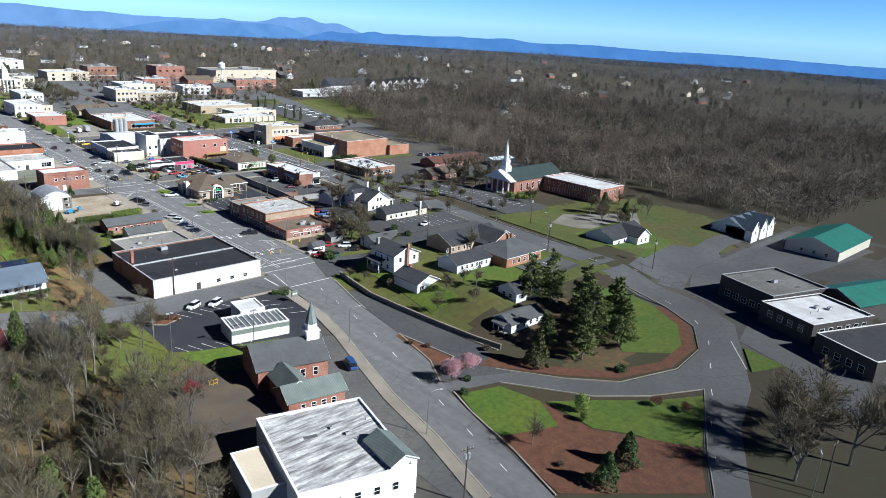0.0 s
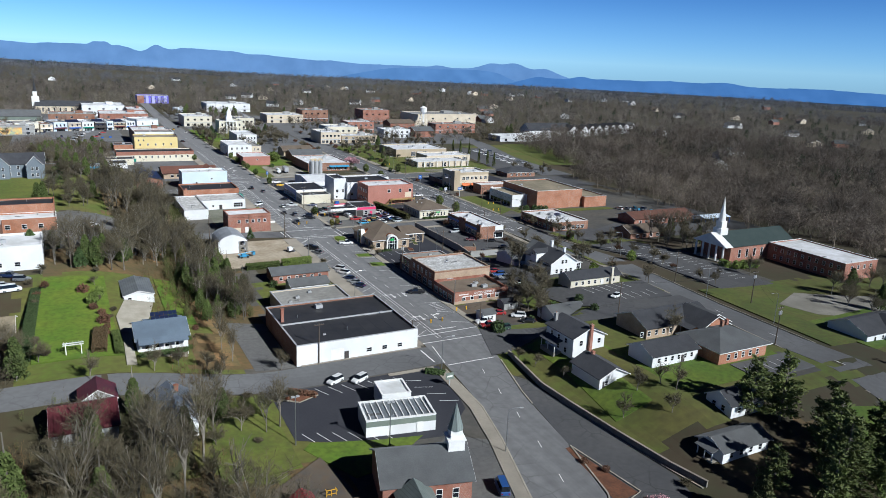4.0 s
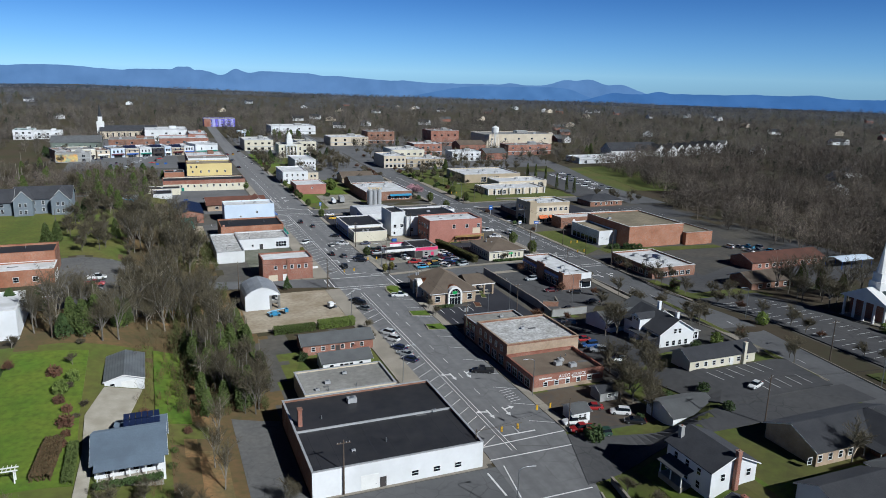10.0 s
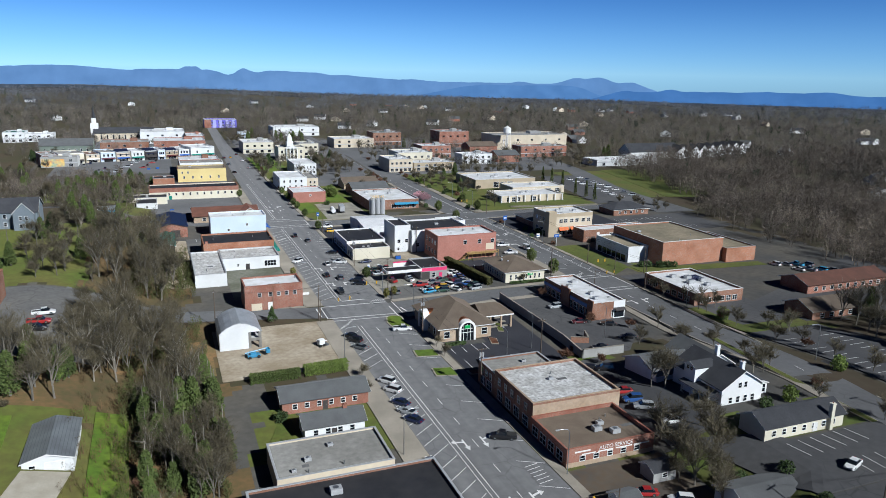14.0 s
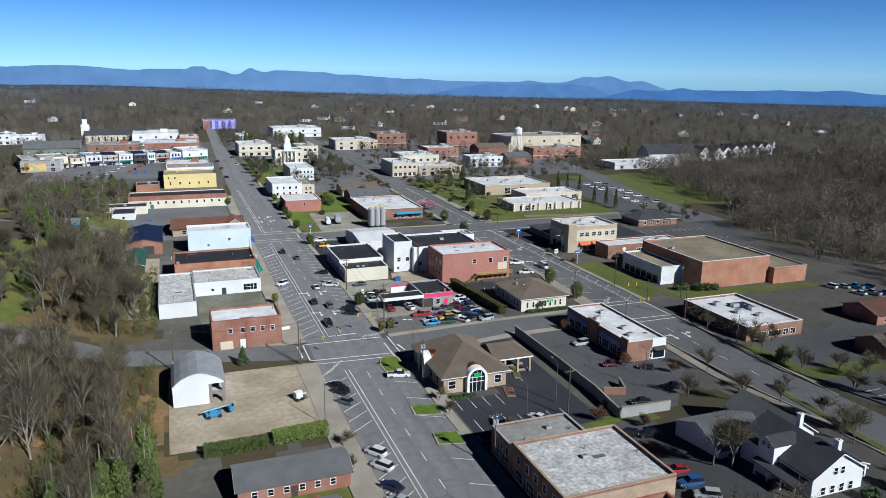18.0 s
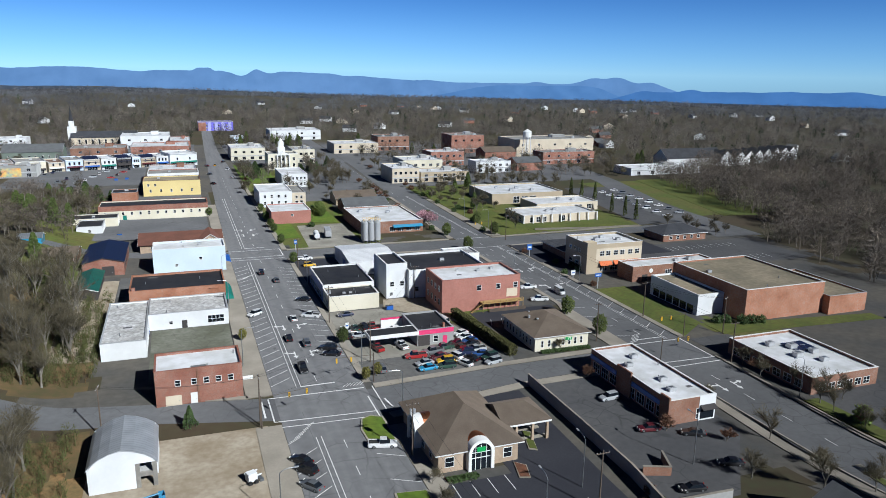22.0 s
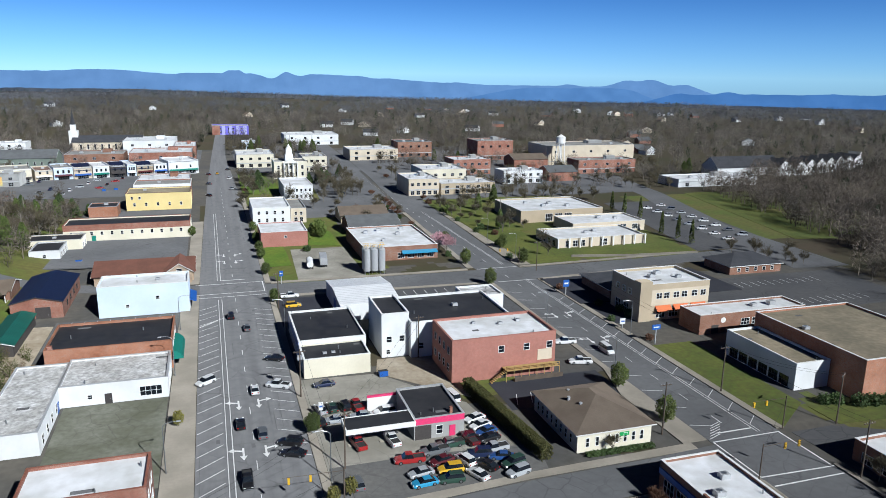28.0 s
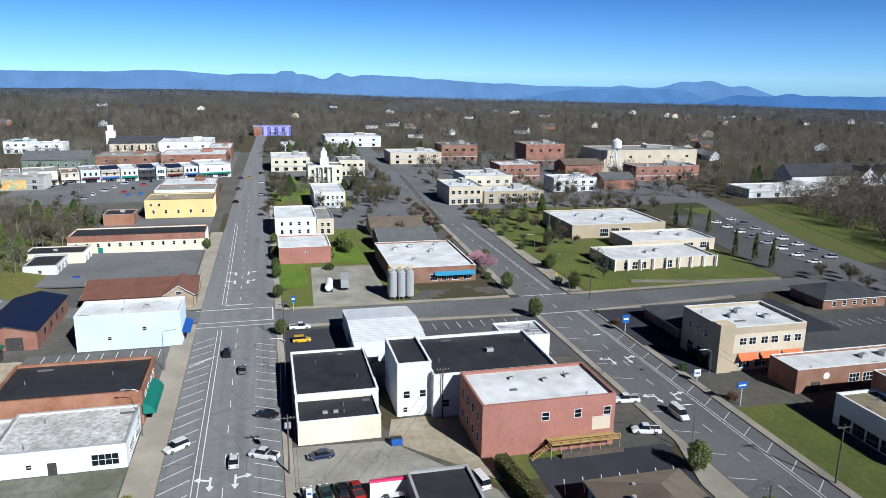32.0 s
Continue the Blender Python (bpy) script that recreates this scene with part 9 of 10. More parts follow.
# hedges
def hedge(x0, y0, x1, y1, w, h, key="leaf_dark", label="dense clipped dark green hedge"):
    ln = math.hypot(x1 - x0, y1 - y0)
    n = int(ln * (w + 2 * h) * 48)
    p = np.stack([rng.uniform(0, ln, n), rng.uniform(-w / 2, w / 2, n), rng.uniform(0.1, h, n)], 1)
    edge = rng.integers(0, 3, n)
    p[edge == 0, 2] = h + rng.normal(0, 0.08, (edge == 0).sum())
    s = edge == 1
    p[s, 1] = np.sign(p[s, 1]) * w / 2 + rng.normal(0, 0.06, s.sum())
    e = thing("hedge", label, "hedge", x0, y0, turn=math.degrees(math.atan2(y1 - y0, x1 - x0)))
    part("foliage", raw_mesh("foliage", *leaf_cards(p, 0.2), M[key]), None, e)


hedge(51.0, 161.5, 47.4, 194.5, 2.0, 2.6, "leaf_olive", "long clipped olive-green hedge beside the car lot")
hedge(-38, 105.4, -26, 105.6, 2.4, 2.0, "leaf_mid", "rough green hedge along the dirt yard")
hedge(-25, 106.0, -14, 106.6, 2.6, 2.4, "leaf_bright", "bright green hedge along the dirt yard")
hedge(-103.4, 32, -101.6, 80, 2.2, 2.4, "leaf_dark", "row of small dark conifers along the lawn")
hedge(-88.2, 32, -87.2, 46, 3.0, 1.4, "brush", "bed of brown leafless garden shrubs")
hedge(-80, 28.6, -69, 28.6, 1.0, 0.9)
hedge(-84, 30, -84, 44, 1.6, 1.2, "leaf_mid")
hedge(128.5, 44.6, 128.5, 40, 2.0, 2.6, "leaf_bright", "bright green shrubs before the church")
hedge(58.5, 160.8, 72.5, 160.6, 1.0, 0.8)
hedge(48.2, 120, 48.2, 144, 1.0, 0.9, "leaf_mid", "row of low shrubs above the screen wall")
hedge(-51, 7, -45.5, 3, 1.6, 1.0, "twig_red", "low russet shrubs in a planting bed")
hedge(-17, 5.2, -13.2, 2.2, 1.5, 1.1, "leaf_dark", "low shrubs at the street corner")
hedge(14.9, 112.8, 20.8, 112.8, 1.2, 0.7, "leaf_dark", "low shrubs before the bank")
for x, y, s in ((121, 165.6, 1.6), (118.5, 166.4, 1.5), (125, 163.4, 1.8), (128, 163, 1.7), (131, 162.6, 1.5), (102, 226, 1.2), (106, 240, 1.3), (109, 228, 1.6), (109, 233, 1.5), (29.5, 26.5, 1.0), (14.6, 22.2, 2.2), (-51.3, 84, 1.6), (-36, 70, 1.8), (-34, 84, 1.5), (44, 16, 1.3), (47, 27, 1.4), (40, 30.5, 1.3), (102, 300, 1.4), (110, 352, 1.8), (30, 330, 1.6), (38, 366, 2.6), (-9, -66.5, 0.9), (-14, -70.5, 1.0), (62, 47, 1.5), (-18.5, -107, 1.0), (24, -86, 1.4)):
    leafy("shrub", "rounded dark evergreen shrub in a bed", "shrub", x, y, s, 1.0, "shrubs")
for x, y, s in ((39, 360, 2.6), (31.5, 346, 1.8), (69, 47.5, 1.5), (131, 39, 1.4), (134, 38.5, 1.5), (137, 38, 1.4), (140, 37.6, 1.3), (108, 392, 1.9), (-88, 66, 1.4), (-86, 72, 1.2), (-40, -26, 0.9), (96, 58, 1.6), (104, 106, 1.7)):
    leafy("shrub", "yellow-green shrub in spring leaf", "shrub_b", x, y, s, 1.1, "shrubs")
for x, y, s in ((46.2, 98, 1.2), (-86, 52, 1.6), (-90, 75, 1.6), (-72, 57, 1.0), (112, 340, 1.5), (106, 420, 1.8), (-6, -61, 1.5), (-2, -62, 1.2), (-6.5, -44, 0.8), (-4.5, -48, 0.8), (102, 258, 1.3), (104, 210, 1.1), (82, 52, 1.2)):
    leafy("shrub", "russet-brown leafless shrub in mulch", "shrub_r", x, y, s, 1.0, "shrubs")
# island and park wedge
for k, x, y, s in (("pine_c", 29, -73, 1.0), ("pine_a", 37, -66, 1.05), ("pine_b", 22, -76, 0.95), ("pine_a", 44, -60, 1.0), ("pine_c", 36, -78, 0.85), ("pine_b", 50, -67, 1.1), ("pine_b", 43, -73, 1.0), ("pine_a", 41.4, -50.5, 1.0), ("pine_b", 36, -47, 1.1), ("pine_b", 20, -66, 0.8)):
    leafy("pine", "tall dense dark green pine on the road island", k, x, y, s, 1.0, "island pines")
leafy("evergreen_tree", "broad dark evergreen tree", "holly", -9.3, -109, 1.0)
leafy("evergreen_tree", "broad dark evergreen tree", "holly", -17.6, -110, 0.95)
leafy("evergreen_tree", "round yellow-green magnolia in pine-straw mulch", "bright", 0.3, -91.5, 0.62)
leafy("evergreen_tree", "low round yellow-green evergreen bush", "bright", -2.2, -94.2, 0.4)
leafy("evergreen_tree", "olive-brown cedar with a loose crown", "cedar", 9.6, -71.5, 1.25)
leafy("blossom_tree", "small pink flowering tree in bloom", "bloom", -12.8, -65.2, 1.0)
leafy("blossom_tree", "small pink flowering tree in bloom", "bloom", -7.2, -65.0, 0.95)
leafy("blossom_tree", "pale pink flowering street tree", "bloom", 80.8, 312, 1.3)
leafy("blossom_tree", "pale pink flowering street tree", "bloom", 79.6, 318, 1.25)
bare("wide", -17.8, -93, 0.75), bare("bushy", -19, -101, 0.6), bare("red", 16, -100.5, 0.9), bare("red", 18.5, -106, 0.9), bare("bushy", 6, -58, 0.8)
for x, y, s in ((12, -132, 1.1), (21, -128, 1.5), (26, -137, 1.2), (34, -127, 1.4), (24, -124, 1.3), (38, -140, 1.3)):
    bare("tall_b" if s < 1.3 else "wide", x, y, s * 1.3)
# trees among the houses
for k, x, y, s in (("wide", 35, 42, 1.0), ("wide_b", 31, 36, 0.9), ("wide", 38, 36, 0.9), ("wide_b", 36, 31, 0.9), ("wide", 45, 47, 1.05), ("bushy", 30, 41, 1.0), ("tall_b", 47, 66, 0.9), ("wide", 50, -9, 0.95), ("small", 10, -3, 0.9), ("small", 12, -12, 0.8), ("wide_b", 12, -34, 0.7), ("wide", 27, -34, 0.7), ("wide_b", 20, -40, 0.7), ("small", 9, 3, 0.9), ("wide", 74, 63, 0.8), ("wide_b", 76, 46, 0.7), ("small", 103, 30, 1.1), ("small", 102, 48, 1.2), ("wide_b", 104, 66, 0.8), ("small", 103, 84, 1.2), ("wide_b", 102.5, 104, 0.7), ("wide", 103, 112, 0.7), ("wide_b", 102, 132, 0.7), ("small", 103, 139, 1.2), ("red", 72, 109, 0.9), ("red", 62, 144, 1.0), ("red", 33, 91, 0.8), ("red", 47, 86, 0.9), ("red", 22, 93.4, 0.8), ("small", 11.9, 106, 0.9), ("small", 12.2, 113, 0.8), ("small", -12.2, 100, 0.9), ("small", -12.4, 92, 0.8), ("small", 64, 160.8, 0.8), ("small", 82, 74, 1.1), ("wide", 128, 30, 0.95), ("wide_b", 112, 96, 0.8), ("bright", 0, 0, 0)):
    if s:
        bare(k, x, y, s)
for k, x, y, s in (("tall_b", 48.8, 63.5, 1.05), ("wide", 80.6, 106.8, 0.8), ("wide_b", 81.0, 84, 0.9), ("wide", 76.6, 62.4, 0.9), ("wide_b", 102.6, 98.8, 0.95), ("wide", 112.4, 88.3, 0.95), ("wide_b", 79.4, 67, 0.85), ("wide", 79.6, 31.4, 0.9), ("red", 40.2, 92.8, 1.1), ("red", 20.9, 94.4, 1.1), ("red", 63.4, 116.4, 1.2), ("tall_b", 117.2, 344, 0.85), ("wide", 74.8, 500, 1.2), ("wide_b", 15.6, 521, 1.2), ("wide", 33, 27, 1.0), ("tall_c", 36, 39.5, 0.75), ("wide_b", 43, 42, 1.1)):
    bare(k, x, y, s)
for k, x, y, s in (("wide", -90.7, 17.8, 0.75), ("wide_b", -64.0, 15.7, 0.85), ("wide", -77.6, 20.8, 0.70), ("wide_b", -100.5, 30.4, 0.90)):
    bare(k, x, y, s, "bare spreading garden tree beside the side street")
# woods west of the main street
def built(x, y):
    """Whether a building or a through street stands here."""
    return any(a < x < b and c < y < d for a, b, c, d in FOOT) or -12.5 < x < 12.5 or (y > 90 and 82 < x < 104 + 0.06 * max(0, y - 400))


def scatter(n, inside, keys, lo, hi, evergreen=0.0, gap=2.6, green="ivy"):
    put = []
    tries = 0
    while len(put) < n and tries < n * 60:
        tries += 1
        p = inside()
        if built(*p) or any((p[0] - q[0]) ** 2 + (p[1] - q[1]) ** 2 < gap * gap for q in put):
            continue
        put.append(p)
        if rng.uniform() < evergreen:
            leafy("evergreen_tree", "ivy-clad evergreen tree in the woods", green, p[0], p[1], rng.uniform(lo, hi), 1.0, "woodland trees")
        else:
            bare(keys[int(rng.integers(len(keys)))], p[0], p[1], rng.uniform(lo, hi))


def area(x0, x1, y0, y1):
    return lambda: (rng.uniform(x0, x1), rng.uniform(y0, y1))


def grove(n, x0, x1, y0, y1, keys, lo, hi, evergreen=0.0, gap=4.0, green="ivy", label="grove of tall leafless grey trees"):
    """Trees that stand too close together to be told apart: one mesh of trunks and one of crowns."""
    put, tries = [], 0
    sets = {}
    while len(put) < n and tries < n * 60:
        tries += 1
        x, y = rng.uniform(x0, x1), rng.uniform(y0, y1)
        if built(x, y) or any((x - q[0]) ** 2 + (y - q[1]) ** 2 < gap * gap for q in put):
            continue
        put.append((x, y))
        key = green if rng.uniform() < evergreen else keys[int(rng.integers(len(keys)))]
        for me_ in TREE_MESH[key]:
            if me_ is None:
                continue
            nv, npol = len(me_.vertices), len(me_.polygons)
            co = np.empty(nv * 3)
            me_.vertices.foreach_get("co", co)
            a, s = rng.uniform(0, 6.28), rng.uniform(lo, hi)
            c = co.reshape(-1, 3) @ np.array([[math.cos(a), math.sin(a), 0], [-math.sin(a), math.cos(a), 0], [0, 0, 1]]) * s + (x, y, terr(x, y))
            sets.setdefault(me_.materials[0].name, []).append((c, [tuple(f.vertices) for f in me_.polygons]))
    first = None
    for mn, items in sets.items():
        vs, fs, o = [], [], 0
        for c, f in items:
            vs.append(c)
            fs += [tuple(i + o for i in t) for t in f]
            o += len(c)
        ob = new("grove" if first is None else "crowns", raw_mesh("grove", np.concatenate(vs).tolist(), fs, bpy.data.materials[mn]))
        if first is None:
            first = tagged(ob, label, "trees", kind="stuff")
        else:
            ob.parent = first
            tagged(ob, kind="stuff")


W = ["tall", "tall_b", "tall_c", "slim", "slim_b", "slim"]
scatter(46, area(-61, -46.5, 57, 106), W, 0.65, 1.0, 0.5, 2.2)
scatter(26, area(-76, -53, 108, 148), W, 0.85, 1.2, 0.05, 3.4)
scatter(26, area(-98, -64, 94, 114), W, 0.7, 1.0, 0.24, 3.0)
scatter(34, area(-76, -52, 174, 240), W, 0.8, 1.2, 0.04, 3.0)
scatter(46, area(-112, -70, -76, -16), W, 0.8, 1.15, 0.05, 3.6)
scatter(16, area(-100, -60, -14, 7), ["wide", "wide_b", "slim_b", "bushy"], 0.6, 0.95, 0.12, 4)
scatter(9, area(-104, -99, 34, 92), ["small", "bushy", "red", "small"], 0.6, 1.0, 0.0, 5)
scatter(5, area(-87, -83, 54, 92), ["small", "bushy"], 0.5, 0.8, 0.0, 5)
grove(26, -102, -74, 176, 240, ["wide", "wide_b", "tall_b"], 0.7, 1.0, 0.2, 5)
grove(44, -150, -108, -80, 30, W, 0.8, 1.1, 0.15, 4.5)
grove(20, -128, -103, 22, 56, ["wide", "wide_b", "tall_b"], 0.7, 1.0, 0.3, 4)
grove(36, -165, -124, 165, 300, ["wide", "tall_b"], 0.8, 1.1, 0.25, 5)
grove(22, -96, -62, 244, 284, ["wide", "wide_b"], 0.8, 1.0, 0.25, 5)
grove(16, -98, -80, 300, 335, ["wide", "wide_b"], 0.8, 1.0, 0.2, 5)
grove(28, -112, -66, 345, 420, ["wide", "tall_b"], 0.8, 1.1, 0.25, 4.5)
grove(12, -95, -70, 420, 472, ["wide_b"], 0.8, 1.0, 0.3, 5, "holly")
grove(7, 14, 22, 480, 545, ["wide", "wide_b"], 0.8, 1.1, 0.1, 5, "holly")
grove(14, 56, 80, 452, 525, ["wide"], 0.9, 1.2, 0.1, 6, "holly")
grove(18, 106, 130, 348, 430, ["wide_b", "small"], 0.8, 1.1, 0.1, 6)
grove(16, 134, 200, 405, 436, ["wide_b", "wide"], 0.9, 1.2, 0.05, 6)
grove(16, 132, 160, 64, 94, W, 0.8, 1.0, 0.2, 4.5)
grove(12, 128, 170, -16, 8, ["wide", "tall_b"], 0.8, 1.0, 0.1, 5)
grove(10, 190, 215, 262, 290, ["wide_b", "wide"], 0.6, 0.8, 0.3, 5)
grove(10, 60, 86, -165, -140, ["wide"], 0.8, 1.0, 0.1, 5)
grove(30, -60, 30, 640, 740, ["wide", "wide_b"], 0.8, 1.1, 0.2, 8)
grove(26, 130, 260, 560, 720, ["wide", "wide_b"], 0.8, 1.1, 0.2, 8)


for k, x, y, s in (("wide", 33, 34, 1.15), ("wide", 37, 49, 1.2), ("bushy", 38, 30, 1.3), ("wide_b", 41, 38, 1.15), ("tall_b", 74, 88, 0.75), ("wide_b", 66, 96, 0.8), ("wide", 106, 78, 0.75), ("wide_b", 110, 116, 0.8), ("wide", 104.6, 124, 0.7), ("wide_b", 20, -29, 0.75), ("wide", 26, -30, 0.6), ("red", 81.6, 392, 1.2), ("red", 82, 402, 1.2), ("red", 82.6, 412, 1.3), ("red", 83, 424, 1.3), ("wide_b", 124, 318, 0.95), ("wide", 118, 300, 0.7), ("small", 10.4, 430, 1.3), ("small", 10.4, 446, 1.3), ("wide", 15, 482, 1.2), ("wide_b", 18, 468, 1.1), ("wide_b", -4, -4, 0), ("slim", -59, 28, 0.6), ("slim_b", -60, 36, 0.6), ("slim", -58.6, 46, 0.65), ("wide_b", -66, 22.5, 0.7), ("wide_b", -72, 24, 0.6), ("wide_b", -49, 20, 0.75), ("small", -52, 2, 1.0), ("slim_b", -57, -8, 0.8)):
    if s:
        bare(k, x, y, s)
for x, y, s in ((23, 500, 1.15), (22, 488, 0.6), (60, 508, 0.9), (54, 504, 0.8), (66, 512, 0.85), (-72, 428, 1.2), (-66, 424, 1.0), (-60, 428, 0.6), (-103, 112, 0.9), (-97, 116, 0.7), (-90, 96, 0.7), (-94, 243, 0.9)):
    leafy("evergreen_tree", "broad dark round-headed evergreen tree", "holly", x, y, s * 1.3, 0.9)
for x, y, s in ((39, 352, 1.5), (66, 362, 1.5), (70, 366, 1.3), (-78, 104, 1.0)):
    leafy("shrub", "bright spring-green leafy tree", "bright", x, y, s * 0.55, 1.0)
grove(56, -112, -66, -70, -12, ["slim", "slim_b", "bushy", "wide_b"], 0.55, 0.95, 0.05, 2.6, label="thicket of bare trees and saplings")
grove(16, -64, -47, 58, 104, ["slim", "slim_b", "bushy"], 0.5, 0.8, 0.3, 2.0, label="thicket of saplings on the bank")
grove(34, -112, -66, 345, 420, ["wide", "tall_b", "wide_b"], 0.9, 1.2, 0.3, 4.5)
grove(60, -215, -128, 230, 470, ["wide", "tall_b", "wide_b"], 0.8, 1.2, 0.3, 7)
grove(70, 106, 330, 436, 600, ["wide", "wide_b"], 0.8, 1.2, 0.04, 7)
grove(30, 34, 100, 396, 600, ["wide_b", "small", "wide"], 0.8, 1.2, 0.06, 7, "holly")
grove(16, -150, -128, 440, 610, ["wide_b", "small"], 0.8, 1.1, 0.1, 6, "holly")
grove(30, 20, 100, 590, 740, ["wide", "wide_b"], 0.8, 1.2, 0.3, 8)


for k in range(26):
    bare(("red", "small", "wide_b")[k % 3], (81.5, 106.5, 64, 13.5)[k % 4] + rng.uniform(-1.2, 1.2), 366 + k * 7.2, rng.uniform(0.8, 1.2))
for k in range(10):
    leafy("shrub", "clipped dark evergreen shrub beside the street", "shrub", (105.5, 80.5)[k % 2], 296 + k * 12.5, 1.3, 1.2, "shrubs")
for k in range(12):
    bare(("wide_b", "small", "red")[k % 3], (103.4, 80.6, 103.8)[k % 3] + rng.uniform(-0.5, 0.5), 24 + k * 10.2, rng.uniform(0.75, 1.0))
for x, y, s in ((-86, 44, 1.0), (-85.6, 48, 0.9), (-86.2, 58, 1.1), (-88, 62, 1.2), (-70, 30.6, 0.7), (-78.5, 29.6, 0.7), (-67.4, 36, 0.8), (-66.8, 42, 0.7), (-64, 50, 0.9), (-62, 66, 0.9), (-61.4, 74, 0.8), (-62.6, 82, 0.9)):
    leafy("shrub", "brown and olive leafless garden shrub", "shrub_r" if s > 0.85 else "shrub_g", x, y, s, 1.0, "shrubs")


# ---- far woods, one mesh of many rough bare crowns ----
def woods(name, label, pts, size, k, material, seed, thin=0.012, low=0.3, category="woods", spread=(0.2, 0.34)):
    """Many bare trees at once: a slim trunk and k fine twigs filling each crown."""
    r = np.random.default_rng(seed)
    n = len(pts)
    base = np.array([(x, y, terr(x, y)) for x, y in pts])
    s = (size * r.uniform(0.7, 1.25, n))[:, None, None]
    wide = r.uniform(*spread, (n, 1, 1))
    o = r.normal(size=(n, k, 3))
    o *= (r.uniform(0.15, 1, (n, k, 1)) ** 0.4) / np.linalg.norm(o, axis=2)[:, :, None]
    mid_z, half_z = (1 + low) / 2, (1 - low) / 2
    tip = base[:, None, :] + (o * np.concatenate([wide, wide, 0 * wide + half_z], 2) + (0, 0, mid_z)) * s
    back = np.concatenate([o[:, :, :2] * wide * r.uniform(0.35, 0.75, (n, k, 1)), (o[:, :, 2:] * half_z + mid_z) - r.uniform(-0.06, 0.2, (n, k, 1))], 2)
    root = base[:, None, :] + back * s
    side = np.cross(tip - root, r.normal(size=(n, k, 3)))
    side /= np.linalg.norm(side, axis=2)[:, :, None]
    wd = s * r.uniform(0.6, 1.4, (n, k, 1)) * thin
    verts_ = np.stack([root - side * wd, root + side * wd, tip], 2).reshape(-1, 3)
    q = np.arange(n * k) * 3
    faces_ = np.stack([q, q + 1, q + 2], 1)
    h = s[:, 0, 0]
    up = base + np.stack([r.normal(0, 0.03, n) * h, r.normal(0, 0.03, n) * h, h * 0.8], 1)
    w = np.stack([h * 0.014, 0 * h, 0 * h - 0.03], 1)
    w2 = np.stack([0 * h, h * 0.014, 0 * h], 1)
    tv = np.stack([base - w - w2, base + w - w2, base + w2, up], 1).reshape(-1, 3)
    tq = np.arange(n) * 4 + len(verts_)
    tfc = np.concatenate([np.stack([tq, tq + 1, tq + 3], 1), np.stack([tq + 1, tq + 2, tq + 3], 1), np.stack([tq + 2, tq, tq + 3], 1)])
    me_ = bpy.data.meshes.new(name)
    me_.from_pydata(np.concatenate([verts_, tv]).tolist(), [], np.concatenate([faces_, tfc]).tolist())
    me_.materials.append(material)
    tagged(new(name, me_), label, category, kind="stuff")


def free_spot(x, y):
    """Where woods may stand: clear of the streets, lots and buildings of the town."""
    if -215 < x < 345 and -150 < y < 780:
        if x < -165 and y < 470:
            return True
        if y < 430 and x > 200:
            if y < -62:
                return False
            if y < 20:
                return x > 178 + max(0, -y) * 0.55
            if y < 130:
                return x > 182 + 14 * ss(20, 50, y)
            if y < 250:
                return x > 192 + 20 * ss(150, 250, y)
            return x > 236 + (y - 250) * 0.27
        return False
    return abs(x - 6 - (y - 780) * 0.03) > 14 or y < 700 or y > 925


def ring_points(n, r0, r1, seed, cx=20, cy=200, half=None):
    r = np.random.default_rng(seed)
    out = []
    while len(out) < n:
        a, d = r.uniform(-1.35, 1.9), math.sqrt(r.uniform(r0 * r0, r1 * r1))
        x, y = cx + d * math.sin(a), cy + d * math.cos(a)
        if free_spot(x, y) and noise.noise((x * 0.004, y * 0.004, seed)) > -0.32:
            out.append((x, y))
    return out


def box_points(n, x0, x1, y0, y1, seed, keep=None):
    r = np.random.default_rng(seed)
    return [(x, y) for x, y in r.uniform((x0, y0), (x1, y1), (n, 2)).tolist() if (keep or free_spot)(x, y)]


# gap darkens noise patches: shade between crowns put into the twig colour
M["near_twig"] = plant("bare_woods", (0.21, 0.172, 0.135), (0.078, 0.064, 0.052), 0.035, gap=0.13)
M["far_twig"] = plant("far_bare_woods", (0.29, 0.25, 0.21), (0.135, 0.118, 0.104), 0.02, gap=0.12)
# distance haze is put into this cooler, greyer twig colour
M["hazed_twig"] = plant("hazed_far_twigs", (0.20, 0.20, 0.215), (0.10, 0.105, 0.122), 0.007, gap=0.14)
M["far_green"] = plant("far_evergreens", (0.026, 0.045, 0.022), (0.05, 0.065, 0.03), 0.01)
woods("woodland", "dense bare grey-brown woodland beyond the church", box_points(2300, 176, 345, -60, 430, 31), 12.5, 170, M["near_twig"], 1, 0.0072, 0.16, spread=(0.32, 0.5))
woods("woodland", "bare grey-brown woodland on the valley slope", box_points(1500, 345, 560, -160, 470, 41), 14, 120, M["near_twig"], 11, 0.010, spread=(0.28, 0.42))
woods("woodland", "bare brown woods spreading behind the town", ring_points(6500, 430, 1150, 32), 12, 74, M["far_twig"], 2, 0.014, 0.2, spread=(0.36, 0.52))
woods("woodland", "distant bare brown woods", ring_points(9500, 1100, 2500, 33), 15, 34, M["hazed_twig"], 3, 0.026, 0.1, spread=(0.42, 0.6))
woods("woodland", "faint far woods below the mountains", ring_points(8500, 2400, 4400, 34), 14, 18, M["hazed_twig"], 4, 0.05, 0.1, spread=(0.5, 0.7))
yards_clear = lambda x, y: not built(x, y) and not (-128 < x < -44 and 474 < y < 572) and noise.noise((x * 0.02, y * 0.02, 5)) > -0.15
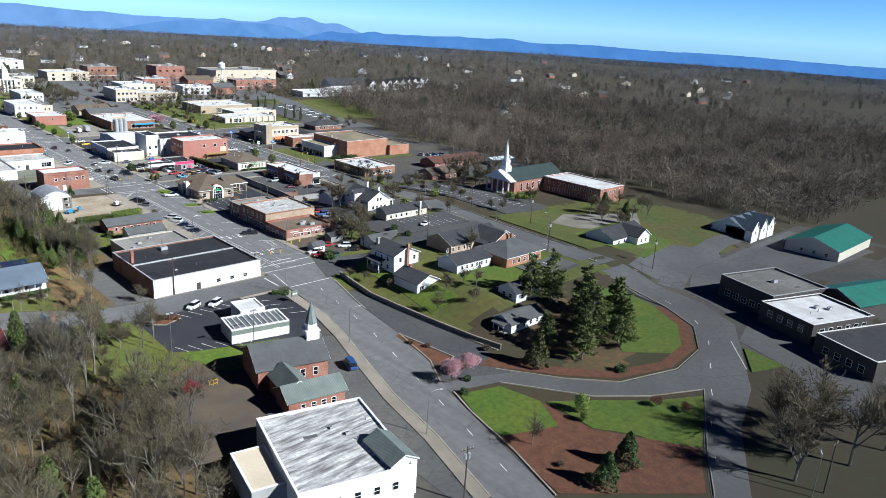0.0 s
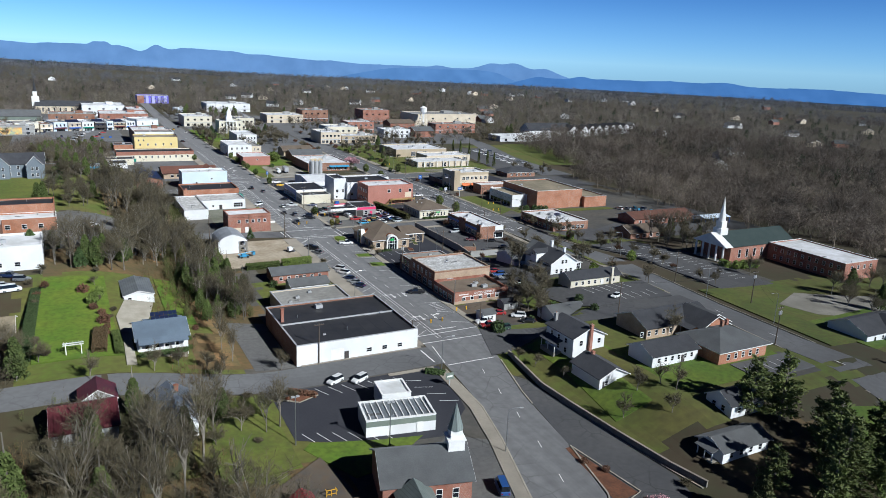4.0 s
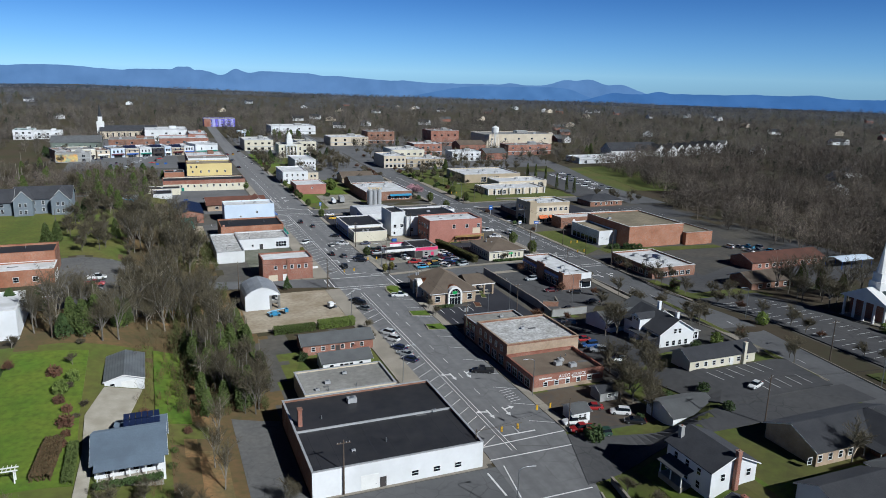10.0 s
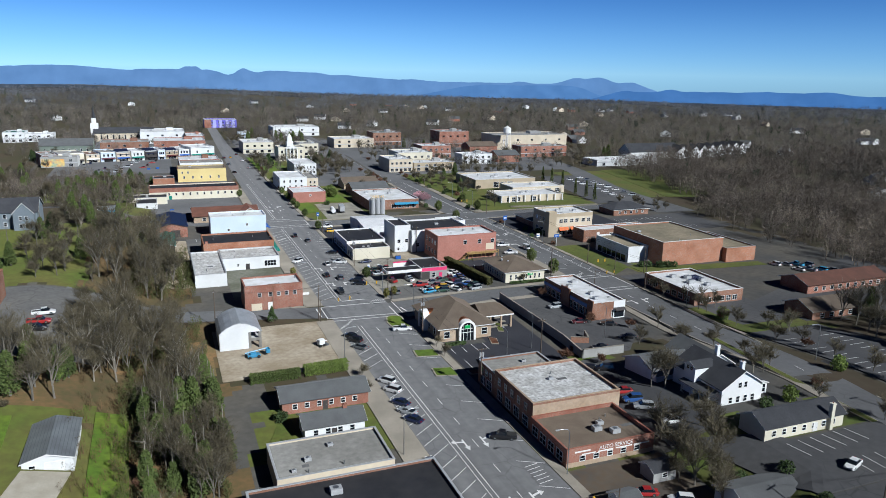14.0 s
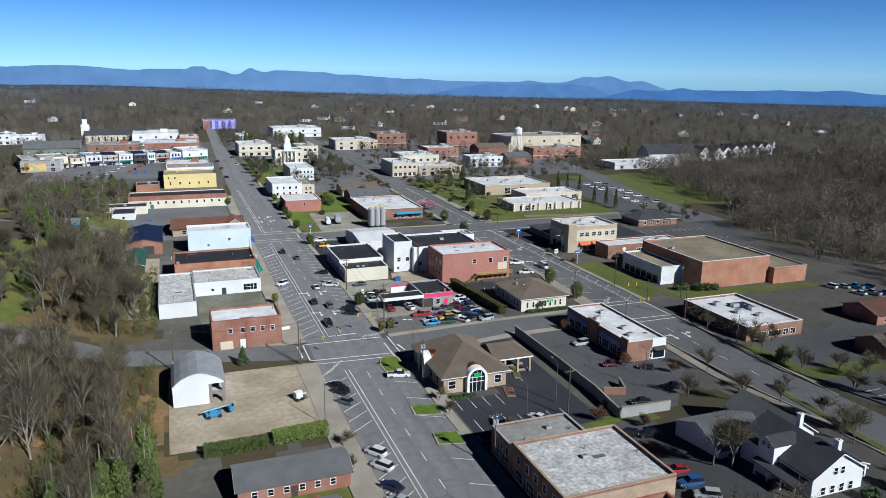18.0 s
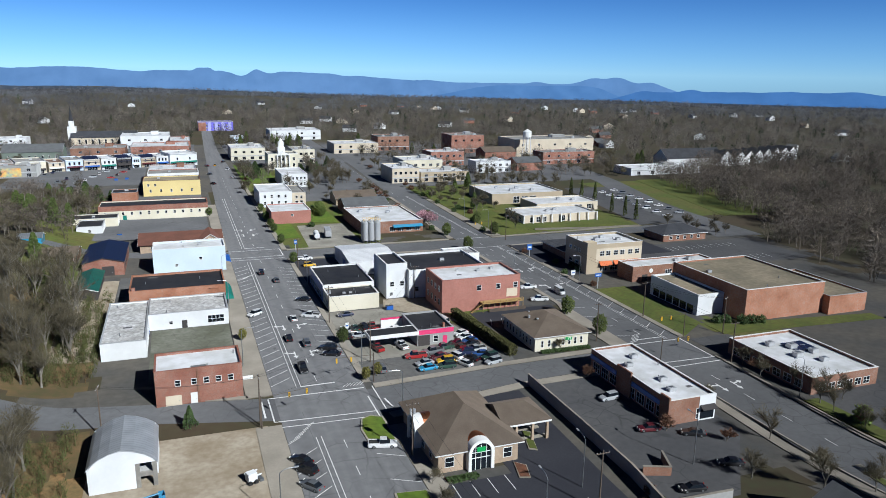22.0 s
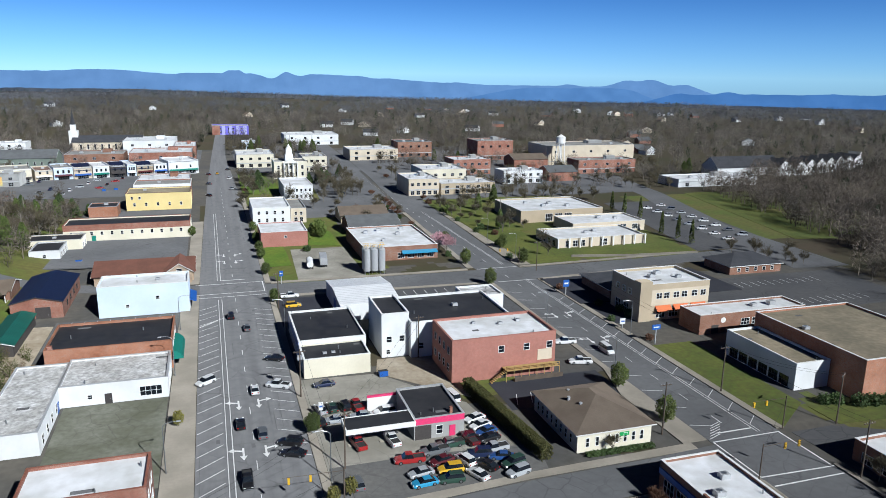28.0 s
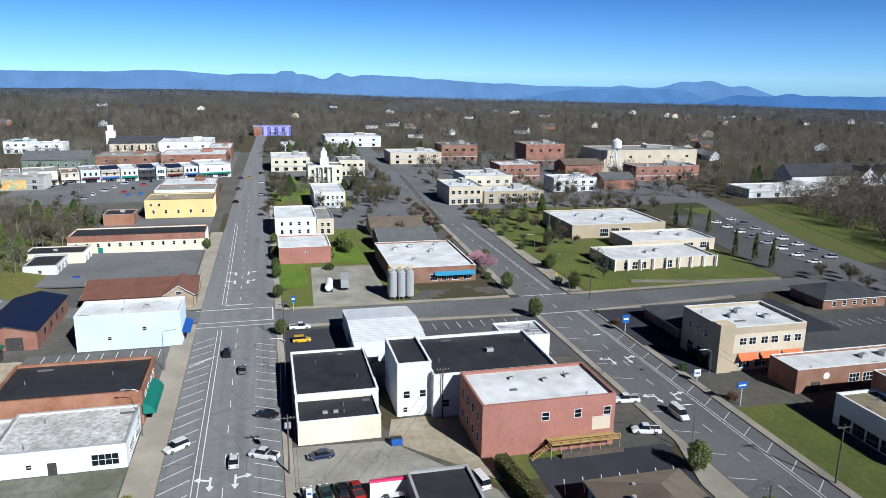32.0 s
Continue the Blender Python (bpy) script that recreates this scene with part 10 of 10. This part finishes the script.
woods("town_trees", "bare street and garden trees among the town blocks", box_points(300, 16, 330, 440, 620, 61, yards_clear) + box_points(240, -215, 345, 596, 700, 62, yards_clear) + box_points(520, -215, 345, 690, 800, 63, lambda x, y: not built(x, y)), 10, 150, M["far_twig"], 21, 0.009, 0.2, spread=(0.34, 0.5))
woods("town_trees", "bare trees behind the west side shops", box_points(260, -215, -62, 300, 474, 64, lambda x, y: not built(x, y) and not (x > -66 and y < 372)), 10, 150, M["near_twig"], 22, 0.009, 0.2, spread=(0.34, 0.5))
west_bank = lambda x, y: not (6 < y < 57 and x > -66) and not (-26 < y < 8 and x > -72) and not (149 < y < 175) and not (y < -16)
woods("undergrowth", "tangled brown undergrowth between the trees", box_points(1300, -74, -46.5, -75, 240, 8, west_bank), 3.4, 54, M["brush"], 8, 0.012, 0.05, "undergrowth")
woods("undergrowth", "olive-green undergrowth between the trees", box_points(800, -66, -46.5, 57, 240, 12, west_bank), 4.0, 70, M["brush_olive"], 12, 0.016, 0.02, "undergrowth")
woods("undergrowth", "tangled dead brush on the slope", box_points(560, -112, -68, -80, -8, 9, lambda x, y: True), 3.4, 46, M["brush"], 9, 0.011, 0.05, "undergrowth")
woods("undergrowth", "olive brush round the old yard", box_points(260, -112, -56, -60, 8, 15, lambda x, y: not (-75 < x and y < -20) and not (x > -72)), 2.6, 60, M["brush_olive"], 15, 0.015, 0.02, "undergrowth")
woods("evergreen_woodland", "scattered dark evergreens among bare woods", ring_points(700, 260, 1200, 35), 11, 80, M["far_green"], 5, 0.03, 0.1)
woods("evergreen_woodland", "distant dark evergreen stands", ring_points(1700, 1100, 4200, 36), 15, 20, M["far_green"], 6, 0.06, 0.05)


# ---- mountains ----
def bell(a, c, w):
    return math.exp(-((a - c) / w) ** 2)


def crest(a):
    """Height of the far skyline in degrees at the compass angle a (from +y towards +x)."""
    e = -0.22 - 0.6 * ss(8, 21, a) - 0.8 * ss(34, 41, a) + 0.22 * (ss(1.1, 1.6, a) - ss(2.4, 2.8, a))
    for c, w, h in ((-7, 2.5, 0.16), (-2.7, 1.2, -0.1), (4.6, 0.75, -0.34), (5.72, 0.42, 0.17), (6.8, 0.5, -0.14), (12.4, 0.6, -0.1), (19, 1.0, 0.1), (27.3, 0.6, 0.13), (31.6, 1.1, 0.46), (33.4, 1.0, 0.52), (36, 1.3, 0.36)):
        e += h * bell(a, c, w)
    return e + 0.035 * noise.noise((a * 1.1, 3.1, 0)) + 0.02 * noise.noise((a * 3.7, 7.7, 0))


def crest_mid(a):
    e = -2.2 + 1.22 * ss(16.5, 25, a) - 0.8 * ss(31.4, 34.4, a) + 0.05 * bell(a, 30, 1.5)
    return e + 0.04 * noise.noise((a * 0.9, 11.0, 0)) + 0.018 * noise.noise((a * 3.1, 17.0, 0))


def crest_near(a):
    e = -2.2 + 0.92 * ss(31, 36, a)
    for c, w, h in ((35.1, 0.8, 0.09), (38.8, 0.8, 0.2), (41.3, 2.0, 0.1), (46, 3.0, 0.22), (49.6, 1.4, 0.24), (56, 4, 0.2), (66, 5, 0.15)):
        e += h * bell(a, c, w)
    return e + 0.04 * noise.noise((a * 1.0, 21.0, 0)) + 0.02 * noise.noise((a * 3.3, 27.0, 0))


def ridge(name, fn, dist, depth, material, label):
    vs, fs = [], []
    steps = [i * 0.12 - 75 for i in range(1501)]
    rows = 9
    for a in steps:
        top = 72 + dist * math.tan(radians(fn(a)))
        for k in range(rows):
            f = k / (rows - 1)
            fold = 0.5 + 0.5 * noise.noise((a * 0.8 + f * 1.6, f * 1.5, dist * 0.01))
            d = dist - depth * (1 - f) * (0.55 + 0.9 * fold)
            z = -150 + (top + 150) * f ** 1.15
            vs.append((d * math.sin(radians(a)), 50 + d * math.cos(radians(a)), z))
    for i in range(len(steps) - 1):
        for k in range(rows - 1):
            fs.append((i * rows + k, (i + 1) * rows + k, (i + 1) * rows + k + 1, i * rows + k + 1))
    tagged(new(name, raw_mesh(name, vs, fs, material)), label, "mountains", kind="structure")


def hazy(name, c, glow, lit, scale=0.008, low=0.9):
    """Mountain with its blue haze painted in as glow, plus a little sunlit relief."""
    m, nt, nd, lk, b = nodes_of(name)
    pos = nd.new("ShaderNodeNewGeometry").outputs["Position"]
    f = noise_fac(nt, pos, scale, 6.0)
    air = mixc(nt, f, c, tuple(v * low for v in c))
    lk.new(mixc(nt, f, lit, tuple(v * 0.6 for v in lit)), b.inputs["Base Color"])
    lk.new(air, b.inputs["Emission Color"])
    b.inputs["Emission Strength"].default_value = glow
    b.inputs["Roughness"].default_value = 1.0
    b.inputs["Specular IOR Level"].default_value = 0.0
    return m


# the blue of these ranges is distance haze, put into the emission colour
ridge("backdrop_mountains", crest, 4720, 90, hazy("haze_glow_far_mountain", (0.135, 0.265, 0.49), 0.88, (0.03, 0.04, 0.05)), "long mountain range in painted blue haze on the horizon")
ridge("backdrop_foothills", crest_mid, 4600, 80, hazy("haze_glow_middle_hill", (0.10, 0.225, 0.455), 0.88, (0.025, 0.035, 0.04)), "haze-blue foothills before the mountains")
ridge("backdrop_hills", crest_near, 4500, 70, hazy("haze_glow_near_hill", (0.072, 0.185, 0.42), 0.88, (0.02, 0.03, 0.035)), "darker haze-blue hills before the mountains")


def crest_plain(a):
    """The far edge of the wooded plain."""
    return -1.38 - 0.64 * ss(-12, 20, a) + 0.05 * noise.noise((a * 0.45, 31.0, 0)) + 0.03 * noise.noise((a * 2.6, 33.0, 0))


def crest_woods(a):
    return crest_plain(a) - 0.24 + 0.1 * noise.noise((a * 0.3, 41.0, 0)) + 0.03 * noise.noise((a * 3.4, 43.0, 0))


# haze over the far woods is painted as a weak glow
ridge("backdrop_plain", crest_plain, 3500, 60, hazy("haze_glow_plain_woods", (0.055, 0.082, 0.125), 0.6, (0.035, 0.036, 0.036), 0.02, 0.6), "haze-blue wooded hills at the edge of the plain")
ridge("backdrop_woods", crest_woods, 2650, 60, hazy("haze_glow_woods_rise", (0.05, 0.062, 0.08), 0.5, (0.055, 0.05, 0.045), 0.03, 0.55), "low haze-grey wooded rise on the plain")


# far houses in the trees
kinds = []
for k, (wl, rf, w) in enumerate((("white", "shingle_grey", 12), ("white", "shingle_dark", 16), ("beige", "shingle_brown", 13), ("brick_red", "shingle_grey", 14))):
    kinds.append(gabled("far_house", "small pale gabled house among bare trees", 300 + 40 * k, 300 + w + 40 * k, 620 + 30 * k, 629 + 30 * k, 3.6, 3.4, "x" if k % 2 else "y", wl, rf, 0.4, group="far houses"))
hr = np.random.default_rng(5)
for k in range(96):
    d, a = hr.uniform(330, 1500), hr.uniform(0.15, 1.5) if k % 5 else hr.uniform(-0.9, 0.1)
    x, y = 20 + d * math.sin(a), 200 + d * math.cos(a)
    if free_spot(x, y):
        copy_thing(kinds[k % 4], pose(x, y, terr(x, y) + 0.5, 0, 0, hr.uniform(-40, 40)))
for k in range(7):
    gabled("row_house", "white gable-fronted row house with a dark roof", 395 + k * 13, 405 + k * 13, 470 + k * 4, 490 + k * 4, 6, 5, "y", "white", "shingle_dark", 0.4, wins=[("S", 396 + k * 13, 404 + k * 13, 2, 4.0, 1.2, 1.6)], group="row houses")
gabled("long_lodge", "long dark-roofed lodge with dormers and a white gable", 335, 389, 478, 496, 6, 7, "x", "white", "shingle_dark", 0.5)
gabled("lodge_gable", "white front gable of the lodge", 380, 392, 470, 486, 6, 6, "y", "white", "shingle_dark", 0.4, wins=[("S", 382, 390, 2, 4, 1.4, 1.6)])
